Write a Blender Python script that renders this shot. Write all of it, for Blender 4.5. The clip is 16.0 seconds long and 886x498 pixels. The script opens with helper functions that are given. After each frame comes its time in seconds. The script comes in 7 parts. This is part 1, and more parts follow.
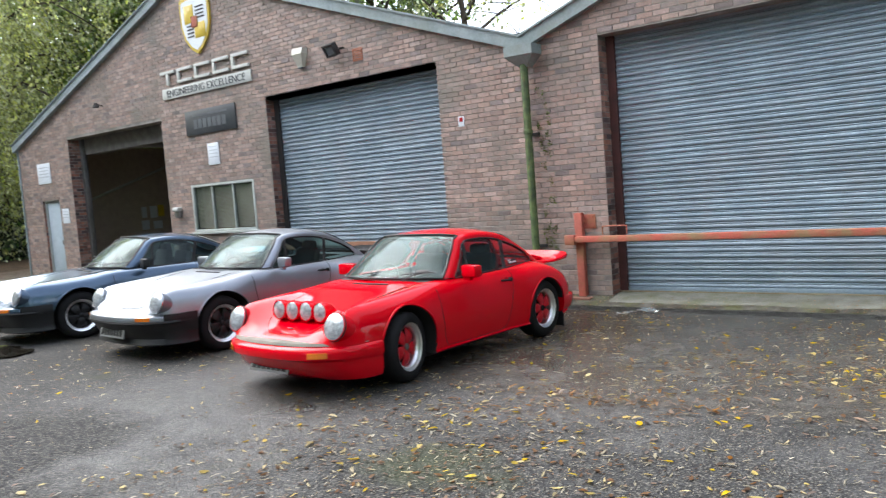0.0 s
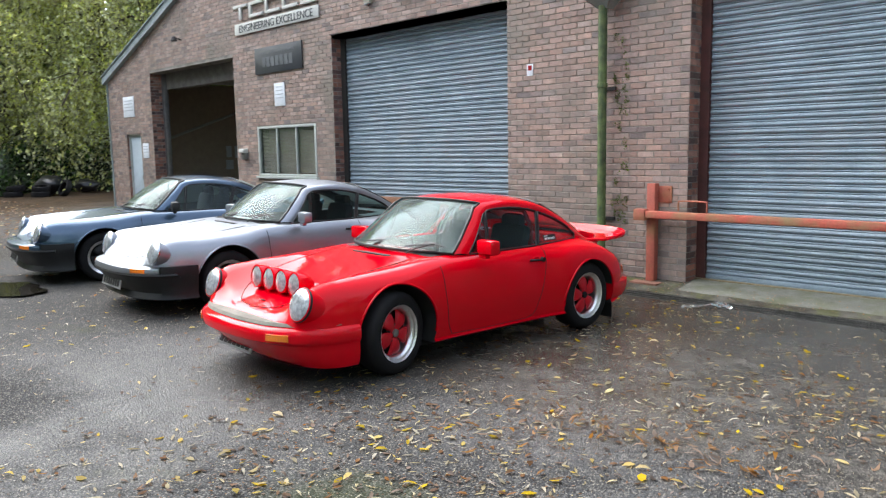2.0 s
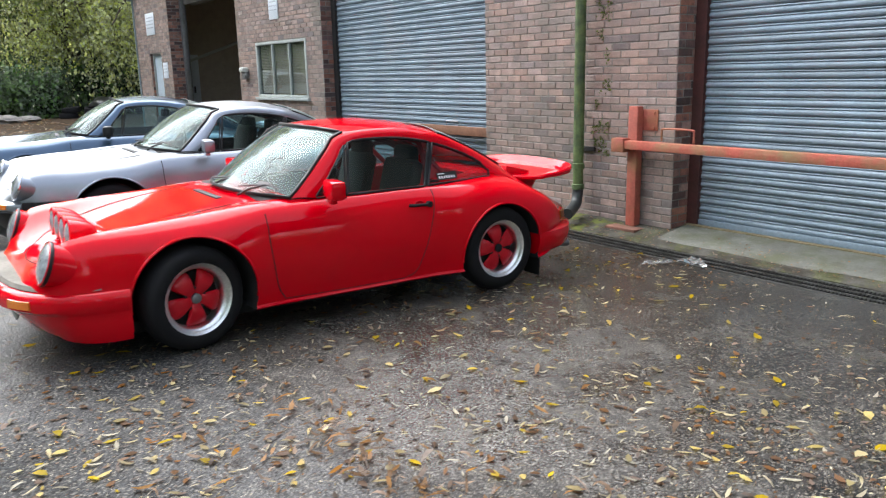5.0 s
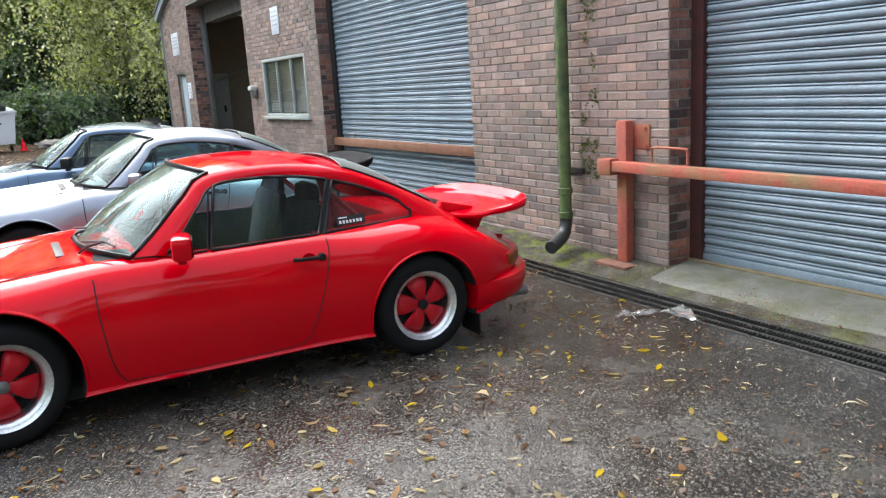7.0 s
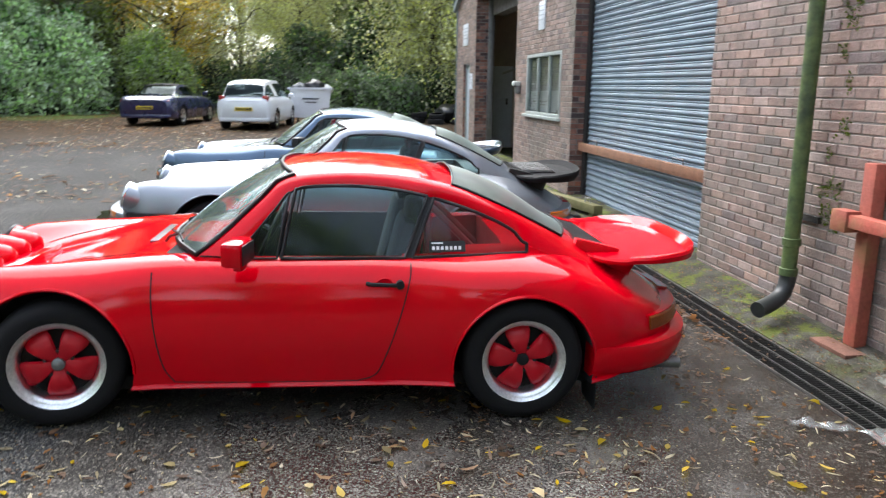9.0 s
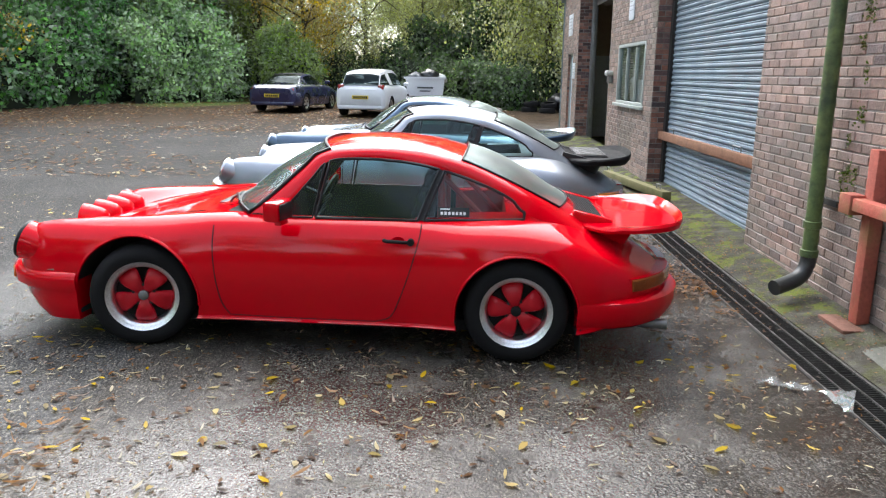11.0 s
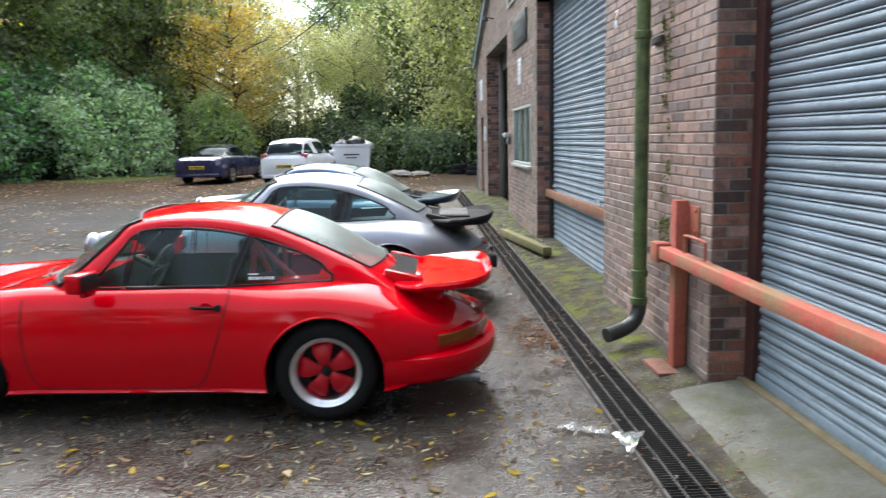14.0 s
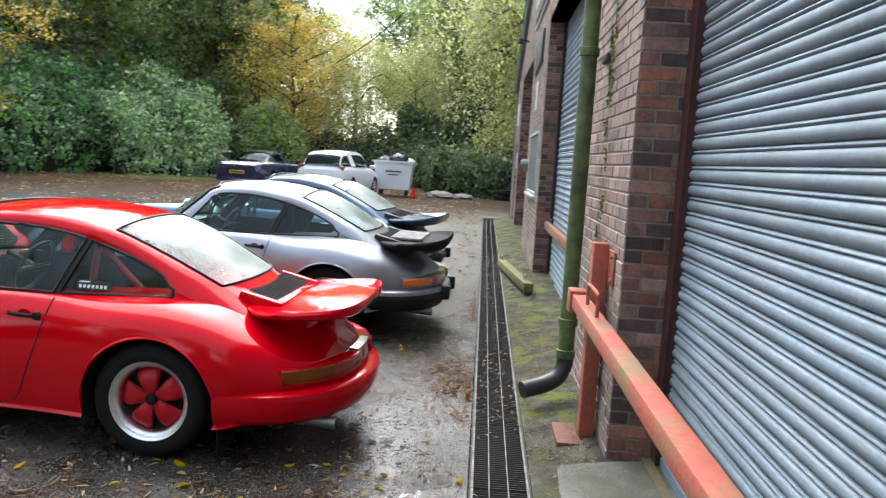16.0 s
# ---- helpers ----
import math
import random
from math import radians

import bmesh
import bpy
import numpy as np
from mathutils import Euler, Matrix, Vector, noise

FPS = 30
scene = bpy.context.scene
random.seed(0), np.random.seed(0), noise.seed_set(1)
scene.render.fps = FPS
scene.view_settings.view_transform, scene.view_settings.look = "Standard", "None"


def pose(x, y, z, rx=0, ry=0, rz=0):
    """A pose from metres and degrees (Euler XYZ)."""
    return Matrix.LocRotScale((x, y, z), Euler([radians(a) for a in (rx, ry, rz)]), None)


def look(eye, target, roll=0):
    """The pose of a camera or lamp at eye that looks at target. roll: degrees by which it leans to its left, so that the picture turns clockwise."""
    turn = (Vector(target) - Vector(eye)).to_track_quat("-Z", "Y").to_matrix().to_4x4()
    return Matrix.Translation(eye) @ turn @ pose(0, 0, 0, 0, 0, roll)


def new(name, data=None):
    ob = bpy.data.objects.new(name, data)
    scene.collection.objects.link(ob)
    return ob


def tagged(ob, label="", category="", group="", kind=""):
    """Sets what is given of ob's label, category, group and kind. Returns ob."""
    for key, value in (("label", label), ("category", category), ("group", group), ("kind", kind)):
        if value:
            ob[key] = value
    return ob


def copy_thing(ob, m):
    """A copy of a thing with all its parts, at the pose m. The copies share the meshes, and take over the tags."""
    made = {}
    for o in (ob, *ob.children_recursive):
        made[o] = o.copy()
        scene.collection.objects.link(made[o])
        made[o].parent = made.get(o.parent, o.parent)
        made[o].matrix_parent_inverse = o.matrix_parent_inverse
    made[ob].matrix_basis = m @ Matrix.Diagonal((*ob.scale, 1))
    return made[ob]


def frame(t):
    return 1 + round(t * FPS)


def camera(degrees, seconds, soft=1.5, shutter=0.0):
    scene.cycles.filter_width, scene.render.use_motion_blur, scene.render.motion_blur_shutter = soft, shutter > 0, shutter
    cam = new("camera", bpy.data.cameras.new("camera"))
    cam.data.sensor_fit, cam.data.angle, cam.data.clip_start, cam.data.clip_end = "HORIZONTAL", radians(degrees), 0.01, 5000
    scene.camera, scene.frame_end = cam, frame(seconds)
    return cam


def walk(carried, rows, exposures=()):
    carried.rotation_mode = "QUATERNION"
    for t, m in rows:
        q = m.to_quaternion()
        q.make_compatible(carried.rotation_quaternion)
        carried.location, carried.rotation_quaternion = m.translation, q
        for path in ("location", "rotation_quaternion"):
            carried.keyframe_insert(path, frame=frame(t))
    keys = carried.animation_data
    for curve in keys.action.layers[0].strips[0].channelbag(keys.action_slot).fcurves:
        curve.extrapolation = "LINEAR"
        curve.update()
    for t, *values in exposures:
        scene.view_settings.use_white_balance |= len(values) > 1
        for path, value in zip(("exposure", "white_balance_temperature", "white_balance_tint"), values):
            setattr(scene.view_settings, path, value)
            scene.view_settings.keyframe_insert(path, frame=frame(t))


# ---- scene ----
cam = camera(59.8, 16.0, soft=1.2, shutter=0.35)
METRES, EYE, TILT, LEAN, TURN = 10.32, 1.63, 0.0, 0.0, 37.2
ROWS = [
    (0.0, 0.0, 0.0, 0.0, -0.33, -4.3, 4.4),
    (0.5, 0.0184, 0.0338, -0.0, -2.91, -5.17, 3.06),
    (1.0, 0.0354, 0.0656, -0.0009, -2.08, -5.19, 0.97),
    (1.5, 0.0527, 0.0994, 0.0, 0.17, -6.46, 1.55),
    (2.0, 0.077, 0.1226, -0.0002, 8.33, -7.35, 1.03),
    (2.5, 0.1036, 0.1464, -0.0019, 9.25, -7.22, -0.69),
    (3.0, 0.1297, 0.1722, -0.0006, 9.8, -7.47, 0.56),
    (3.5, 0.1546, 0.1956, -0.0028, 15.18, -10.38, 1.33),
    (4.0, 0.1747, 0.2219, -0.0058, 17.45, -12.7, 0.82),
    (4.5, 0.1902, 0.2557, -0.0059, 15.56, -12.9, 0.94),
    (5.0, 0.2148, 0.2875, -0.0081, 15.83, -12.93, 1.28),
    (7.5, 0.2915, 0.4493, -0.0048, 24.09, -11.59, 2.67),
    (8.0, 0.3054, 0.4775, -0.0055, 30.05, -10.61, 1.44),
    (8.5, 0.3193, 0.5046, -0.003, 40.67, -10.93, 1.87),
    (9.0, 0.3257, 0.5354, -0.0018, 44.47, -11.93, -0.77),
    (9.5, 0.3425, 0.5517, -0.0014, 52.71, -13.1, -2.21),
    (12.0, 0.463, 0.5227, 0.001, 54.16, -12.89, -0.46),
    (12.5, 0.4744, 0.5286, 0.0021, 54.26, -12.88, 0.02),
    (13.0, 0.4825, 0.5402, 0.0016, 55.08, -11.59, 0.41),
    (13.5, 0.4869, 0.5602, 0.0003, 55.08, -9.58, 1.2),
    (14.0, 0.4839, 0.5973, 0.0003, 50.31, -8.15, 1.17),
    (14.5, 0.4901, 0.6351, -0.0027, 47.12, -8.23, 0.32),
    (15.0, 0.4938, 0.6681, -0.0008, 49.02, -8.8, -0.39),
    (15.5, 0.4939, 0.6968, 0.0001, 50.95, -6.91, -1.41),
    (16.0, 0.5007, 0.7239, -0.0026, 55.9, -6.51, -3.45),
]
walk(cam, [(t, pose(0, 0, EYE, TILT, LEAN, TURN) @ pose(METRES * x, METRES * y, METRES * z, 90 + pitch, roll, yaw)) for t, x, y, z, yaw, pitch, roll in ROWS],
     [(t, e, 6280, 10) for t, e in ((0.0, 2.05), (3.0, 2.07), (5.0, 2.1), (8.0, 2.25), (9.5, 2.25), (12.0, 2.15), (16.0, 2.17))])

# ---- daylight: bright overcast, sky white ----
world = bpy.data.worlds.new("sky")
scene.world = world
world.use_nodes = True
wn, wl = world.node_tree.nodes, world.node_tree.links
sky = wn.new("ShaderNodeTexSky")
sky.sky_type = "NISHITA"
sky.sun_disc = False
SUN_EL, SUN_AZ = 54.0, 262.0
sky.sun_elevation, sky.sun_rotation = radians(SUN_EL), radians(SUN_AZ)
sky.dust_density, sky.air_density = 2.0, 1.0
hs = wn.new("ShaderNodeHueSaturation")
hs.inputs["Saturation"].default_value = 0.48
wl.new(sky.outputs["Color"], hs.inputs["Color"])
wl.new(hs.outputs["Color"], wn["Background"].inputs["Color"])
wn["Background"].inputs["Strength"].default_value = 0.15
sun = new("sun", bpy.data.lights.new("sun", "SUN"))
sun.data.energy, sun.data.angle, sun.data.color = 1.6, radians(85), (1.0, 0.97, 0.92)
az = radians(SUN_AZ)
sun.matrix_world = look((0, 0, 30), Vector((0, 0, 30)) - Vector((math.sin(az), math.cos(az), math.tan(radians(SUN_EL)))))
scene.view_settings.exposure = 2.15


# ---- materials ----
def mat(name, c1, c2=None, rough=0.6, rough2=None, metal=0.0, scale=6.0, fine=60.0, bump=0.0, coat=0.0, per=None, spread=0.25, spec=0.5, stain=None, stain_scale=0.7, stain_from=0.48, palette=None):
    """A surface with two scales of variation; per: 'object' or 'island' for a tone of its own on each piece."""
    m = bpy.data.materials.new(name)
    m.use_nodes = True
    n, l = m.node_tree.nodes, m.node_tree.links
    b = n["Principled BSDF"]
    c2 = c2 or tuple(x * 0.75 for x in c1)
    tc = n.new("ShaderNodeNewGeometry")
    big = n.new("ShaderNodeTexNoise")
    big.inputs["Scale"].default_value, big.inputs["Detail"].default_value, big.inputs["Roughness"].default_value = scale, 5, 0.6
    small = n.new("ShaderNodeTexNoise")
    small.inputs["Scale"].default_value, small.inputs["Detail"].default_value = fine, 3
    l.new(tc.outputs["Position"], big.inputs["Vector"])
    l.new(tc.outputs["Position"], small.inputs["Vector"])
    ramp = n.new("ShaderNodeMapRange")
    ramp.inputs["From Min"].default_value, ramp.inputs["From Max"].default_value = 0.3, 0.7
    l.new(big.outputs["Fac"], ramp.inputs["Value"])
    mix = n.new("ShaderNodeMix")
    mix.data_type = "RGBA"
    mix.inputs["A"].default_value, mix.inputs["B"].default_value = (*c1, 1), (*c2, 1)
    l.new(ramp.outputs["Result"], mix.inputs["Factor"])
    col = mix.outputs["Result"]
    grain = n.new("ShaderNodeMix")
    grain.data_type, grain.blend_type = "RGBA", "MULTIPLY"
    grain.inputs["Factor"].default_value = 0.35
    l.new(col, grain.inputs["A"])
    gr = n.new("ShaderNodeMapRange")
    gr.inputs["From Min"].default_value, gr.inputs["From Max"].default_value, gr.inputs["To Min"].default_value, gr.inputs["To Max"].default_value = 0.3, 0.7, 0.55, 1.25
    l.new(small.outputs["Fac"], gr.inputs["Value"])
    l.new(gr.outputs["Result"], grain.inputs["B"])
    col = grain.outputs["Result"]
    if per:
        if per == "object":
            rnd = n.new("ShaderNodeObjectInfo").outputs["Random"]
        else:
            rnd = tc.outputs["Random Per Island"]
        hsv = n.new("ShaderNodeHueSaturation")
        v = n.new("ShaderNodeMapRange")
        v.inputs["To Min"].default_value, v.inputs["To Max"].default_value = 1 - spread, 1 + spread
        l.new(rnd, v.inputs["Value"])
        l.new(v.outputs["Result"], hsv.inputs["Value"])
        mul = n.new("ShaderNodeMath")
        mul.operation = "MULTIPLY"
        mul.inputs[1].default_value = 7.31
        fr = n.new("ShaderNodeMath")
        fr.operation = "FRACT"
        l.new(rnd, mul.inputs[0])
        l.new(mul.outputs[0], fr.inputs[0])
        sat = n.new("ShaderNodeMapRange")
        sat.inputs["To Min"].default_value, sat.inputs["To Max"].default_value = 1 - spread, 1 + spread * 0.6
        l.new(fr.outputs[0], sat.inputs["Value"])
        l.new(sat.outputs["Result"], hsv.inputs["Saturation"])
        l.new(col, hsv.inputs["Color"])
        col = hsv.outputs["Color"]
        if palette:
            # firing colours: each brick takes one of a few clays
            m3, f3, cr, px3 = n.new("ShaderNodeMath"), n.new("ShaderNodeMath"), n.new("ShaderNodeValToRGB"), n.new("ShaderNodeMix")
            m3.operation, f3.operation = "MULTIPLY", "FRACT"
            m3.inputs[1].default_value = 31.7
            l.new(rnd, m3.inputs[0])
            l.new(m3.outputs[0], f3.inputs[0])
            l.new(f3.outputs[0], cr.inputs[0])
            cr.color_ramp.interpolation = "CONSTANT"
            for k, (at, tone) in enumerate(palette):
                e = cr.color_ramp.elements[k] if k < 2 else cr.color_ramp.elements.new(at)
                e.position, e.color = at, (*tone, 1)
            px3.data_type, px3.blend_type = "RGBA", "MULTIPLY"
            px3.inputs["Factor"].default_value = 1.0
            l.new(col, px3.inputs["A"])
            l.new(cr.outputs["Color"], px3.inputs["B"])
            col = px3.outputs["Result"]
    if stain:
        st = n.new("ShaderNodeTexNoise")
        st.inputs["Scale"].default_value, st.inputs["Detail"].default_value, st.inputs["Roughness"].default_value = stain_scale, 7, 0.65
        l.new(tc.outputs["Position"], st.inputs["Vector"])
        sr = n.new("ShaderNodeMapRange")
        sr.inputs["From Min"].default_value, sr.inputs["From Max"].default_value, sr.inputs["To Max"].default_value = stain_from, stain_from + 0.2, 0.8
        l.new(st.outputs["Fac"], sr.inputs["Value"])
        sm = n.new("ShaderNodeMix")
        sm.data_type = "RGBA"
        sm.inputs["B"].default_value = (*stain, 1)
        l.new(sr.outputs["Result"], sm.inputs["Factor"])
        l.new(col, sm.inputs["A"])
        col = sm.outputs["Result"]
    l.new(col, b.inputs["Base Color"])
    rr = n.new("ShaderNodeMapRange")
    rr.inputs["From Min"].default_value, rr.inputs["From Max"].default_value = 0.3, 0.7
    rr.inputs["To Min"].default_value, rr.inputs["To Max"].default_value = rough, rough2 if rough2 is not None else min(1, rough * 1.25)
    l.new(big.outputs["Fac"], rr.inputs["Value"])
    l.new(rr.outputs["Result"], b.inputs["Roughness"])
    b.inputs["Metallic"].default_value = metal
    b.inputs["Specular IOR Level"].default_value = spec
    b.inputs["Coat Weight"].default_value = coat
    b.inputs["Coat Roughness"].default_value = 0.06
    if bump:
        bp = n.new("ShaderNodeBump")
        bp.inputs["Strength"].default_value, bp.inputs["Distance"].default_value = bump, 0.01
        l.new(small.outputs["Fac"], bp.inputs["Height"])
        l.new(bp.outputs["Normal"], b.inputs["Normal"])
    return m


def glass_mat(name, tint, ior=1.5, film=0.0, haze=0.015, dew=(0.36, 0.42, 0.40)):
    """Thin pane: clear, with a mirror layer that grows at a glancing view, and a patchy film of dew and dust."""
    m = bpy.data.materials.new(name)
    m.use_nodes = True
    n, l = m.node_tree.nodes, m.node_tree.links
    b = n["Principled BSDF"]
    tr, gl, mx, fr = n.new("ShaderNodeBsdfTransparent"), n.new("ShaderNodeBsdfGlossy"), n.new("ShaderNodeMixShader"), n.new("ShaderNodeFresnel")
    tr.inputs["Color"].default_value = (*tint, 1)
    gl.inputs["Roughness"].default_value = haze
    gl.inputs["Color"].default_value = (0.80, 0.94, 0.94, 1)
    fr.inputs["IOR"].default_value = ior
    l.new(fr.outputs[0], mx.inputs[0])
    l.new(tr.outputs[0], mx.inputs[1])
    l.new(gl.outputs[0], mx.inputs[2])
    last = mx.outputs[0]
    if film:
        b.inputs["Base Color"].default_value = (*dew, 1)
        b.inputs["Roughness"].default_value = 0.35
        nz, mr, m2, geo = n.new("ShaderNodeTexNoise"), n.new("ShaderNodeMapRange"), n.new("ShaderNodeMixShader"), n.new("ShaderNodeNewGeometry")
        nz.inputs["Scale"].default_value, nz.inputs["Detail"].default_value = 4.0, 6
        l.new(geo.outputs["Position"], nz.inputs["Vector"])
        mr.inputs["From Min"].default_value, mr.inputs["From Max"].default_value, mr.inputs["To Min"].default_value, mr.inputs["To Max"].default_value = 0.3, 0.7, film * 0.6, min(1.0, film * 1.4)
        l.new(nz.outputs["Fac"], mr.inputs["Value"])
        l.new(mr.outputs["Result"], m2.inputs[0])
        l.new(last, m2.inputs[1])
        l.new(b.outputs[0], m2.inputs[2])
        last = m2.outputs[0]
    l.new(last, n["Material Output"].inputs["Surface"])
    return m


RED = mat("red_paint", (0.60, 0.0, 0.007), (0.56, 0.0, 0.007), 0.5, 0.6, scale=3, fine=700, coat=1.0, spec=0.0)
RED.node_tree.nodes["Principled BSDF"].inputs["Coat IOR"].default_value = 1.35
SILVER = mat("silver_paint", (0.31, 0.335, 0.37), (0.285, 0.305, 0.335), 0.36, 0.42, metal=0.85, scale=3, fine=300, coat=0.15)
BLUEMET = mat("slate_blue_paint", (0.060, 0.102, 0.160), (0.050, 0.086, 0.138), 0.30, 0.38, metal=0.75, scale=3, fine=300, coat=0.9)
NAVY = mat("navy_paint", (0.016, 0.019, 0.072), (0.013, 0.016, 0.06), 0.25, 0.3, scale=3, coat=1.0)
WHITEP = mat("white_paint", (0.72, 0.74, 0.76), (0.68, 0.70, 0.72), 0.3, 0.4, scale=3, coat=0.8)
TRIM = mat("black_trim", (0.010, 0.010, 0.011), (0.016, 0.016, 0.016), 0.38, 0.5, scale=8, fine=90, spec=0.3)
RUBBER = mat("tyre_rubber", (0.006, 0.006, 0.007), (0.012, 0.011, 0.011), 0.75, 0.9, scale=12, fine=120, bump=0.2, spec=0.25)
WELL = mat("underseal_and_shade", (0.008, 0.008, 0.008), (0.012, 0.012, 0.011), 0.9)
CABIN = mat("cabin_trim", (0.014, 0.014, 0.015), (0.02, 0.019, 0.018), 0.8, fine=200, bump=0.1)
CABINRED = mat("cabin_red_metal", (0.46, 0.02, 0.03), (0.38, 0.015, 0.02), 0.45)
POLISH = mat("polished_rim", (0.92, 0.92, 0.92), (0.80, 0.80, 0.80), 0.28, 0.42, metal=1.0, scale=20, fine=90)
CHROME = mat("chrome", (0.75, 0.76, 0.78), (0.6, 0.6, 0.62), 0.08, 0.15, metal=1.0)
GREYM = mat("grey_metal", (0.30, 0.30, 0.30), (0.2, 0.2, 0.2), 0.4, metal=0.8)
LENS = mat("lamp_lens", (0.52, 0.55, 0.58), (0.20, 0.22, 0.24), 0.08, 0.12, metal=0.35, scale=30, fine=70, bump=0.25, coat=1.0)
AMBER = mat("amber_lens", (0.75, 0.20, 0.01), (0.6, 0.14, 0.01), 0.15, fine=150, bump=0.2, coat=1.0)
DKAMBER = mat("smoked_amber_lens", (0.27, 0.070, 0.012), (0.17, 0.038, 0.008), 0.3, fine=150, bump=0.2, spec=0.2)
PETAL = mat("red_spoke_paint", (0.52, 0.002, 0.012), (0.42, 0.002, 0.011), 0.35, 0.5, scale=12, fine=300, spec=0.4)
SEALSTRIP = mat("pale_sealing_strip", (0.20, 0.185, 0.155), (0.13, 0.12, 0.10), 0.85)
TAILRED = mat("red_lens", (0.35, 0.01, 0.012), (0.25, 0.008, 0.01), 0.12, fine=150, coat=1.0)
PLATEW = mat("white_plate", (0.30, 0.30, 0.29), rough=0.4)
PLATEY = mat("yellow_plate", (0.75, 0.55, 0.03), rough=0.4)
INK = mat("black_print", (0.01, 0.01, 0.01), rough=0.5)
WHITEINK = mat("white_print", (0.8, 0.8, 0.8), rough=0.5)
REARGLASS = glass_mat("misted_rear_glass", (0.50, 0.58, 0.54), 1.22, 0.32, 0.30, (0.25, 0.29, 0.255))
GLASS = glass_mat("clear_glass", (0.80, 0.86, 0.84))
DEWGLASS = glass_mat("dewy_screen_glass", (0.52, 0.68, 0.66), 1.23, 0.16, 0.07, (0.24, 0.32, 0.30))
SIDEGLASS = glass_mat("tinted_side_glass", (0.54, 0.70, 0.70), 1.38, 0.015)
DARKGLASS = glass_mat("dark_glass", (0.08, 0.09, 0.10), 1.18)
FLASHED = [(0.0, (1.0, 0.92, 0.88)), (0.26, (1.15, 1.0, 0.92)), (0.44, (0.72, 0.62, 0.60)), (0.60, (0.46, 0.48, 0.54)), (0.76, (0.85, 0.80, 0.80)), (0.90, (0.34, 0.37, 0.43))]
CLAYS = [(0.0, (1.03, 0.95, 0.91)), (0.30, (1.06, 1.02, 1.0)), (0.52, (0.90, 0.82, 0.79)), (0.70, (0.82, 0.81, 0.83)), (0.79, (1.13, 1.05, 1.0)), (0.94, (0.62, 0.63, 0.68))]
BRICK_A = mat("weathered_brick", (0.355, 0.262, 0.222), (0.215, 0.172, 0.152), 0.50, 0.72, scale=7.0, fine=55, bump=0.6, per="island", spread=0.20, stain=(0.150, 0.135, 0.110), stain_scale=0.9, palette=CLAYS)
BRICK_B = mat("weathered_brick_near", (0.355, 0.262, 0.222), (0.215, 0.172, 0.152), 0.50, 0.72, scale=7.0, fine=55, bump=0.6, per="object", spread=0.24, stain=(0.150, 0.135, 0.110), stain_scale=0.9, palette=CLAYS)
MATTBLACK = mat("matt_black_rubber", (0.010, 0.010, 0.011), (0.016, 0.016, 0.016), 0.7, 0.85, scale=10, fine=110, bump=0.15, spec=0.2)
MORTAR = mat("mortar", (0.30, 0.28, 0.25), (0.16, 0.145, 0.128), 0.95, scale=3, fine=80, bump=0.6, stain=(0.13, 0.12, 0.09))
SHUTTER = mat("galvanised_lath", (0.235, 0.300, 0.350), (0.18, 0.235, 0.28), 0.58, 0.72, metal=0.2, scale=2.5, fine=40, per="object", spread=0.08, stain=(0.22, 0.25, 0.28), stain_scale=1.4)
DARKSTEEL = mat("dark_steel", (0.03, 0.03, 0.032), (0.05, 0.045, 0.04), 0.6, metal=0.4)
REDOX = mat("red_oxide_steel", (0.42, 0.10, 0.065), (0.29, 0.08, 0.055), 0.65, 0.85, scale=5, fine=45, bump=0.3, stain=(0.24, 0.15, 0.055), stain_scale=2.2, stain_from=0.44)
REDBAR = mat("mossy_red_oxide_bar", (0.44, 0.080, 0.055), (0.36, 0.100, 0.058), 0.65, 0.85, scale=8, fine=45, bump=0.35, stain=(0.20, 0.17, 0.080), stain_scale=2.6, stain_from=0.43)
BRICK_J = mat("blue_flashed_brick", (0.34, 0.175, 0.130), (0.18, 0.105, 0.09), 0.75, 0.95, scale=9, fine=55, bump=0.6, per="island", spread=0.3, stain=(0.085, 0.070, 0.066), stain_scale=9.0, stain_from=0.54, palette=FLASHED)
GUIDERED = mat("dark_red_guide_rail", (0.085, 0.022, 0.018), (0.05, 0.02, 0.017), 0.6)
MOSSPIPE = mat("mossy_pipe", (0.12, 0.17, 0.05), (0.045, 0.075, 0.030), 0.5, 0.8, scale=7, fine=40, bump=0.3, stain=(0.016, 0.028, 0.020), stain_scale=4.0)
PIPEDARK = mat("black_plastic_pipe", (0.02, 0.022, 0.025), (0.035, 0.04, 0.035), 0.4)
CONCRETE = mat("mossy_concrete", (0.110, 0.106, 0.090), (0.042, 0.037, 0.028), 0.85, 0.98, scale=5.0, fine=70, bump=1.0, stain=(0.026, 0.020, 0.013), stain_scale=5.5, stain_from=0.42, spec=0.25)
cn_, cl_ = CONCRETE.node_tree.nodes, CONCRETE.node_tree.links
cg, csep, cmr, cnz, cn2, cmul, cmix = (cn_.new("ShaderNode" + k) for k in ("NewGeometry", "SeparateXYZ", "MapRange", "TexNoise", "MapRange", "Math", "Mix"))
cl_.new(cg.outputs["Position"], csep.inputs[0])
cl_.new(cg.outputs["Position"], cnz.inputs["Vector"])
cnz.inputs["Scale"].default_value, cnz.inputs["Detail"].default_value, cnz.inputs["Roughness"].default_value = 4.6, 12, 0.78
cl_.new(csep.outputs[0], cmr.inputs["Value"])
for q, (a_, b_, lo_, hi_) in ((cmr, (-4.9, -5.6, 0.25, 1.0)), (cn2, (0.49, 0.57, 0.0, 0.95))):
    for key, v_ in zip(("From Min", "From Max", "To Min", "To Max"), (a_, b_, lo_, hi_)):
        q.inputs[key].default_value = v_
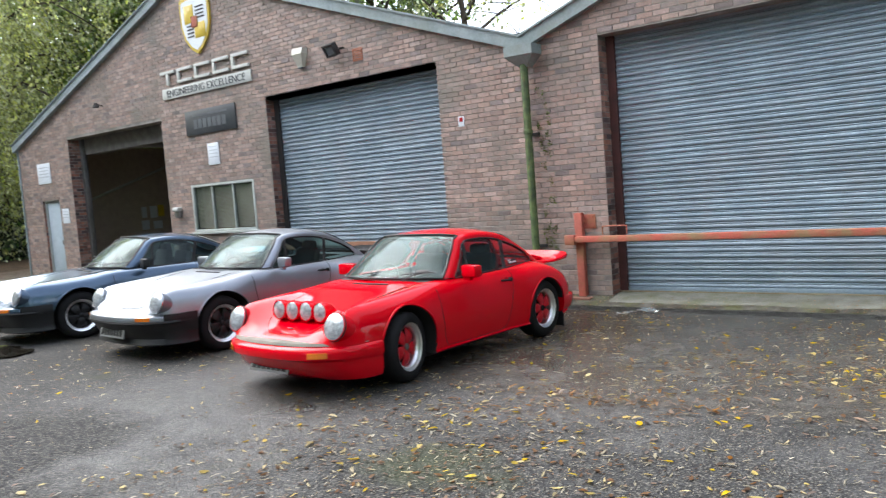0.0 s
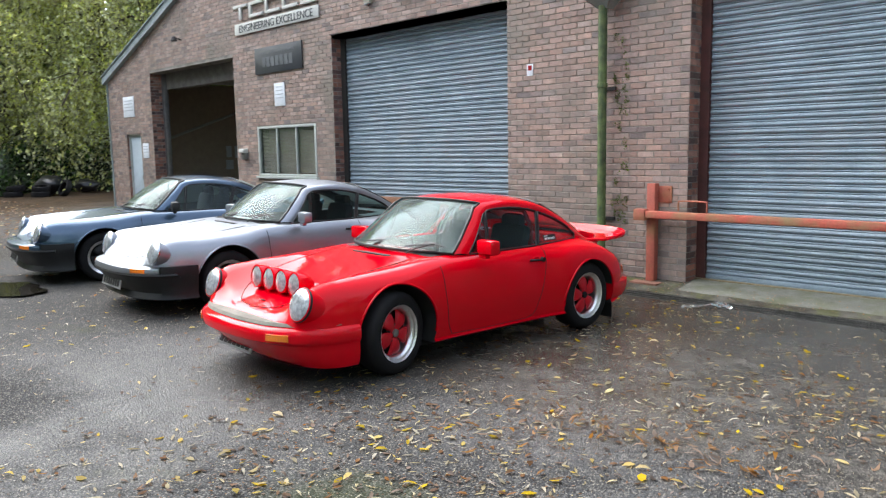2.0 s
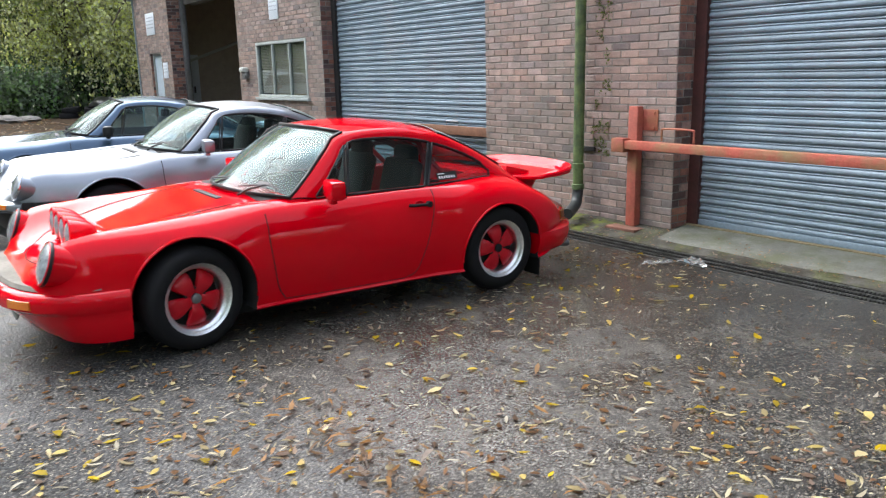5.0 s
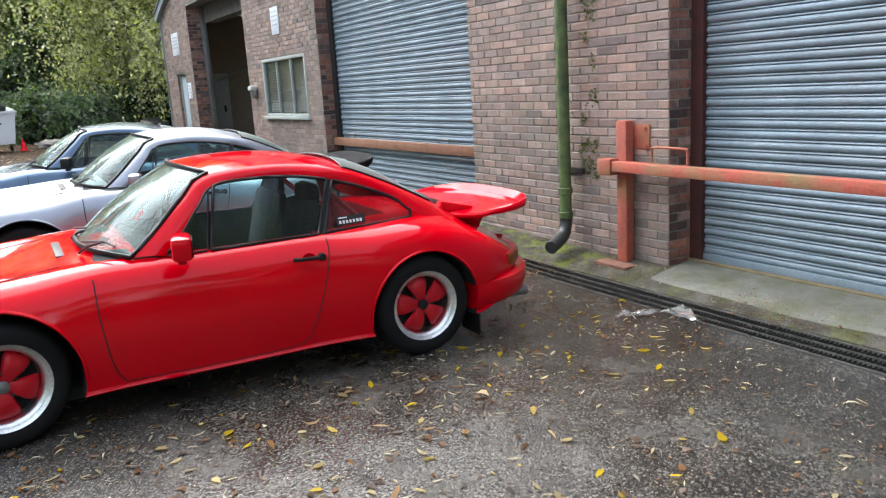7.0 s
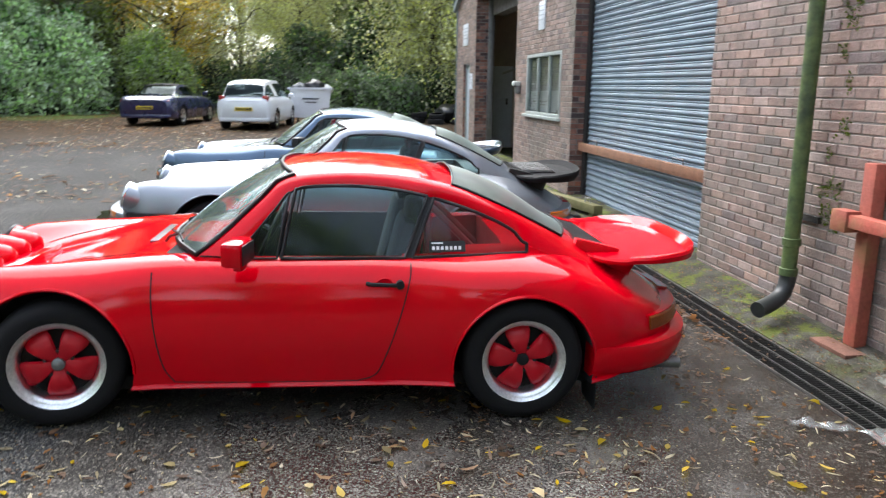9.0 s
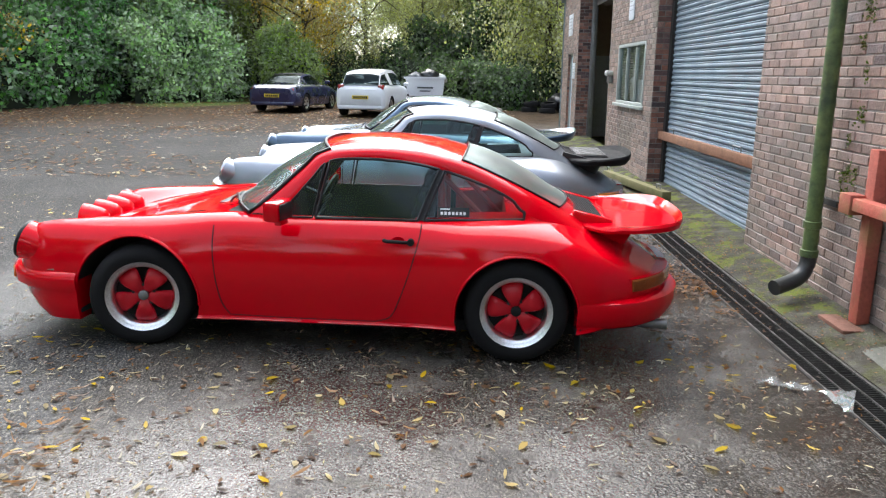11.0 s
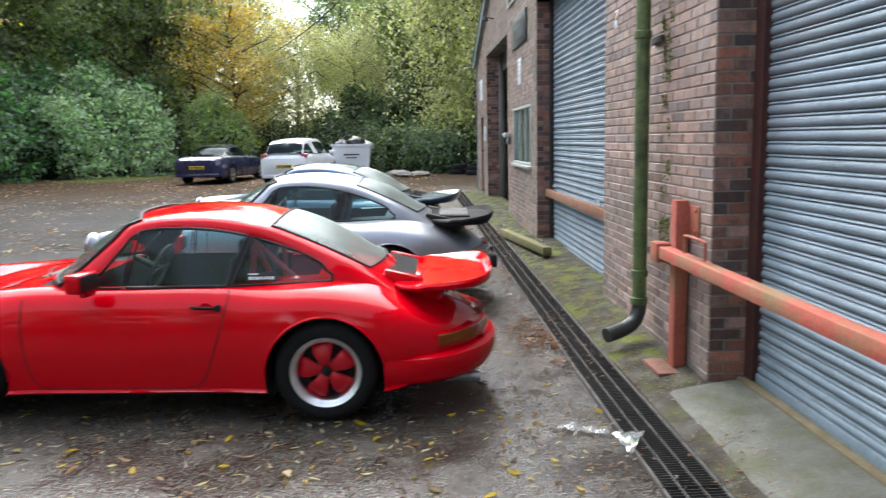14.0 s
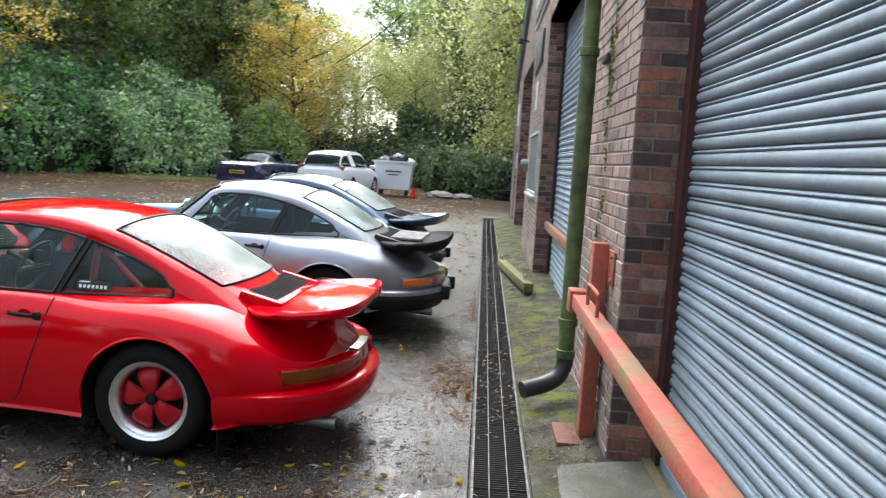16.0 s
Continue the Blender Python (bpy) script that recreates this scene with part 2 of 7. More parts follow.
cl_.new(cnz.outputs["Fac"], cn2.inputs["Value"])
cmul.operation = "MULTIPLY"
cl_.new(cmr.outputs["Result"], cmul.inputs[0])
cl_.new(cn2.outputs["Result"], cmul.inputs[1])
cmix.data_type = "RGBA"
cl_.new(cmul.outputs[0], cmix.inputs["Factor"])
cl_.new(cn_["Principled BSDF"].inputs["Base Color"].links[0].from_socket, cmix.inputs["A"])
cmix.inputs["B"].default_value = (0.120, 0.145, 0.020, 1)
cl_.new(cmix.outputs["Result"], cn_["Principled BSDF"].inputs["Base Color"])
FASCIA = mat("weathered_fascia", (0.28, 0.335, 0.345), (0.20, 0.24, 0.245), 0.6, 0.8, scale=3, fine=30, stain=(0.17, 0.2, 0.17))
ROOFM = mat("roof_sheet", (0.20, 0.21, 0.21), (0.14, 0.15, 0.14), 0.8)
PAPER = mat("white_sheet", (0.70, 0.74, 0.78), (0.62, 0.66, 0.7), 0.5)
SIGNGREY = mat("pale_sign_face", (0.52, 0.53, 0.50), (0.46, 0.47, 0.44), 0.5)
SIGNDARK = mat("dark_sign_face", (0.03, 0.035, 0.042), (0.045, 0.05, 0.055), 0.4)
SIGNMID = mat("grey_print", (0.10, 0.11, 0.12), rough=0.5)
FAINT = mat("faint_print", (0.46, 0.50, 0.54), rough=0.5)
WINFRAME = mat("pale_window_paint", (0.42, 0.45, 0.43), (0.33, 0.36, 0.33), 0.5, fine=70, bump=0.1)
BLIND = mat("blind_slat", (0.52, 0.48, 0.42), (0.44, 0.41, 0.36), 0.6)
DOORBLUE = mat("pale_blue_door_paint", (0.42, 0.50, 0.55), (0.36, 0.43, 0.48), 0.5)
INWALL = mat("dim_block_wall", (0.48, 0.40, 0.32), (0.40, 0.33, 0.26), 0.9, fine=40, bump=0.3)
WOOD = mat("bare_timber", (0.20, 0.15, 0.085), (0.13, 0.105, 0.05), 0.7, scale=8)
POLY = glass_mat("clear_polythene", (0.86, 0.88, 0.89), 1.35, 0.22, 0.10, (0.36, 0.37, 0.37))
BARK = mat("bark", (0.085, 0.065, 0.045), (0.05, 0.04, 0.03), 0.9, scale=5, fine=40, bump=0.8)
SHEETGREY = mat("grey_dust_sheet", (0.26, 0.24, 0.22), (0.18, 0.165, 0.15), 0.8)
BLACKBAG = mat("black_bag", (0.012, 0.012, 0.013), rough=0.3)


def leaf_mat(name, c1, c2, spread=0.4, gloss=0.5, mixed=0.62):
    m = mat(name, c1, c2, gloss, gloss + 0.15, scale=0.5, fine=3, per="island", spread=spread, spec=0.35 if gloss > 0.4 else 0.6)
    n, l = m.node_tree.nodes, m.node_tree.links
    b = n["Principled BSDF"]
    tl, mx = n.new("ShaderNodeBsdfTranslucent"), n.new("ShaderNodeMixShader")
    mx.inputs[0].default_value = mixed
    l.new(b.inputs["Base Color"].links[0].from_socket, tl.inputs["Color"])
    l.new(b.outputs[0], mx.inputs[1])
    l.new(tl.outputs[0], mx.inputs[2])
    l.new(mx.outputs[0], n["Material Output"].inputs["Surface"])
    return m


LEAF_DARK = leaf_mat("laurel_leaves", (0.22, 0.42, 0.15), (0.12, 0.28, 0.10), 0.65, 0.28)
LEAF_WOOD = leaf_mat("shaded_wood_leaves", (0.36, 0.44, 0.17), (0.20, 0.28, 0.10), 0.6)
LEAF_GREEN = leaf_mat("green_leaves", (0.36, 0.46, 0.14), (0.22, 0.33, 0.10), 0.5)
LEAF_YELLOW = leaf_mat("yellow_green_leaves", (0.74, 0.74, 0.32), (0.52, 0.57, 0.22), 0.5)
LEAF_GOLD = leaf_mat("golden_leaves", (0.80, 0.60, 0.10), (0.56, 0.42, 0.09), 0.5)
# understorey and ivy leaves, their colour darkened for shade under the canopies
LEAF_SHADE = leaf_mat("shaded_understorey_leaves", (0.17, 0.25, 0.10), (0.095, 0.165, 0.065), 0.6, 0.35)
LEAF_PALE = leaf_mat("silvery_leaves", (0.56, 0.72, 0.38), (0.22, 0.40, 0.16), 0.6)
FALL_Y = leaf_mat("fallen_yellow", (0.64, 0.49, 0.05), (0.50, 0.33, 0.05), 0.45)
FALL_B = leaf_mat("fallen_brown", (0.26, 0.135, 0.060), (0.13, 0.072, 0.038), 0.55)
FALL_O = leaf_mat("fallen_orange", (0.38, 0.22, 0.10), (0.23, 0.13, 0.065), 0.6)
FALL_P = leaf_mat("fallen_pale", (0.60, 0.53, 0.34), (0.42, 0.34, 0.19), 0.45)


def ground_mat():
    """Old wet tarmac, with a darker relaid strip, damp gloss, and soil under leaves beyond the yard."""
    m = bpy.data.materials.new("old_tarmac")
    m.use_nodes = True
    n, l = m.node_tree.nodes, m.node_tree.links
    b = n["Principled BSDF"]
    geo = n.new("ShaderNodeNewGeometry")
    P = geo.outputs["Position"]

    def noise_tex(scale, detail=5, rough=0.6):
        t = n.new("ShaderNodeTexNoise")
        t.inputs["Scale"].default_value, t.inputs["Detail"].default_value, t.inputs["Roughness"].default_value = scale, detail, rough
        l.new(P, t.inputs["Vector"])
        return t.outputs["Fac"]

    def rng(v, a, c, lo=0.0, hi=1.0):
        r = n.new("ShaderNodeMapRange")
        r.inputs["From Min"].default_value, r.inputs["From Max"].default_value, r.inputs["To Min"].default_value, r.inputs["To Max"].default_value = a, c, lo, hi
        l.new(v, r.inputs["Value"])
        return r.outputs["Result"]

    def mixc(f, a, c):
        x = n.new("ShaderNodeMix")
        x.data_type = "RGBA"
        for key, v in (("Factor", f), ("A", a), ("B", c)):
            if isinstance(v, tuple):
                x.inputs[key].default_value = (*v, 1)
            elif isinstance(v, float):
                x.inputs[key].default_value = v
            else:
                l.new(v, x.inputs[key])
        return x.outputs["Result"]

    def math2(op, a, c):
        x = n.new("ShaderNodeMath")
        x.operation = op
        for i, v in enumerate((a, c)):
            if isinstance(v, (int, float)):
                x.inputs[i].default_value = v
            else:
                l.new(v, x.inputs[i])
        return x.outputs[0]

    sep = n.new("ShaderNodeSeparateXYZ")
    l.new(P, sep.inputs[0])
    X, Y = sep.outputs[0], sep.outputs[1]
    wob = noise_tex(0.9, 6)
    def cells(scale):
        v = n.new("ShaderNodeTexVoronoi")
        v.inputs["Scale"].default_value = scale
        l.new(P, v.inputs["Vector"])
        s = n.new("ShaderNodeSeparateColor")
        l.new(v.outputs["Color"], s.inputs[0])
        return v.outputs["Distance"], s.outputs[0], s.outputs[1]

    gap, tone, tone2 = cells(85)
    gap2, flake, _ = cells(190)
    grit = noise_tex(140, 3)
    base = mixc(rng(noise_tex(0.5, 6), 0.35, 0.65), (0.078, 0.071, 0.062), (0.124, 0.113, 0.097))
    base = mixc(rng(noise_tex(3.5, 6), 0.42, 0.7), base, (0.016, 0.0140, 0.0115))
    # relaid strip: smoother and greyer on the yard side of a wavering joint
    edge = math2("ADD", math2("ADD", Y, math2("MULTIPLY", X, -0.03)), math2("MULTIPLY", wob, 0.7))
    strip = rng(edge, 5.62, 5.58, 0.0, 1.0)
    base = mixc(strip, base, mixc(rng(noise_tex(1.3, 6), 0.35, 0.65), (0.050, 0.052, 0.054), (0.080, 0.082, 0.082)))
    # stones of their own tone in a dark binder, pale chips among them
    base = mixc(rng(tone, 0.0, 1.0, 0.0, 0.75), base, (0.010, 0.009, 0.008))
    base = mixc(rng(tone2, 0.76, 0.92, 0.0, 0.7), base, (0.20, 0.185, 0.155))
    base = mixc(rng(flake, 0.88, 0.95, 0.0, 0.7), base, (0.28, 0.26, 0.22))
    base = mixc(rng(gap, 0.35, 0.75, 0.0, 0.8), base, (0.006, 0.0055, 0.005))
    moss = math2("MULTIPLY", rng(noise_tex(1.1, 7, 0.7), 0.60, 0.74), 0.5)
    base = mixc(moss, base, (0.040, 0.046, 0.016))
    dx, dy = math2("ADD", X, 2.85), math2("MULTIPLY", math2("ADD", Y, -3.5), 1.4)
    blot = math2("ADD", math2("ADD", math2("MULTIPLY", dx, dx), math2("MULTIPLY", dy, dy)), math2("MULTIPLY", noise_tex(2.5, 6), 1.1))
    base = mixc(math2("MULTIPLY", rng(blot, 0.95, 0.45), 0.35), base, (0.050, 0.066, 0.017))
    # dirt washed towards the drain
    silt = math2("MULTIPLY", rng(Y, 6.8, 8.8), rng(noise_tex(1.8, 7, 0.7), 0.38, 0.58))
    base = mixc(math2("MULTIPLY", silt, 0.75), base, (0.017, 0.0125, 0.0085))
    far = math2("ADD", math2("ADD", X, math2("MULTIPLY", Y, 0.12)), math2("MULTIPLY", noise_tex(0.35, 6), 8.0))
    soil = rng(far, -14.0, -20.0)
    base = mixc(soil, base, mixc(rng(noise_tex(2.2, 7), 0.35, 0.65), (0.070, 0.045, 0.026), (0.034, 0.024, 0.015)))
    grassy = math2("MULTIPLY", rng(far, -27.0, -30.0), rng(noise_tex(0.25, 4), 0.45, 0.6))
    base = mixc(grassy, base, (0.06, 0.10, 0.025))
    vx, vy = math2("MULTIPLY", math2("ADD", X, 33.0), 0.22), math2("MULTIPLY", math2("ADD", Y, 4.2), 0.36)
    verge = math2("ADD", math2("ADD", math2("MULTIPLY", vx, vx), math2("MULTIPLY", vy, vy)), math2("MULTIPLY", noise_tex(0.8, 6), 0.8))
    base = mixc(rng(verge, 1.35, 1.1, 0.0, 0.85), base, (0.075, 0.13, 0.022))
    # a thin film of rain water lying in patches near the building
    film = math2("MULTIPLY", rng(noise_tex(1.5, 7, 0.65), 0.35, 0.55), math2("MULTIPLY", rng(X, -9.0, -5.5), rng(Y, 4.6, 6.2)))
    base = mixc(math2("MULTIPLY", film, 0.10), base, (0.012, 0.0105, 0.009))
    l.new(base, b.inputs["Base Color"])
    wet = math2("MULTIPLY", rng(noise_tex(0.42, 5, 0.55), 0.43, 0.60), rng(X, -7.5, -4.5, 0.12, 1.0))
    near_wall = rng(Y, 5.0, 8.5)
    damp = math2("MAXIMUM", wet, math2("MULTIPLY", near_wall, 0.85))
    damp = math2("MULTIPLY", damp, math2("SUBTRACT", 1.0, soil))
    rough = rng(math2("ADD", damp, math2("MULTIPLY", grit, 0.25)), 0.10, 1.15, 0.85, 0.20)
    l.new(math2("SUBTRACT", rough, math2("MULTIPLY", film, math2("SUBTRACT", rough, 0.13))), b.inputs["Roughness"])
    l.new(rng(damp, 0.0, 1.0, 0.12, 0.55), b.inputs["Specular IOR Level"])
    bp = n.new("ShaderNodeBump")
    bp.inputs["Strength"].default_value, bp.inputs["Distance"].default_value = 0.9, 0.011
    l.new(math2("ADD", math2("MULTIPLY", gap, -0.6), math2("ADD", math2("MULTIPLY", noise_tex(75, 4), 0.6), math2("MULTIPLY", strip, 0.5))), bp.inputs["Height"])
    l.new(math2("SUBTRACT", 0.9, math2("MULTIPLY", film, 0.62)), bp.inputs["Strength"])
    l.new(bp.outputs["Normal"], b.inputs["Normal"])
    return m


GROUND = ground_mat()


# ---- mesh helpers ----
def finish(ob, material, smooth=None):
    for m in material if isinstance(material, (list, tuple)) else [material]:
        ob.data.materials.append(m)
    if smooth is not None:
        ob.data.polygons.foreach_set("use_smooth", [True] * len(ob.data.polygons))
        ob.data.set_sharp_from_angle(angle=radians(smooth))
    return ob


def part(name, geo, material, parent=None, label="", smooth=40, at=None):
    """Links a bmesh, a mesh or (verts, faces) as one mesh object under a thing or a part."""
    if isinstance(geo, bpy.types.Mesh):
        me = geo
    else:
        me = bpy.data.meshes.new(name)
        if isinstance(geo, tuple):
            me.from_pydata(geo[0], [], geo[1])
        else:
            geo.to_mesh(me)
            geo.free()
    fresh = not me.materials
    ob = new(name, me)
    if fresh and material in (DEWGLASS, SIDEGLASS, DARKGLASS, REARGLASS):
        # panes face away from the cabin
        way = sum((p.normal.dot(p.center - Vector((0, p.center.y * 0.5, 0.8))) * p.area for p in me.polygons), 0.0)
        if way < 0:
            me.flip_normals()
    if fresh:
        finish(ob, material, smooth)
    if parent:
        ob.parent = parent
    if at is not None:
        ob.matrix_basis = at
    if label:
        ob["label"] = label
    return ob


def thing(name, label, category, at=None, group="", kind=""):
    e = new(name)
    e.empty_display_size = 0.1
    if at is not None:
        e.matrix_basis = at
    return tagged(e, label, category, group, kind)


def box(bm, lo, hi, bevel=0.0, m=None):
    r = bmesh.ops.create_cube(bm, size=1.0)
    vs = r["verts"]
    c = [(a + b) / 2 for a, b in zip(lo, hi)]
    d = [max(1e-4, b - a) for a, b in zip(lo, hi)]
    for v in vs:
        v.co = Vector((c[i] + v.co[i] * d[i] for i in range(3)))
    if bevel:
        es = list({e for v in vs for e in v.link_edges})
        r2 = bmesh.ops.bevel(bm, geom=es, offset=bevel, segments=2, affect="EDGES", profile=0.5)
        vs = list({v for f in r2["faces"] for v in f.verts} | {v for v in vs if v.is_valid})
    if m is not None:
        bmesh.ops.transform(bm, matrix=m, verts=vs)
    return vs


def boxes(*specs, bevel=0.0):
    bm = bmesh.new()
    for lo, hi in specs:
        box(bm, lo, hi, bevel)
    return bm


def revolve(profile, axis="x", n=40, closed=False):
    """Profile of (radius, height along the axis) turned about it."""
    vs, fs = [], []
    k = len(profile)
    for i in range(n):
        a = 2 * math.pi * i / n
        for r, h in profile:
            p = (h, r * math.cos(a), r * math.sin(a))
            vs.append(p if axis == "x" else (p[1], p[2], p[0]) if axis == "z" else (p[1], p[0], -p[2]))
    for i in range(n):
        j = (i + 1) % n
        for q in range(k if closed else k - 1):
            q2 = (q + 1) % k
            fs.append((i * k + q, i * k + q2, j * k + q2, j * k + q))
    return vs, fs


def sheet(rows):
    """Faces between rows of points, all of one length."""
    k = len(rows[0])
    vs = [tuple(p) for r in rows for p in r]
    fs = [(i * k + j, i * k + j + 1, (i + 1) * k + j + 1, (i + 1) * k + j) for i in range(len(rows) - 1) for j in range(k - 1)]
    return vs, fs


def tube(points, radius, sides=8, taper=None):
    """A round bar along points, capped."""
    pts = [Vector(p) for p in points]
    vs, fs = [], []
    up = Vector((0.13, 0.21, 0.97))
    for i, p in enumerate(pts):
        d = (pts[min(i + 1, len(pts) - 1)] - pts[max(i - 1, 0)]).normalized()
        a = d.cross(up if abs(d.dot(up)) < 0.95 else Vector((1, 0, 0))).normalized()
        b = d.cross(a)
        r = taper[i] if taper else radius
        for s in range(sides):
            t = 2 * math.pi * s / sides
            vs.append(tuple(p + a * (r * math.cos(t)) + b * (r * math.sin(t))))
    for i in range(len(pts) - 1):
        for s in range(sides):
            s2 = (s + 1) % sides
            fs.append((i * sides + s, i * sides + s2, (i + 1) * sides + s2, (i + 1) * sides + s))
    fs.append(tuple(range(sides))[::-1])
    fs.append(tuple((len(pts) - 1) * sides + s for s in range(sides)))
    return vs, fs


def merge(*geos):
    vs, fs = [], []
    for v, f in geos:
        o = len(vs)
        vs += list(v)
        fs += [tuple(i + o for i in q) for q in f]
    return vs, fs


def curve_at(table, x):
    """Smooth, monotone reading of a short table of (x, value)."""
    xs = np.array([p[0] for p in table], float)
    ys = np.array([p[1] for p in table], float)
    h = np.diff(xs)
    d = np.diff(ys) / h
    m = np.zeros(len(xs))
    for i in range(1, len(xs) - 1):
        if d[i - 1] * d[i] > 0:
            w1, w2 = 2 * h[i] + h[i - 1], h[i] + 2 * h[i - 1]
            m[i] = (w1 + w2) / (w1 / d[i - 1] + w2 / d[i])
    m[0], m[-1] = d[0], d[-1]
    x = np.clip(np.asarray(x, float), xs[0], xs[-1])
    i = np.clip(np.searchsorted(xs, x) - 1, 0, len(xs) - 2)
    t = (x - xs[i]) / h[i]
    return (2 * t**3 - 3 * t**2 + 1) * ys[i] + (t**3 - 2 * t**2 + t) * h[i] * m[i] + (-2 * t**3 + 3 * t**2) * ys[i + 1] + (t**3 - t**2) * h[i] * m[i + 1]


def spline(points, n):
    """n points on a Catmull-Rom curve through points."""
    p = [np.array(q, float) for q in points]
    p = [2 * p[0] - p[1]] + p + [2 * p[-1] - p[-2]]
    out = []
    for t in np.linspace(0, len(points) - 1 - 1e-9, n):
        i = int(t)
        f = t - i
        a, b, c, d = p[i:i + 4]
        out.append(0.5 * (2 * b + (c - a) * f + (2 * a - 5 * b + 4 * c - d) * f * f + (3 * b - a - 3 * c + d) * f**3))
    return out


def rise(x):
    """The yard climbs slowly away from the near shutter towards the trees."""
    return 0.0125 * min(24.0, max(0.0, -x - 5.0))


def ground_z(x, y):
    """It also falls gently to the drain along the wall."""
    return float(np.interp(y, [3.2, 9.1], [0.0, -0.075])) + rise(x)

# ---- ground: one sheet, with the drain's trench and the building's footing sunk in it ----
WALL_Y = 9.85
WEST, VALLEY, EAST = -21.45, -5.75, 10.0
DRAIN_A, DRAIN_B = 9.10, 9.43
gx = sorted(set([-600, -300, -150, -100, -80] + list(np.arange(-64, -22, 1.5)) + [-21.41, -21.40] + list(np.arange(-21, 4, 0.4)) + [3.9, 3.91, 6, 9, 14, 20, 30, 45, 80, 150, 300, 600]))
gy = sorted(set([-600, -300, -150, -80, -50, -35] + list(np.arange(-26, 9.0, 0.4)) + [DRAIN_A - 0.006, DRAIN_A, DRAIN_B, 9.6, 12, 21.9, 21.91, 26, 32, 40, 60, 90, 150, 300, 600]))


def ground_height(x, y):
    if -21.405 < x < 3.905 and DRAIN_A - 0.001 < y < 21.905:
        return -0.22 + (rise(x) if y < 9.5 else 0.0)
    bumps = 0.012 * noise.noise((x * 0.5, y * 0.5, 3.0)) if abs(x) < 60 and y < 9.0 else 0.0
    mound = 1.2 * max(0.0, min(1.0, (-x - 38 - 0.3 * (y - 4)) / 14)) + 0.9 * max(0.0, min(1.0, (-y - 13) / 8))
    return ground_z(x, y) + bumps + mound


ground = part("ground", sheet([[(x, y, ground_height(x, y)) for x in gx] for y in gy]), GROUND, smooth=30)
tagged(ground, "worn wet tarmac yard scattered with autumn leaves", "ground", kind="structure")

# ---- the brick workshop ----
D0 = (-18.85, -14.83, 0.0, 3.66)
D1 = (-11.41, -7.34, 0.0, 3.62)
D2 = (-4.58, -0.53, 0.0, 3.57)
WIN = (-13.98, -11.96, 1.17, 2.15)
PED = (-20.44, -19.58, 0.0, 2.17)
OPENINGS = [D0, D1, D2, WIN, PED]
SLOPE = 0.352


def roof_z(x):
    if x < VALLEY:
        return 3.66 + SLOPE * min(x - WEST, VALLEY - x)
    return 3.66 + SLOPE * min(x - VALLEY, 15.7 - (x - VALLEY))


def solid_spans(z0, z1, x0, x1, roof=True):
    """Stretches of the front wall that are brick at this height."""
    spans = [(x0, x1)]
    for a, b, c, d in OPENINGS:
        if z1 > c + 0.02 and z0 < d - 0.02:
            spans = [s for p, q in spans for s in ((p, min(q, a)), (max(p, b), q)) if s[1] - s[0] > 0.02]
    if roof and z1 > 3.6:
        cut = []
        k = (z1 - 3.64) / SLOPE
        for p, q in spans:
            for u, v in ((WEST + k, VALLEY - k), (VALLEY + k, VALLEY + 15.7 - k)):
                a, b = max(p, u), min(q, v)
                if b - a > 0.03:
                    cut.append((a, b))
        spans = cut
    return spans


# backing wall of mortar, pierced by the openings
DEPTH = 0.33
bm = bmesh.new()
levels = sorted({-0.2, 3.6} | {z for o in OPENINGS for z in o[2:]})
for z0, z1 in zip(levels, levels[1:]):
    for a, b in solid_spans(z0, z1, WEST, 3.9, roof=False):
        box(bm, (a, WALL_Y + 0.006, z0), (b, WALL_Y + DEPTH, z1))
for xs in ((WEST, (WEST + VALLEY) / 2, VALLEY), (VALLEY, 2.1, 3.9)):
    lower = [(x, 3.6) for x in (xs[0], xs[-1])]
    upper = [(x, roof_z(x) - 0.02) for x in reversed(xs)]
    ring = lower + upper
    front = [bm.verts.new((x, WALL_Y + 0.006, z)) for x, z in ring]
    back = [bm.verts.new((x, WALL_Y + DEPTH, z)) for x, z in ring]
    bm.faces.new(front)
    bm.faces.new(back[::-1])
    for i in range(len(ring)):
        j = (i + 1) % len(ring)
        bm.faces.new((front[j], front[i], back[i], back[j]))
wall_front = part("wall_front", bm, MORTAR, smooth=None)
tagged(wall_front, "weathered red-brown brick front wall of a workshop", "wall", kind="structure")

# plain walls, roof and inside of the workshop
tagged(part("wall_back", boxes(((WEST, 21.6, -0.2), (3.9, 21.9, 4.2)), ((WEST, WALL_Y + DEPTH, -0.2), (WEST + 0.3, 21.6, 3.6)), ((3.6, WALL_Y + DEPTH, -0.2), (3.9, 21.6, 3.6))), INWALL, smooth=None), "plain brick side and back walls", "wall", kind="structure")
bm = boxes(((-14.45, WALL_Y + DEPTH + 0.002, 0.0), (-14.33, 17.4, 3.8)), ((WEST + 0.31, 17.3, 0.0), (-14.45, 17.45, 3.8)))
tagged(part("wall_inner", bm, INWALL, smooth=None), "dim painted block partition walls inside the open bay", "wall", kind="structure")
tagged(part("floor", boxes(((WEST + 0.3, WALL_Y + 0.35, -0.12), (3.6, 21.6, 0.005))), CONCRETE, smooth=None), "grey concrete workshop floor", "floor", kind="structure")
tagged(part("ceiling", boxes(((WEST + 0.31, 10.2, 3.82), (-14.3, 17.5, 3.9))), INWALL, smooth=None), "dark ceiling over the open bay", "ceiling", kind="structure")

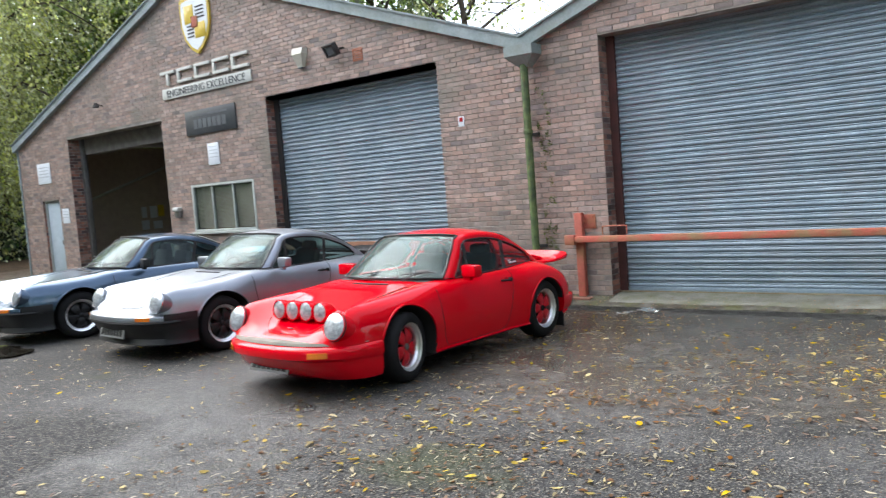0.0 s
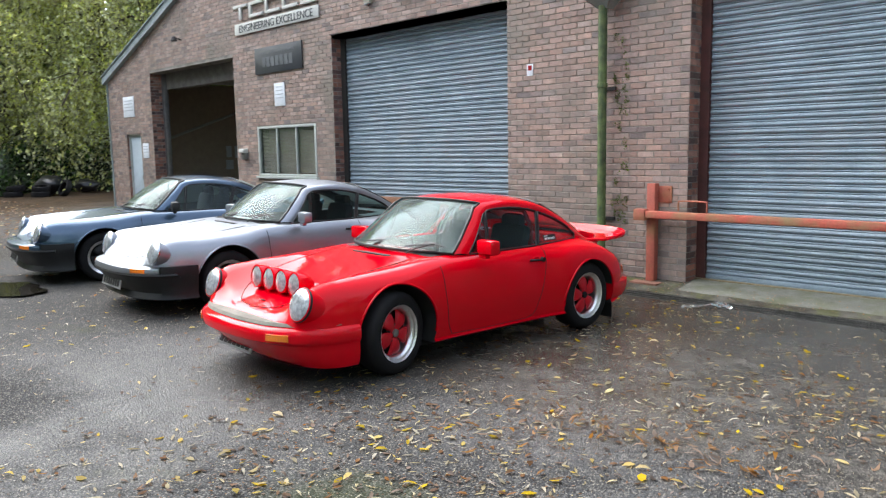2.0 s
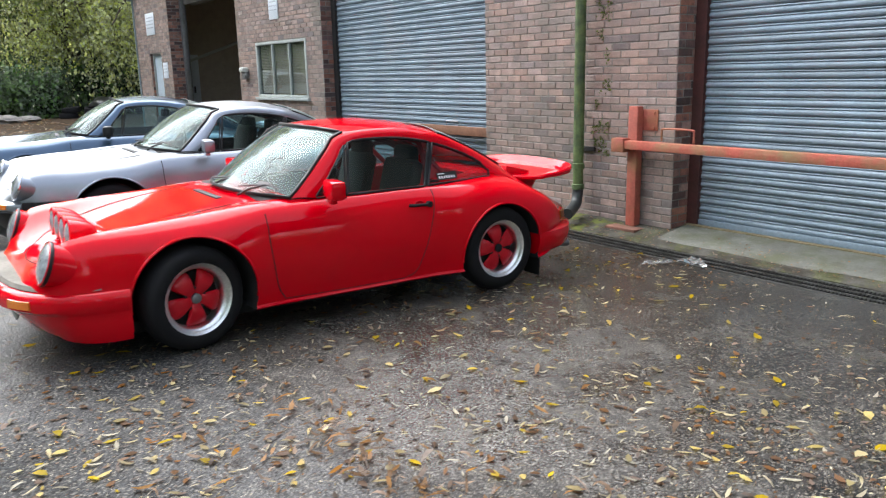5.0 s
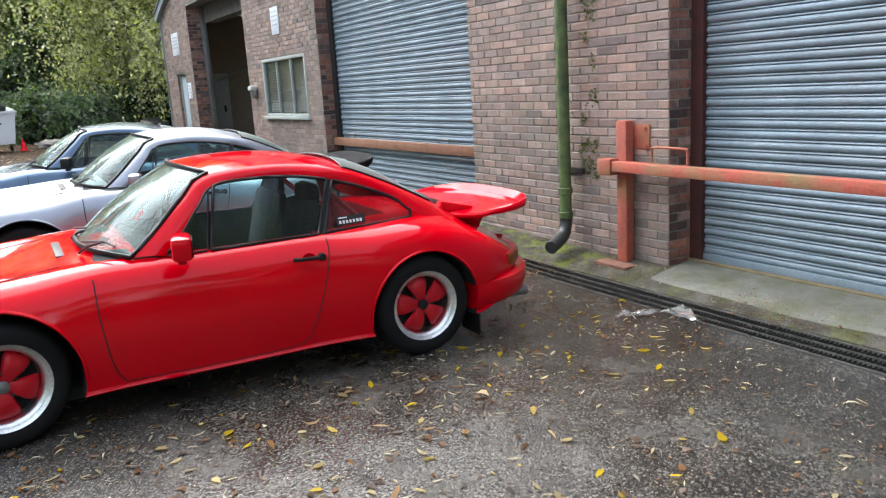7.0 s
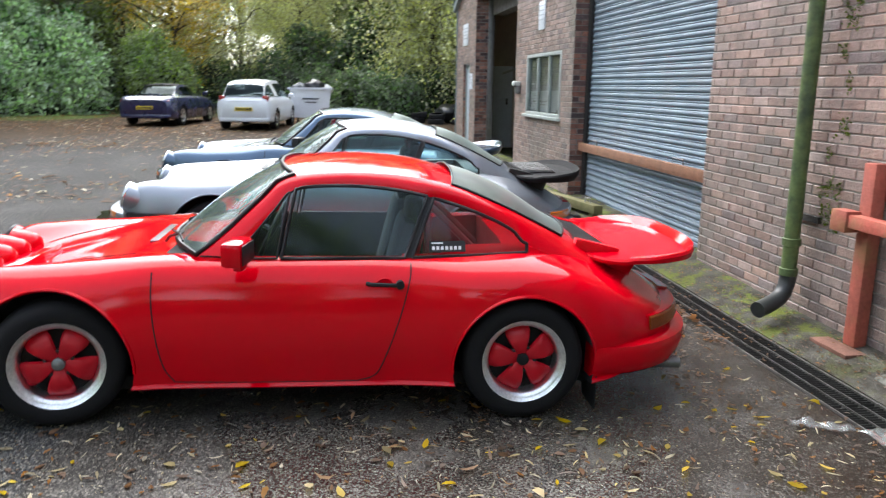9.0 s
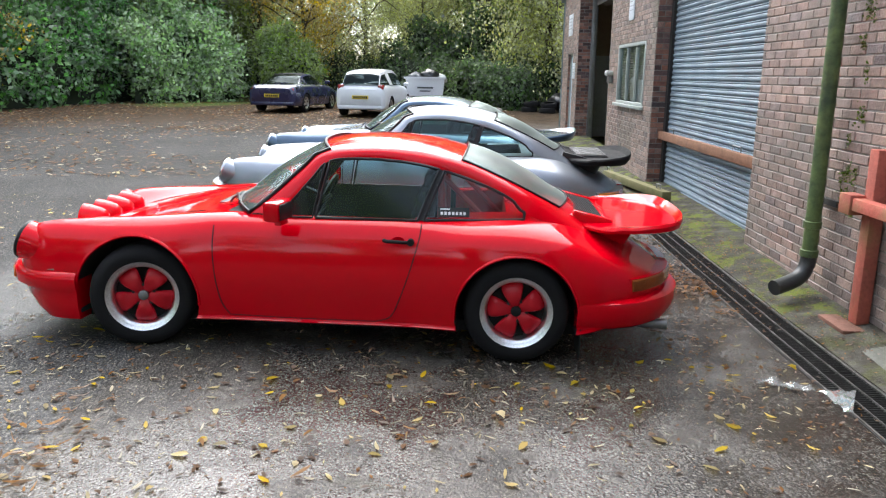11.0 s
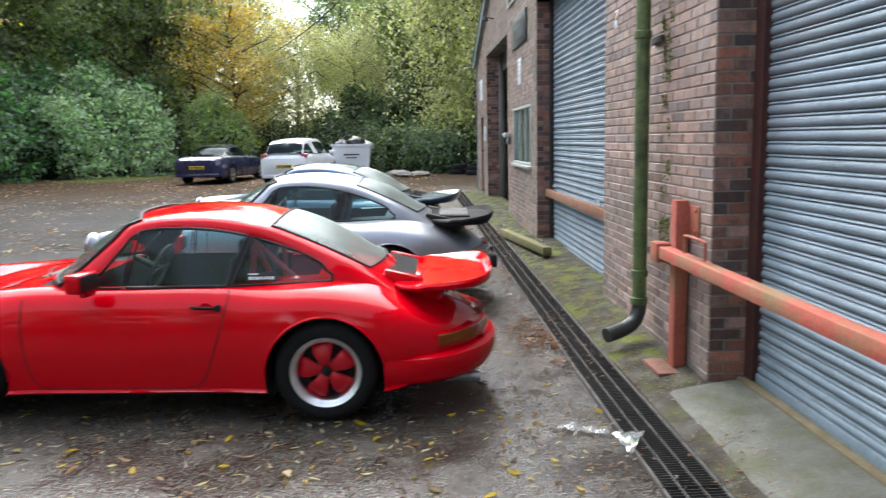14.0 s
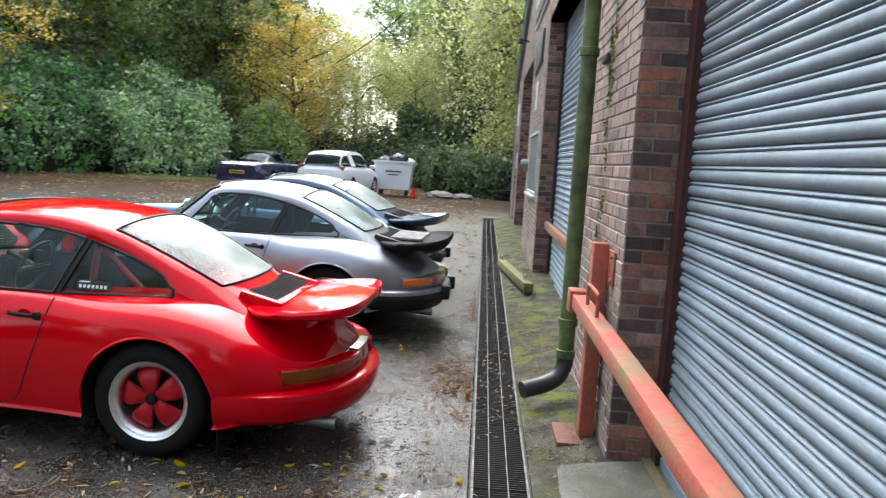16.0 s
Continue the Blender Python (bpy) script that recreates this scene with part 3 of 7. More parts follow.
rows = []
xs = np.arange(WEST - 0.15, 10.2, 0.5)
for y in (WALL_Y - 0.06, 22.0):
    rows.append([(x, y, roof_z(x) + 0.06 + (0.02 if i % 2 else 0)) for i, x in enumerate(xs)])
roof = part("roof", sheet(rows), ROOFM, smooth=None)
tagged(roof, "grey corrugated sheet roof with two gables", "roof", kind="structure")
for a, b in ((WEST - 0.14, (WEST + VALLEY) / 2), (VALLEY, (WEST + VALLEY) / 2), (VALLEY, 2.1)):
    za, zb = roof_z(max(a, WEST)) + (SLOPE * min(0, a - WEST)), roof_z(b)
    bm = bmesh.new()
    y0, y1 = WALL_Y - 0.10, WALL_Y + 0.012
    for dz0, dz1, yy in ((-0.10, 0.085, y0), (0.085, 0.115, y0 - 0.03)):
        vs = [bm.verts.new(p) for p in ((a, yy, za + dz0), (b, yy, zb + dz0), (b, yy, zb + dz1), (a, yy, za + dz1), (a, y1, za + dz0), (b, y1, zb + dz0), (b, y1, zb + dz1), (a, y1, za + dz1))]
        for f in ((0, 1, 2, 3), (7, 6, 5, 4), (0, 4, 5, 1), (3, 2, 6, 7), (0, 3, 7, 4), (1, 5, 6, 2)):
            bm.faces.new([vs[i] for i in f])
    bmesh.ops.recalc_face_normals(bm, faces=bm.faces)
    tagged(part("trim", bm, FASCIA, smooth=None), "pale grey weathered verge board along the gable", "trim", kind="structure")
tagged(part("trim", boxes(((WEST - 0.05, WALL_Y - 0.03, 0.0), (WEST - 0.002, WALL_Y + 0.05, 3.62))), FASCIA, smooth=None), "pale corner strip at the end of the brick wall", "trim", kind="structure")

# ---- concrete apron between drain and wall, with its slopes into the bays ----
rows = []
ax = np.arange(-21.4, 3.9, 0.3)


def apron_z(x, y):
    z = np.interp(y, [DRAIN_B, 9.62, 9.85, 10.2], [-0.07, -0.025, 0.012, 0.036])
    return z + rise(x) + 0.008 * noise.noise((x * 1.3, y * 2, 7))


for y in (DRAIN_B + 0.001, 9.5, 9.58, 9.7, 9.85, 10.0, 10.16):
    rows.append([(x, y, apron_z(x, y)) for x in ax])
apron = part("pavement", merge(sheet([[(x, DRAIN_B + 0.001, -0.2) for x in ax], rows[0]]), sheet(rows)), CONCRETE, smooth=30)
tagged(apron, "cracked mossy concrete strip along the wall", "pavement", kind="structure")

SLAB = mat("pale_worn_concrete", (0.165, 0.165, 0.145), (0.095, 0.095, 0.076), 0.75, 0.95, scale=4.0, fine=55, bump=0.8, stain=(0.085, 0.090, 0.050), stain_scale=3.2, stain_from=0.43, spec=0.3)
rows = []
for q in (-0.1, 0.0, 0.04, 0.3, 0.6, 1.0):
    row = []
    for x in np.linspace(-4.52, -0.60, 28):
        front = 9.56 + 0.05 * noise.noise((x * 1.4, 3.0, 1.0)) + 0.10 * max(0.0, -x - 4.2)
        y = front + (10.14 - front) * max(0.0, q)
        lift = -0.02 if q < 0 else (0.0 if q == 0.0 else 0.011 + 0.005 * noise.noise((x * 2.1, y * 3.0, 2.0)))
        row.append((x, y, apron_z(x, y) + lift))
    rows.append(row)
tagged(part("pavement", sheet(rows), SLAB, smooth=30), "pale worn concrete ramp before the tall shutter", "pavement", kind="structure")

# ---- drain channel with steel gratings ----
drain = thing("drain_channel", "dark steel grating over a drain channel beside the wall", "drain")
cx = [-21.3, -17, -13, -9, -5, -1, 3.8]
part("channel", sheet([[(x, y, z + rise(x)) for x in cx] for y, z in ((DRAIN_A + 0.002, -0.076), (DRAIN_A + 0.010, -0.076), (DRAIN_A + 0.012, -0.205), (DRAIN_B - 0.012, -0.205), (DRAIN_B - 0.010, -0.075), (DRAIN_B - 0.002, -0.075))]), DARKSTEEL, drain, smooth=20)
bm = bmesh.new()
for i in range(34):
    x = 0.014 + i * 0.029
    box(bm, (x, 0.016, -0.024), (x + 0.005, DRAIN_B - DRAIN_A - 0.016, -0.004))
cross_bars = len(bm.faces)
for y, wide in ((0.012, 0.012), (0.105, 0.006), (0.205, 0.006), (0.305, 0.012)):
    box(bm, (0.004, y, -0.026), (0.996, y + wide, 0.002))
bm.faces.ensure_lookup_table()
for fc_ in bm.faces[cross_bars:]:
    fc_.material_index = 1
grate_mesh = bpy.data.meshes.new("grate")
bm.to_mesh(grate_mesh)
bm.free()
GRATE = mat("worn_grating", (0.018, 0.018, 0.017), (0.034, 0.032, 0.028), 0.55, 0.75, metal=0.3, scale=5, fine=30)
grate_mesh.materials.append(GRATE)
grate_mesh.materials.append(mat("worn_grating_bar", (0.20, 0.20, 0.185), (0.06, 0.058, 0.05), 0.4, 0.6, metal=0.6, scale=9, fine=40))
for i in range(25):
    part("grate", grate_mesh, GRATE, drain, at=pose(-21.25 + i, DRAIN_A, -0.074 + rise(-21.25 + i), 0, math.degrees(math.atan2(rise(-21.25 + i) - rise(-20.25 + i), 1.0)), 0))


# ---- roller shutters, lath by lath ----
def shutter(o, y, label, bottom=0.03):
    a, b = o[0] + 0.09, o[1] - 0.09
    sh = thing("roller_shutter", label, "roller shutter", pose((a + b) / 2, y, 0))
    pitch, w = 0.0785, b - a
    prof = [(0.008, 0.0), (-0.004, 0.002)]
    for k in range(1, 8):
        t = k / 8
        prof.append((-0.005 - 0.013 * math.sin(math.pi * t) ** 0.75, 0.003 + t * 0.66 * pitch))
    prof += [(-0.004, 0.68 * pitch), (0.003, 0.71 * pitch), (-0.005, 0.74 * pitch), (-0.011, 0.81 * pitch), (-0.010, 0.88 * pitch), (-0.004, 0.93 * pitch), (0.008, 0.955 * pitch), (0.008, pitch + 0.001)]
    me = bpy.data.meshes.new("slat")
    v, f = sheet([[(-w / 2, p[0], p[1]) for p in prof], [(w / 2, p[0], p[1]) for p in prof]])
    me.from_pydata(v, [], f)
    me.materials.append(SHUTTER)
    me.polygons.foreach_set("use_smooth", [True] * len(me.polygons))
    me.set_sharp_from_angle(angle=radians(50))
    k = 0
    while bottom + 0.06 + k * pitch < o[3] + 0.22:
        part("slat", me, SHUTTER, sh, at=pose(0, 0.002 * math.sin(k * 2.3), bottom + 0.06 + k * pitch))
        k += 1
    part("bottom_rail", boxes(((-w / 2, -0.03, bottom - 0.01), (w / 2, 0.012, bottom + 0.065)), bevel=0.004), SHUTTER, sh)
    for s in (-1, 1):
        x = s * (w / 2 + 0.03)
        part("guide", boxes(((x - 0.058, -0.055, 0.0), (x + 0.058, -0.036, o[3])), ((x - 0.058, -0.04, 0.0), (x + 0.058, 0.06, o[3] + 0.02))), GUIDERED if o is D2 else DARKSTEEL, sh, smooth=None)
    return sh


shutter(D1, WALL_Y + 0.25, "closed grey galvanised roller shutter in a brick opening")
shutter(D2, WALL_Y + 0.30, "closed tall grey roller shutter behind a red steel bar")
tagged(part("trim", boxes(((D2[0] + 0.02, WALL_Y + 0.19, 0.015), (D2[1] - 0.02, WALL_Y + 0.245, 0.045))), WOOD, smooth=None), "worn timber threshold under the shutter", "trim", kind="structure")

# the open bay: part-raised shutter roll, steel jamb, folded door leaf
bay = thing("roller_shutter", "raised roller shutter rolled up under the lintel of the open bay", "roller shutter")
v, f = revolve([(0.001, 0), (0.20, 0), (0.20, 3.9), (0.001, 3.9)], "x", 20)
# even brown-grey, darker and browner than the closed shutters
ROLLBROWN = mat("brown_grey_lath", (0.17, 0.155, 0.14), (0.11, 0.10, 0.09), 0.8)
part("roll", (v, f), ROLLBROWN, bay, at=pose(D0[0] + 0.06, WALL_Y + 0.62, 3.42))
part("slat", boxes(((D0[0] + 0.08, WALL_Y + 0.38, 3.22), (D0[1] - 0.08, WALL_Y + 0.41, 3.66))), ROLLBROWN, bay, smooth=None)
for x in (D0[0] + 0.004, D0[1] - 0.094):
    part("guide", boxes(((x, WALL_Y + 0.29, 0.0), (x + 0.09, WALL_Y + 0.42, 3.65)), bevel=0.006), GREYM, bay, "grey steel guide channel")
leaf = thing("inner_door", "white door on the end wall inside the bay", "door")
part("door_leaf", boxes(((WEST + 0.31, 10.45, 0.02), (WEST + 0.36, 11.3, 2.15)), bevel=0.004), PAPER, leaf)
part("handle", boxes(((WEST + 0.361, 11.12, 1.15), (WEST + 0.40, 11.16, 1.32)), bevel=0.004), DARKSTEEL, leaf)
brace = thing("conduit", "pale conduit running up the inside wall", "pipe")
part("pipe", tube([(WEST + 0.34, 11.0, 1.96), (WEST + 0.34, 15.2, 3.44)], 0.04), SIGNGREY, brace)
beam = thing("roof_beam", "steel beam across the open bay", "beam")
part("web", boxes(((-19.5, 13.0, 3.3), (-14.5, 13.12, 3.6))), GREYM, beam, smooth=None)
part("flange", boxes(((-19.5, 12.94, 3.27), (-14.5, 13.18, 3.298))), GREYM, beam, smooth=None)
for i, (y, z, w, h) in enumerate(((13.08, 1.52, 0.17, 0.33), (13.36, 1.50, 0.24, 0.36), (13.63, 1.54, 0.2, 0.34), (13.05, 1.16, 0.25, 0.28), (13.44, 1.16, 0.30, 0.24))):
    tagged(part("notice", boxes(((WEST + 0.302, y, z), (WEST + 0.312, y + w, z + h)), bevel=0.002), PLATEY if i == 2 else PAPER, smooth=None), "small paper notice pinned to the inner wall", "notice", "bay notices")
bench = thing("workbench", "low timber bench with clutter inside the bay", "workbench")
part("top", boxes(((-18.6, 15.9, 0.82), (-16.2, 16.6, 0.88)), bevel=0.01), WOOD, bench)
for x in (-18.5, -16.35):
    for y in (15.97, 16.48):
        part("leg", boxes(((x, y, 0.0), (x + 0.07, y + 0.07, 0.819))), WOOD, bench, smooth=None)

# ---- window with blinds ----
win = thing("window_1", "pale framed window with lowered blinds", "window", kind="structure")
a, b, c, d = WIN
part("window_frame", boxes(((a, WALL_Y - 0.012, c), (a + 0.055, WALL_Y + 0.06, d)), ((b - 0.055, WALL_Y - 0.012, c), (b, WALL_Y + 0.06, d)), ((a + 0.055, WALL_Y - 0.012, d - 0.05), (b - 0.055, WALL_Y + 0.06, d)), ((a + 0.055, WALL_Y - 0.012, c), (b - 0.055, WALL_Y + 0.06, c + 0.045)), bevel=0.006), WINFRAME, win)
for k in (1, 2):
    x = a + (b - a) * k / 3
    part("mullion", boxes(((x - 0.017, WALL_Y + 0.0, c + 0.045), (x + 0.017, WALL_Y + 0.05, d - 0.05)), bevel=0.004), WINFRAME, win)
part("window_sill", boxes(((a - 0.05, WALL_Y - 0.06, c - 0.05), (b + 0.05, WALL_Y + 0.08, c - 0.002)), bevel=0.006), WINFRAME, win)
for k in range(3):
    x0, x1 = a + (b - a) * k / 3, a + (b - a) * (k + 1) / 3
    ob = part("pane", sheet([[(x0 + 0.02, WALL_Y + 0.03, z), (x1 - 0.02, WALL_Y + 0.03, z)] for z in (c + 0.03, d - 0.03)]), GLASS, win, smooth=None)
    ob.visible_shadow = False
me = bpy.data.meshes.new("slat")
v, f = sheet([[(a + 0.08, WALL_Y + 0.052, 0), (b - 0.08, WALL_Y + 0.052, 0)], [(a + 0.08, WALL_Y + 0.070, 0.0200), (b - 0.08, WALL_Y + 0.070, 0.0200)]])
me.from_pydata(v, [], f)
me.materials.append(BLIND)
for k in range(32):
    part("slat", me, BLIND, win, at=pose(0, 0, c + 0.07 + k * 0.0272))
part("backing", boxes(((a, WALL_Y + 0.26, c), (b, WALL_Y + 0.27, d))), INWALL, win, smooth=None)

# ---- pedestrian door and its notices ----
ped = thing("door_1", "pale blue painted steel side door", "door", kind="structure")
a, b, c, d = PED
part("door_frame", boxes(((a, WALL_Y + 0.06, 0), (a + 0.06, WALL_Y + 0.16, d)), ((b - 0.06, WALL_Y + 0.06, 0), (b, WALL_Y + 0.16, d)), ((a + 0.06, WALL_Y + 0.06, d - 0.06), (b - 0.06, WALL_Y + 0.16, d))), WINFRAME, ped, smooth=None)
part("door_leaf", boxes(((a + 0.062, WALL_Y + 0.09, 0.02), (b - 0.062, WALL_Y + 0.135, d - 0.062)), bevel=0.004), DOORBLUE, ped)
part("door_handle", boxes(((b - 0.16, WALL_Y + 0.05, 1.0), (b - 0.13, WALL_Y + 0.089, 1.12)), bevel=0.004), GREYM, ped)


def plate(name, label, cat, x0, x1, z0, z1, material, thick=0.015):
    t = thing(name, label, cat, pose(x0, WALL_Y, z0))
    part("panel", boxes(((0, -thick, 0), (x1 - x0, -0.001, z1 - z0)), bevel=0.003), material, t)
    return t


def print_bars(t, material, rows_, y=-0.019):
    """Plain bars for print that cannot be read: (x0, x1, z0, z1)."""
    for x0, x1, z0, z1 in rows_:
        part("print", boxes(((x0, y, z0), (x1, y + 0.004, z1))), material, t, smooth=None)


n1 = plate("notice_board", "white notice sheet fixed to the brick wall", "notice", -20.5, -19.84, 2.60, 3.12, PAPER)
print_bars(n1, FAINT, [(0.08, 0.58, 0.40 - 0.08 * i, 0.425 - 0.08 * i) for i in range(4)])
n2 = plate("notice_board", "small white notice beside the side door", "notice", -19.46, -19.13, 1.55, 1.92, PAPER)
print_bars(n2, FAINT, [(0.05, 0.28, 0.28 - 0.07 * i, 0.30 - 0.07 * i) for i in range(3)])
n3 = plate("notice_board", "tall white notice above the window", "notice", -13.29, -12.93, 2.52, 2.96, PAPER)
print_bars(n3, FAINT, [(0.05, 0.31, 0.36 - 0.07 * i, 0.375 - 0.07 * i) for i in range(4)])
sg = plate("wall_sign", "dark blue-grey sign panel with faded print", "sign", -13.92, -12.29, 3.17, 3.67, SIGNDARK, 0.03)
print_bars(sg, SIGNMID, [(0.25, 1.38, 0.37, 0.41)] + [(0.28 + 0.155 * i, 0.40 + 0.155 * i, 0.12, 0.31) for i in range(7)], -0.034)
board = plate("wall_sign", "pale grey lettered board under the large sign", "sign", -14.63, -11.72, 4.005, 4.225, SIGNGREY, 0.03)
fc = bpy.data.curves.new("letters", "FONT")
fc.body, fc.size, fc.extrude, fc.align_x = "ENGINEERING EXCELLENCE", 0.205, 0.003, "CENTER"
fo = new("letters", fc)
dg = bpy.context.evaluated_depsgraph_get()
lm = bpy.data.meshes.new_from_object(fo.evaluated_get(dg))
bpy.data.objects.remove(fo)
lm.materials.clear()
bm = bmesh.new()
bm.from_mesh(lm)
todo = set(bm.verts)
while todo:
    grp, stack = set(), [todo.pop()]
    while stack:
        v = stack.pop()
        grp.add(v)
        for e in v.link_edges:
            w = e.other_vert(v)
            if w in todo:
                todo.discard(w)
                stack.append(w)
    ids = {v: k for k, v in enumerate(grp)}
    part("letter", ([tuple(v.co) for v in ids], [tuple(ids[v] for v in f.verts) for f in bm.faces if f.verts[0] in grp]), SIGNDARK, board, at=pose(1.455, -0.034, 0.04, 90, 0, 0), smooth=None)
bm.free()
# the firm's mark: plain raised strokes
logo = thing("raised_sign", "pale raised block strokes of a workshop sign", "sign", pose(-14.63, WALL_Y, 4.29))
for i in range(5):
    x = 0.0 + i * 0.595
    w = 0.50
    part("stroke", boxes(((x, -0.05, 0.235), (x + w, -0.004, 0.295)), bevel=0.004), SIGNGREY, logo)
    if i:
        part("stroke", boxes(((x, -0.05, 0.0), (x + w, -0.004, 0.06)), bevel=0.004), SIGNGREY, logo)
        part("stroke", boxes(((x, -0.05, 0.06), (x + 0.075, -0.004, 0.235)), bevel=0.003), SIGNGREY, logo)
    else:
        part("stroke", boxes(((x + 0.21, -0.05, 0.0), (x + 0.29, -0.004, 0.235)), bevel=0.003), SIGNGREY, logo)
# shield: plain coloured fields
crest = thing("shield_sign", "white and yellow shield-shaped wall sign", "sign", pose(-13.25, WALL_Y, 4.77))


def shield(y, s, z0=0.0):
    out = [(0.0, 0.0), (0.18, 0.10), (0.36, 0.30), (0.46, 0.56), (0.48, 0.85), (0.47, 1.10), (0.40, 1.14), (0.0, 1.18)]
    ring = out + [(-x, z) for x, z in reversed(out[1:-1])]
    ring = [(x * s, 0.58 + (z - 0.58) * s + z0) for x, z in ring]
    vs = [(x, y, z) for x, z in ring] + [(x, -0.002, z) for x, z in ring]
    k = len(ring)
    return vs, [tuple(range(k))] + [(i, i + k, (i + 1) % k + k, (i + 1) % k) for i in range(k)]


YEL = mat("yellow_enamel", (0.62, 0.45, 0.05), (0.5, 0.36, 0.05), 0.35)
part("border", shield(-0.045, 1.0), YEL, crest, smooth=None)
part("panel", shield(-0.052, 0.88), PAPER, crest, smooth=None)
part("field", boxes(((-0.02, -0.058, 0.30), (0.33, -0.050, 0.60)), bevel=0.004), YEL, crest)
part("field", boxes(((-0.33, -0.058, 0.62), (-0.02, -0.050, 0.98)), bevel=0.004), YEL, crest)
for i in range(4):
    part("stripe", boxes(((-0.26, -0.058, 0.34 + 0.07 * i), (-0.05, -0.050, 0.37 + 0.07 * i))), INK, crest, smooth=None)
    part("stripe", boxes(((0.05, -0.058, 0.68 + 0.07 * i), (0.32, -0.050, 0.71 + 0.07 * i))), INK, crest, smooth=None)
part("centre", boxes(((-0.1, -0.064, 0.52), (0.1, -0.056, 0.74)), bevel=0.01), REDOX, crest)

st = plate("sticker", "small red and white alarm sticker on brick", "sticker", -6.985, -6.875, 2.60, 2.76, PAPER, 0.006)
part("mark", boxes(((0.022, -0.010, 0.075), (0.088, -0.004, 0.14))), TAILRED, st, smooth=None)
# alarm box, floodlight, small lamp, intercom
OFFWHITE = mat("yellowed_plastic", (0.50, 0.49, 0.41), (0.42, 0.41, 0.34), 0.5)
al = thing("alarm_box", "off-white faceted alarm box on the gable", "alarm", pose(-10.33, WALL_Y, 4.04))
bm = bmesh.new()
low = [bm.verts.new(p) for p in ((-0.07, -0.002, 0.0), (0.07, -0.002, 0.0), (0.06, -0.05, 0.0), (-0.06, -0.05, 0.0))]
mid = [bm.verts.new(p) for p in ((-0.16, -0.002, 0.22), (0.16, -0.002, 0.22), (0.12, -0.13, 0.22), (-0.12, -0.13, 0.22))]
cap = [bm.verts.new(p) for p in ((-0.17, -0.002, 0.33), (0.17, -0.002, 0.33), (0.14, -0.09, 0.33), (-0.14, -0.09, 0.33))]
for ra, rb_ in ((low, mid), (mid, cap)):
    for k in range(4):
        bm.faces.new((ra[k], ra[(k + 1) % 4], rb_[(k + 1) % 4], rb_[k]))
bm.faces.new(low)
bm.faces.new(cap[::-1])
bmesh.ops.recalc_face_normals(bm, faces=bm.faces)
part("cover", bm, OFFWHITE, al, smooth=None)
part("lamp_lens", boxes(((-0.05, -0.075, -0.03), (0.05, -0.012, -0.001)), bevel=0.008), SIGNMID, al)
fl = thing("floodlight", "black framed wall floodlight with a grey glass", "floodlight", pose(-9.40, WALL_Y, 4.10))
part("bracket", tube([(-0.17, -0.16, 0.08), (-0.17, -0.05, 0.10), (0.0, -0.001, 0.10), (0.17, -0.05, 0.10), (0.17, -0.16, 0.08)], 0.012), DARKSTEEL, fl)
fh = part("housing", boxes(((-0.16, -0.05, -0.11), (-0.115, 0.05, 0.11)), ((0.115, -0.05, -0.11), (0.16, 0.05, 0.11)), ((-0.115, -0.05, 0.07), (0.115, 0.05, 0.11)), ((-0.115, -0.05, -0.11), (0.115, 0.05, -0.07)), ((-0.115, 0.0, -0.07), (0.115, 0.05, 0.07)), bevel=0.008), DARKSTEEL, fl, at=pose(0, -0.19, 0.07, 28, 0, -12))
part("glass", boxes(((-0.114, -0.03, -0.069), (0.114, -0.02, 0.069))), SIGNMID, fh, smooth=None)
sl = thing("wall_lamp", "small dark bracket lamp on the gable", "wall lamp", pose(-17.06, WALL_Y, 4.2))
part("bracket", tube([(0, -0.001, 0), (0, -0.12, 0.03), (0.05, -0.2, 0.0)], 0.014), DARKSTEEL, sl)
part("head", revolve([(0.001, 0.08), (0.04, 0.07), (0.075, -0.02), (0.06, -0.03), (0.001, -0.03)], "z", 16), DARKSTEEL, sl, at=pose(0.05, -0.2, -0.02))
ic = thing("wall_box", "pale hooded control box beside the window", "wall box", pose(-14.47, WALL_Y, 1.50))
part("body", boxes(((-0.09, -0.08, 0.0), (0.09, -0.001, 0.15)), bevel=0.02), GREYM, ic)
part("hood", boxes(((-0.11, -0.13, 0.13), (0.11, -0.001, 0.22)), bevel=0.03), SIGNGREY, ic)
pb = thing("brick_vent", "orange clay louvred air brick in the gable", "vent", pose(-8.97, WALL_Y, 3.94))
CLAYORANGE = mat("orange_clay", (0.42, 0.17, 0.10), (0.34, 0.13, 0.08), 0.85, bump=0.3)
part("frame", boxes(((-0.11, -0.006, 0.0), (0.11, 0.03, 0.018)), ((-0.11, -0.006, 0.192), (0.11, 0.03, 0.21)), ((-0.11, -0.006, 0.018), (-0.095, 0.03, 0.192)), ((0.095, -0.006, 0.018), (0.11, 0.03, 0.192))), CLAYORANGE, pb, smooth=None)
for k in range(5):
    part("louvre", boxes(((-0.094, -0.008, 0.026 + k * 0.035), (0.094, 0.022, 0.044 + k * 0.035)), bevel=0.003), CLAYORANGE, pb)

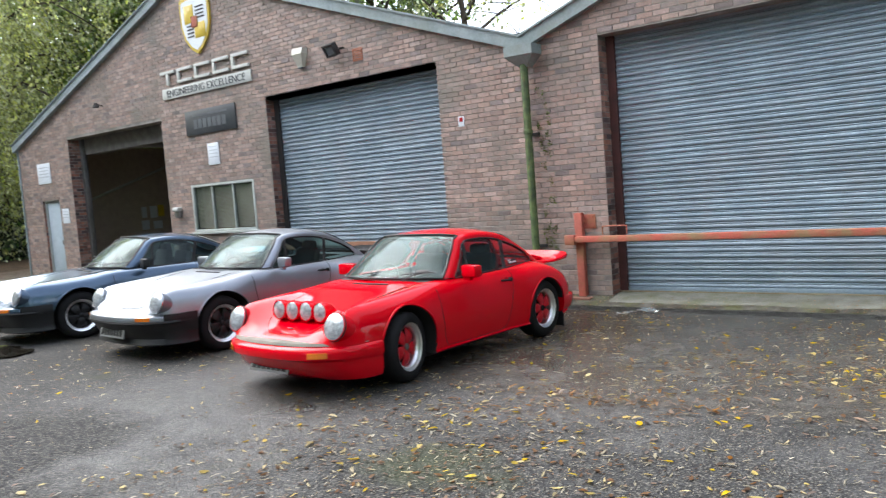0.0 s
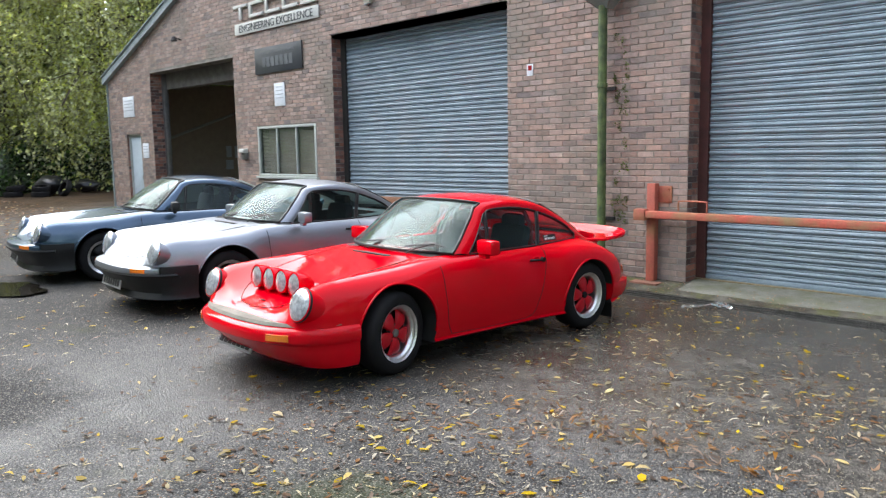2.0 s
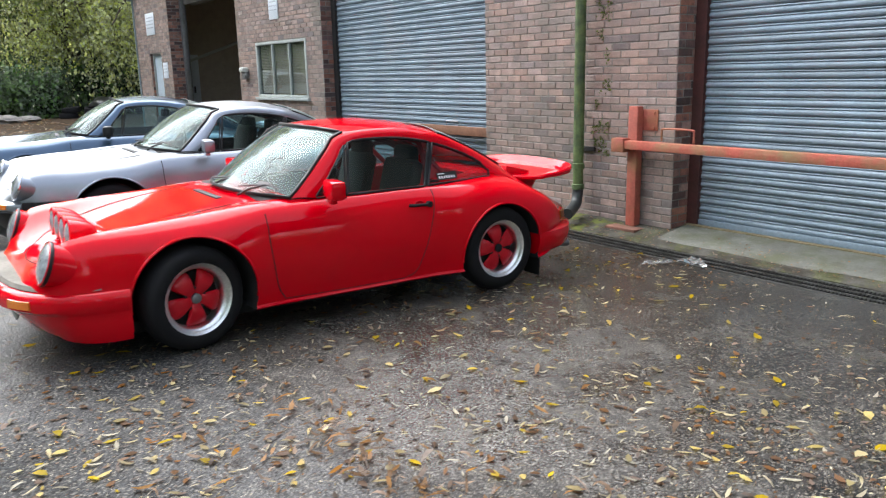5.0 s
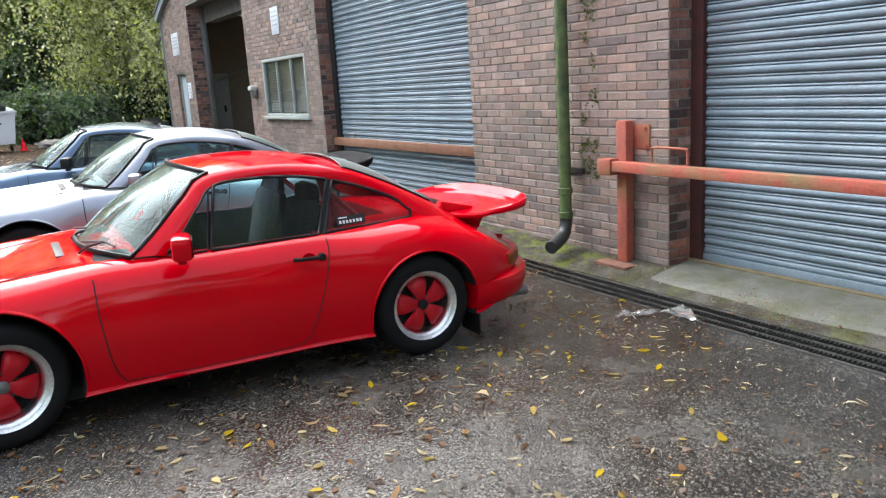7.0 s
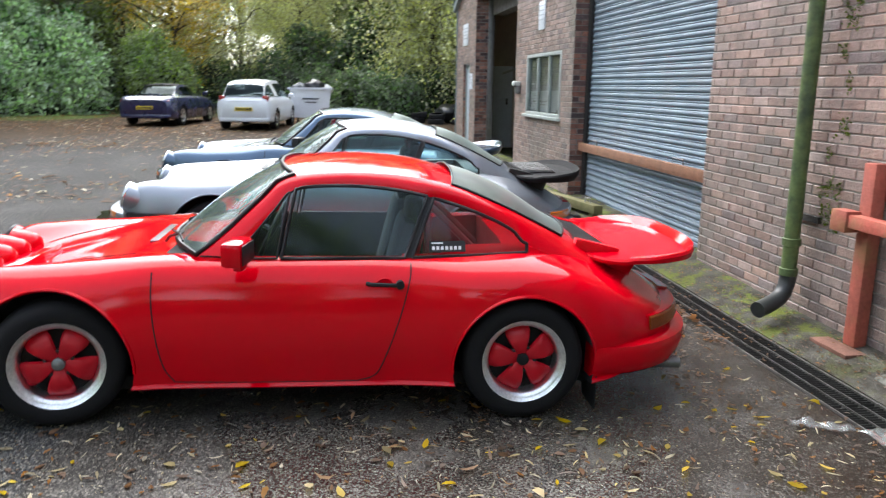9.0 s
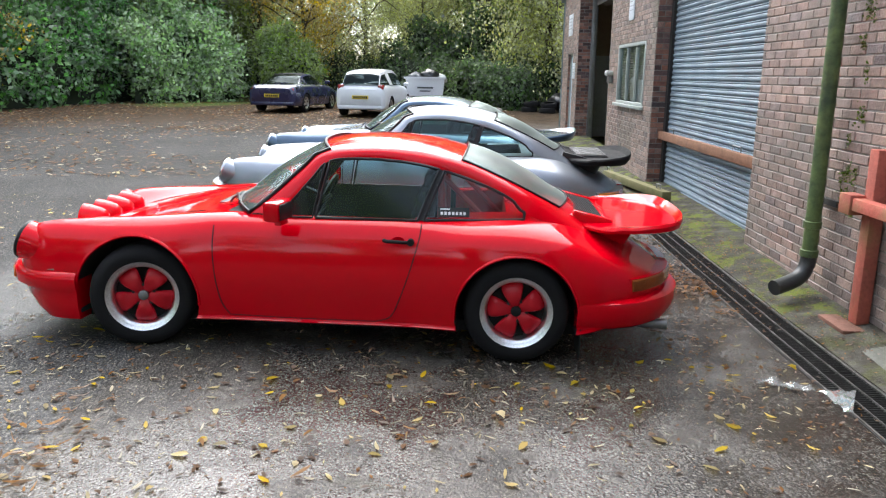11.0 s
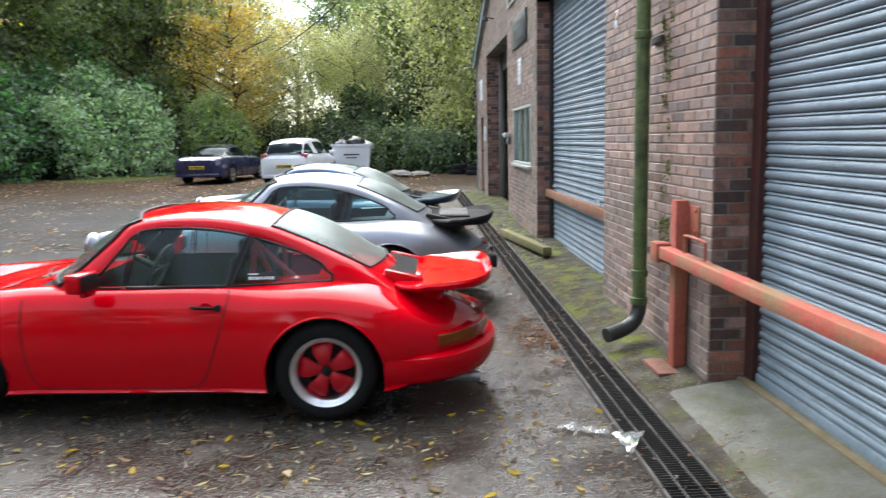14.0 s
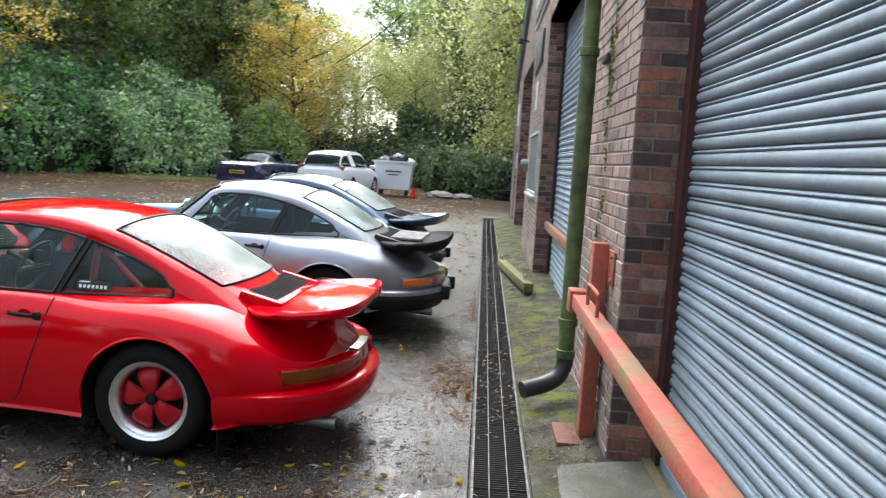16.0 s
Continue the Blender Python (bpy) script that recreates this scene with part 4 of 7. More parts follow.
# ---- downpipe in the valley ----
px = -5.68
dp = thing("downpipe", "mossy green rainwater downpipe with a hopper head", "downpipe")
part("hopper", sheet([[(px + sx * w, WALL_Y - 0.005 - dpt, z) if i else (px + sx * w, WALL_Y - 0.002, z) for i, sx in ((0, -1), (1, -1), (2, 1), (0, 1))] for w, dpt, z in ((0.06, 0.14, 3.30), (0.21, 0.26, 3.44), (0.23, 0.28, 3.46), (0.23, 0.28, 3.60), (0.2, 0.25, 3.60), (0.2, 0.25, 3.52))]), FASCIA, dp, "grey hopper head", smooth=20)
py = WALL_Y - 0.13
part("pipe", tube([(px, py, 3.34), (px, py, 2.4), (px, py, 1.2), (px, py, 0.31)], 0.055, 16), MOSSPIPE, dp)
for z in (2.35, 0.52, 0.30):
    part("collar", revolve([(0.055, 0), (0.066, 0.005), (0.066, 0.055), (0.055, 0.06)], "z", 16), MOSSPIPE, dp, at=pose(px, py, z))
for z in (2.32, 0.7):
    part("bracket", boxes(((px - 0.12, WALL_Y - 0.03, z), (px + 0.12, WALL_Y - 0.001, z + 0.045))), DARKSTEEL, dp, smooth=None)
part("shoe", tube(spline([(px, py, 0.33), (px, py - 0.004, 0.25), (px + 0.02, py - 0.045, 0.165), (px + 0.06, py - 0.14, 0.115), (px + 0.13, py - 0.29, 0.085)], 14), 0.059, 16), PIPEDARK, dp, "black plastic pipe shoe")

# ---- red steel bar across the big shutter ----
br = thing("barrier_bar", "rusty red steel security bar across the shutter", "barrier")
BY = 9.765
part("post", boxes(((-5.05, BY - 0.02, 0.0), (-4.94, BY + 0.07, 1.18)), bevel=0.006), REDOX, br)
part("base_plate", boxes(((-5.19, BY - 0.16, -0.03), (-4.82, BY + 0.08, -0.002)), bevel=0.003), mat("rusted_plate", (0.20, 0.085, 0.055), (0.12, 0.06, 0.04), 0.8, 0.95, scale=9, fine=60, bump=0.4), br, "rusted base plate")
part("sleeve", boxes(((-5.17, BY - 0.125, 0.740), (-5.02, BY - 0.022, 0.875)), bevel=0.005), REDOX, br)
part("bar", boxes(((-5.018, BY - 0.112, 0.772), (-0.25, BY - 0.022, 0.856)), bevel=0.008), REDBAR, br)
part("plate", boxes(((-5.10, BY + 0.071, 0.95), (-4.77, BY + 0.084, 1.15)), bevel=0.003), REDOX, br)
for z in (0.98, 1.12):
    part("bolt", revolve([(0.001, -0.014), (0.014, -0.012), (0.014, 0.0)], "y", 8), REDOX, br, at=pose(-4.81, BY + 0.071, z))
part("loop_handle", tube(spline([(-4.60, BY - 0.08, 0.87), (-4.60, BY - 0.08, 0.96), (-4.57, BY - 0.08, 0.985), (-4.28, BY - 0.08, 0.985), (-4.25, BY - 0.08, 0.96), (-4.25, BY - 0.08, 0.87)], 20), 0.010), REDOX, br)
part("post", boxes(((-0.40, BY - 0.02, 0.0), (-0.25, BY + 0.13, 1.2)), bevel=0.006), REDOX, br)
b1 = thing("barrier_bar", "weathered brown steel bar across the closed shutter", "barrier")
part("bar", boxes(((D1[0] + 0.01, 9.975, 0.735), (D1[1] - 0.01, 10.04, 0.85)), bevel=0.006), mat("rusty_timber_brown", (0.28, 0.13, 0.07), (0.2, 0.10, 0.06), 0.7, bump=0.2), b1)
part("loop_handle", tube([(-8.35, 10.01, 0.84), (-8.35, 10.01, 0.91), (-8.1, 10.01, 0.91), (-8.1, 10.01, 0.84)], 0.008), GREYM, b1)
part("loop_handle", tube([(-10.95, 10.01, 0.84), (-10.95, 10.01, 0.91), (-10.7, 10.01, 0.91), (-10.7, 10.01, 0.84)], 0.008), GREYM, b1)
lb = thing("low_rail", "mossy low steel rail lying along the wall", "rail")
MOSSY = mat("mossy_steel", (0.20, 0.17, 0.07), (0.13, 0.13, 0.05), 0.8, 0.9, scale=5, fine=40, bump=0.3, stain=(0.10, 0.12, 0.03), stain_scale=3)
lb.matrix_basis = pose(-9.66, 9.70, 0.03, 0, 1.0, 186)
part("bar", boxes(((0, -0.06, 0.06), (2.6, 0.06, 0.17)), bevel=0.008), MOSSY, lb)
for x in (0.08, 2.3):
    part("foot", boxes(((x, -0.04, -0.10), (x + 0.1, 0.04, 0.059)), bevel=0.004), MOSSY, lb)
    part("loop_handle", tube([(x + 0.15, 0, 0.16), (x + 0.15, 0, 0.23), (x + 0.3, 0, 0.23), (x + 0.3, 0, 0.16)], 0.008), GREYM, lb)


# ---- rear-engined coupes ----
def plan_half(y, y0, b, a, n=2.6):
    """Half width of a rounded end whose bulk stops at y0 and whose tip lies b beyond."""
    t = min(1.0, max(0.0, (abs(y) - y0) / b))
    return a * max(0.0, 1 - t**n) ** (1 / n)


class Shell:
    """Lower body of the coupe: nose at -y, ground at z = 0, origin midway between the axles."""
    ZC = [(-2.02, 0.50), (-1.93, 0.545), (-1.75, 0.60), (-1.5, 0.675), (-1.2, 0.755), (-0.9, 0.825), (-0.6, 0.865), (0.5, 0.87), (1.2, 0.90), (1.45, 0.875), (1.7, 0.78), (1.95, 0.645), (2.12, 0.52)]
    ZF = [(-2.02, 0.50), (-1.94, 0.545), (-1.89, 0.63), (-1.83, 0.728), (-1.75, 0.768), (-1.5, 0.797), (-1.1, 0.822), (-0.6, 0.848), (-0.2, 0.852), (0.6, 0.857), (1.1, 0.872), (1.35, 0.848), (1.6, 0.765), (1.9, 0.615), (2.12, 0.50)]
    XF = [(-2.02, 0.36), (-1.9, 0.60), (-1.75, 0.645), (-1.4, 0.645), (-1.1, 0.65), (-0.6, 0.672), (0.0, 0.67), (0.55, 0.665), (0.9, 0.635), (1.2, 0.59), (1.5, 0.53), (1.9, 0.42), (2.12, 0.25)]
    ZM = [(-2.0, 0.46), (-1.1, 0.56), (-0.5, 0.52), (0.4, 0.52), (1.1, 0.58), (1.7, 0.52), (2.12, 0.46)]
    ZB = [(-2.02, 0.42), (-1.85, 0.36), (-1.6, 0.25), (-1.4, 0.225), (1.45, 0.225), (1.7, 0.275), (1.95, 0.34), (2.12, 0.42)]

    def __init__(self, front=0.0, rear=0.0):
        self.front, self.rear = front, rear

    def width(self, y):
        w = 0.785 + 0.012 * math.cos(y * 1.2)
        if y < -1.35:
            w = min(w, plan_half(y, 1.35, 0.67, 0.80, 3.8))
        if y > 1.40:
            w = min(w, plan_half(y, 1.40, 0.73, 0.80, 2.2))
        bulge = (0.030 + self.front) * math.exp(-(((y + 1.136) / 0.42) ** 4)) + (0.050 + self.rear) * math.exp(-(((y - 1.16) / 0.52) ** 4))
        return max(0.02, w + bulge)

    def section(self, y, n=30):
        zc, zf, xf, zm, zb = (float(curve_at(t, y)) for t in (self.ZC, self.ZF, self.XF, self.ZM, self.ZB))
        w = self.width(y)
        xf = min(xf, w * 0.86)
        zm = min(zm, zf - 0.02)
        k = min(1.0, max(0.0, (y - 0.3) / 0.5)) * min(1.0, max(0.0, (2.0 - y) / 0.5))
        pts = [(0, zc), (xf * 0.45, zc + 0.02 * (zf - zc)), (xf * 0.74, zc + 0.45 * (zf - zc)), (xf, zf),
               (xf + (0.72 + 0.06 * k) * (w - xf), zf - (0.34 - 0.04 * k) * (zf - zm)), (w, zm), (w * 0.985, (zm + zb) / 2), (w * 0.958, zb + 0.035), (w * 0.90, zb), (0, zb)]
        return spline(pts, n)

    def side_x(self, y, z):
        """Half width of the flank at a height."""
        s = [p for p in self.section(y, 90)]
        i0 = int(len(s) * 3 / 9)
        zs = np.array([p[1] for p in s[i0:80]])
        xs = np.array([p[0] for p in s[i0:80]])
        return float(np.interp(-z, -zs, xs))

    def top_z(self, x, y):
        s = self.section(y, 90)[:36]
        return float(np.interp(abs(x), [p[0] for p in s], [p[1] for p in s]))

    def build(self):
        ys = list(np.linspace(-2.02, -1.95, 4)) + list(np.arange(-1.92, 2.08, 0.04)) + list(np.linspace(2.08, 2.125, 4))
        vs, fs = [], []
        for y in ys:
            half = self.section(y)
            ring = [(p[0], y, p[1]) for p in half] + [(-p[0], y, p[1]) for p in half[-2:0:-1]]
            k = len(ring)
            vs += ring
        for i in range(len(ys) - 1):
            for j in range(k):
                j2 = (j + 1) % k
                fs.append((i * k + j, (i + 1) * k + j, (i + 1) * k + j2, i * k + j2))
        fs.append(tuple(range(k)))
        fs.append(tuple((len(ys) - 1) * k + j for j in range(k))[::-1])
        return vs, fs


def carve(name, geo, cutters, mats):
    """The mesh that is left when the cutters, each with a material slot, are taken out of a solid."""
    me = bpy.data.meshes.new(name)
    me.from_pydata(geo[0], [], geo[1])
    bm = bmesh.new()
    bm.from_mesh(me)
    bmesh.ops.recalc_face_normals(bm, faces=bm.faces)
    bm.to_mesh(me)
    bm.free()
    for m in mats:
        me.materials.append(m)
    ob = new(name, me)
    tools = []
    for bmc, slot in cutters:
        bmesh.ops.recalc_face_normals(bmc, faces=bmc.faces)
        cm = bpy.data.meshes.new("cutter")
        bmc.to_mesh(cm)
        bmc.free()
        for m in mats:
            cm.materials.append(m)
        for p in cm.polygons:
            p.material_index = slot
        co = new("cutter", cm)
        tools.append(co)
        md = ob.modifiers.new("cut", "BOOLEAN")
        md.operation, md.object, md.solver = "DIFFERENCE", co, "EXACT"
    out = bpy.data.meshes.new_from_object(ob.evaluated_get(bpy.context.evaluated_depsgraph_get()))
    bpy.data.objects.remove(ob)
    for co in tools:
        bpy.data.objects.remove(co)
    # lowest paint faces turn near black, standing for shade under the sills
    for p in out.polygons:
        if p.material_index == 0 and p.center.z < 0.215:
            p.material_index = 1
    out.polygons.foreach_set("use_smooth", [True] * len(out.polygons))
    out.set_sharp_from_angle(angle=radians(32))
    return out


def wrap_band(profile, y0, b, a, sign, t0=0.0, t1=1.0, n=44, power=2.6):
    """A band wrapped round the nose (sign -1) or tail (+1): profile of (outward offset, z, set back at the tip)."""
    rows = []
    for i in range(n + 1):
        th = math.pi * (t0 + (t1 - t0) * i / n)
        c, s = math.cos(th), math.sin(th)
        x = a * math.copysign(abs(c) ** (2 / power), c)
        y = b * max(0.0, s) ** (2 / power)
        nx, ny = c * abs(c) ** (1 - 2 / power) / a if abs(c) > 1e-6 else 0.0, s * abs(s) ** (1 - 2 / power) / b if abs(s) > 1e-6 else 0.0
        ln = math.hypot(nx, ny) or 1.0
        nx, ny = nx / ln, ny / ln
        rows.append([(x + nx * q[0], sign * (y0 + y + ny * q[0] - (q[2] * max(0.0, s) if len(q) > 2 else 0.0)), q[1]) for q in profile])
    v, f = sheet(rows)
    k = len(profile)
    f.append(tuple(range(k)))
    f.append(tuple(len(v) - k + i for i in range(k))[::-1])
    f += [(i * k, i * k + k - 1, (i + 1) * k + k - 1, (i + 1) * k) for i in range(n)]
    bm = bmesh.new()
    vv = [bm.verts.new(p) for p in v]
    for q in f:
        try:
            bm.faces.new([vv[i] for i in q])
        except ValueError:
            pass
    bmesh.ops.recalc_face_normals(bm, faces=bm.faces)
    return bm


def wheel_meshes(petal, tyre_half):
    h = tyre_half
    tyre = revolve([(0.200, -h + 0.02), (0.225, -h), (0.262, -h - 0.004), (0.292, -h + 0.008), (0.307, -h + 0.03), (0.313, -h + 0.06), (0.314, 0), (0.313, h - 0.06), (0.307, h - 0.03), (0.292, h - 0.008), (0.262, h + 0.004), (0.225, h), (0.204, h - 0.012)], "x", 56)
    rim = revolve([(0.200, h - 0.014), (0.215, h - 0.004), (0.217, h - 0.012), (0.210, h - 0.019), (0.200, h - 0.021), (0.184, h - 0.030), (0.176, h - 0.050), (0.172, h - 0.080), (0.170, -h + 0.03)], "x", 56)
    disc = revolve([(0.0, h - 0.10), (0.178, h - 0.105)], "x", 40)
    blades = []
    for k in range(5):
        rows = []
        for r, wd, x in ((0.028, 0.028, h - 0.050), (0.050, 0.033, h - 0.042), (0.075, 0.044, h - 0.036), (0.105, 0.056, h - 0.036), (0.135, 0.064, h - 0.044), (0.158, 0.062, h - 0.058), (0.170, 0.054, h - 0.074)):
            row = []
            for s in (-1, -0.85, -0.4, 0, 0.4, 0.85, 1):
                dx = -0.022 if abs(s) == 1 else (-0.005 if abs(s) > 0.8 else 0.0)
                a = math.pi / 2 + k * 2 * math.pi / 5
                u = s * wd
                row.append((x + dx, r * math.cos(a) - u * math.sin(a), r * math.sin(a) + u * math.cos(a)))
            rows.append(row)
        blades.append(sheet(rows))
    cap = revolve([(0.0, h - 0.030), (0.020, h - 0.031), (0.030, h - 0.036), (0.031, h - 0.055)], "x", 24)
    return tyre, rim, disc, blades, cap


def tail_tray(a, b, yc, z, rim, under, droop=0.0):
    """Spoiler tray: flat top with an upturned edge at the back and sides, domed underneath."""
    rows = []
    N = 56

    def edge(th, s):
        c, q = math.cos(th), math.sin(th)
        x = a * math.copysign(abs(c) ** 0.62, c) * s
        y = b * math.copysign(abs(q) ** 0.62, q) * s
        return x, yc + y

    def lift(th):
        return max(0.0, math.sin(th)) ** 0.5 * 1.0 + (0.35 if math.sin(th) > -0.2 else 0.0)

    for s, kind in ((0.02, "t"), (0.5, "t"), (0.78, "t"), (0.88, "t"), (0.94, "r"), (0.985, "R"), (1.0, "e"), (0.985, "u"), (0.9, "U"), (0.7, "V"), (0.45, "W")):
        row = []
        for i in range(N + 1):
            th = 2 * math.pi * i / N - math.pi / 2
            x, y = edge(th, s)
            L = lift(th) / 1.35
            slope = (y - yc) * 0.02 - droop * (x / a) ** 2
            zz = {"t": z, "r": z + rim * 0.55 * L, "R": z + rim * 0.95 * L, "e": z + rim * 0.85 * L - 0.012, "u": z + rim * 0.5 * L - 0.03, "U": z - 0.02 - under * 0.35, "V": z - under * 0.75, "W": z - under}[kind]
            row.append((x, y, zz + slope))
        rows.append(row)
    v, f = sheet(rows)
    f.append(tuple(range(N))[::-1])
    return v, f


def coupe(name, at, paint, paint_label, label, style):
    """style: front, rear (flare widths), petal material, tyre half widths, red_car flag and fittings."""
    car = thing(name, label, "car", at)
    S = Shell(style["front"], style["rear"])
    drop = style["drop"]
    arch = []
    for yw, r, z in ((-1.136, 0.375, 0.315 + drop), (1.136, 0.365, 0.295 + drop)):
        for s in (-1, 1):
            bm = bmesh.new()
            bmesh.ops.create_cone(bm, segments=48, radius1=r, radius2=r, depth=0.62, cap_ends=True, matrix=pose(s * 0.79, yw, z, 0, 90, 0))
            arch.append((bm, 1))
    cab = bmesh.new()
    box(cab, (-0.64, -0.42, 0.34), (0.64, 0.52, 1.2))
    arch.append((cab, 2))
    cab = bmesh.new()
    box(cab, (-0.60, 0.515, 0.34), (0.60, 0.72, 1.2))
    arch.append((cab, 2))
    cab = bmesh.new()
    box(cab, (-0.44, 0.70, 0.60), (0.44, 1.06, 1.2))
    arch.append((cab, 3))
    inner = CABINRED if style["red"] else CABIN
    body = part("body", carve("body", S.build(), arch, [paint, WELL, CABIN, inner]), paint, car, paint_label)

    # glasshouse: the upper edge runs up the screen pillar, along the gutter and down the back glass
    up = spline([(0.660, -0.47, 0.868), (0.610, -0.33, 0.985), (0.550, -0.17, 1.135), (0.504, -0.05, 1.236), (0.505, 0.22, 1.262), (0.495, 0.50, 1.250), (0.475, 0.78, 1.200), (0.462, 1.02, 1.105), (0.450, 1.22, 1.010), (0.430, 1.42, 0.905), (0.37, 1.72, S.top_z(0.37, 1.72) - 0.010)], 61)
    dlo = spline([(0.676, -0.31, 0.858), (0.645, -0.205, 0.965), (0.604, -0.105, 1.085), (0.562, -0.005, 1.182), (0.548, 0.25, 1.200), (0.546, 0.52, 1.178), (0.546, 0.76, 1.120), (0.550, 0.95, 1.052), (0.560, 1.09, 0.982), (0.580, 1.19, 0.898), (0.53, 1.58, S.top_z(0.53, 1.58) - 0.010)], 61)
    for s in (-1, 1):
        rows = []
        for u, d in zip(up, dlo):
            row = []
            for t in (0, 0.12, 0.35, 0.65, 0.88, 1):
                p = u + (d - u) * t
                out = 0.022 * math.sin(math.pi * t) if u[1] > 0.6 else 0.012 * math.sin(math.pi * t)
                row.append((s * (p[0] + out), p[1], p[2] + out * 0.6))
            if s < 0:
                row = row[::-1]
            rows.append(row)
        part("pillar_rail", sheet(rows), paint, body, smooth=50)
        part("pillar_lining", sheet([[(x - s * 0.016, y, z - 0.012) for x, y, z in r] for r in rows[:50]]), CABIN, body, smooth=50)
        # gutter strip and window seal
        part("gutter", tube([(s * (p[0] + 0.010), p[1], p[2] - 0.006) for p in [u + (d - u) * 0.30 for u, d in zip(up[6:44], dlo[6:44])]], 0.006, 6), TRIM if not style["red"] else paint, body, smooth=60)
    # side glass between the belt and the upper outline
    top = [p for p in dlo if -0.305 < p[1] < 1.185]

    def belt(y):
        return (float(np.interp(y, [-0.31, 0.55, 0.9, 1.19], [0.676, 0.664, 0.632, 0.585])), float(np.interp(y, [-0.31, 0.5, 1.19], [0.856, 0.857, 0.872])))

    def glass_strip(y0, y1):
        ys = np.linspace(y0, y1, 26)
        ty, tx, tz = (np.array([p[i] for p in top]) for i in (1, 0, 2))
        rows = []
        for yb in ys:
            bx, bz = belt(yb)
            row = []
            for t in np.linspace(0, 1, 7):
                y = yb
                for _ in range(4):
                    zt = float(np.interp(y, ty, tz))
                    z = bz + (zt - bz) * t
                    y = yb + (z - 0.87) * 0.40 * max(0.0, min(1.0, (yb + 0.28) / 0.4)) * max(0.0, min(1.0, (1.18 - yb) / 0.35))
                xt = float(np.interp(y, ty, tx))
                row.append((bx + (xt - bx) * t, y, z))
            rows.append(row)
        return rows

    spans = (("vent_window", -0.295, -0.09), ("side_window", -0.07, 0.538), ("quarter_window", 0.572, 1.165))
    for s in (-1, 1):
        for nm, y0, y1 in spans:
            rows = [[(s * x, y, z) for x, y, z in r] for r in glass_strip(y0, y1)]
            if s < 0:
                rows = rows[::-1]
            pane = part(nm, sheet(rows), SIDEGLASS, car, smooth=60)
            pane.visible_shadow = False
            ring = [r[0] for r in rows] + rows[-1][1:] + [r[-1] for r in rows[::-1]] + rows[0][-2::-1]
            part("seal", tube([(x + s * 0.003, y, z) for x, y, z in ring], 0.009 if nm != "vent_window" else 0.006, 6), TRIM, pane, smooth=60)
        rows = [[(s * (x + 0.004), y, z) for x, y, z in r] for r in glass_strip(0.540, 0.570)]
        part("door_pillar", sheet(rows if s > 0 else rows[::-1]), TRIM, car, smooth=60)
    # roof skin
    rail = [p for p in up if -0.045 <= p[1] <= 0.79]
    zc_t = [(-0.15, 1.262), (0.1, 1.300), (0.3, 1.308), (0.55, 1.292), (0.85, 1.222)]
    rows = []
    for p in rail:
        f = (p[1] + 0.045) / 0.835
        row = []
        for v in np.linspace(-1, 1, 19):
            bow = 1 - abs(v) ** 2.3
            y = p[1] + bow * (-0.10 * (1 - f) + 0.03 * f)
            row.append((v * p[0], y, p[2] + (float(curve_at(zc_t, y)) - p[2]) * bow))
        rows.append(row)
    part("roof", sheet(rows), paint, car, smooth=60)
    part("headlining", sheet([[(x * 0.98, y, z - 0.018) for x, y, z in r] for r in rows]), CABIN, car, smooth=60)
    # windscreen and back glass
    head = rows[0]
    base = [(v * 0.660, -0.47 - 0.205 * (1 - abs(v) ** 2.2), 0.870 + 0.012 * (1 - v * v)) for v in np.linspace(-1, 1, 19)]
    scr = []
    for t in np.linspace(0, 1, 12):
        row = []
        for i, v in enumerate(np.linspace(-1, 1, 19)):
            p = np.array(base[i]) + (np.array(head[i]) - np.array(base[i])) * t
            b2 = 0.022 * math.sin(math.pi * t)
            if i in (0, 18):
                q = min(up, key=lambda e: abs(e[2] - p[2]) + (10 if e[1] > 0.1 else 0))
                p = np.array((math.copysign(q[0], v), q[1], q[2]))
                b2 = 0
            row.append((p[0], p[1] - b2, p[2] + b2))
        scr.append(row)
    pane = part("windscreen", sheet(scr), DEWGLASS, car, smooth=60)
    pane.visible_shadow = False
    ring = scr[0] + [r[-1] for r in scr[1:]] + scr[-1][-2::-1] + [r[0] for r in scr[-2:0:-1]] + [scr[0][0]]
    part("seal", tube([(x, y - 0.004, z + 0.004) for x, y, z in ring], 0.013, 6), TRIM, pane, smooth=60)
    side = [p for p in up if 0.775 <= p[1] <= 1.40]
    tail_row = rows[-1]
    rear = []
    for p in side:
        t = (p[1] - side[0][1]) / (side[-1][1] - side[0][1])
        row = []
        for i, v in enumerate(np.linspace(-1, 1, 19)):
            bow = 1 - abs(v) ** 2.3
            z0 = tail_row[i][2] - side[0][2]
            row.append((v * p[0], p[1] + bow * (0.03 + 0.05 * t), p[2] + z0 * (1 - t) + 0.035 * bow * math.sin(math.pi * min(1, t + 0.15)) + 0.012 * bow * t))
        rear.append(row)
    pane = part("rear_window", sheet(rear), REARGLASS, car, smooth=60)
    pane.visible_shadow = False
    ring = rear[0] + [r[-1] for r in rear[1:]] + rear[-1][-2::-1] + [r[0] for r in rear[-2:0:-1]] + [rear[0][0]]
    part("seal", tube([(x, y + 0.002, z + 0.004) for x, y, z in ring], 0.007, 6), TRIM, pane, smooth=60)
    # deck below the back glass
    deck = []
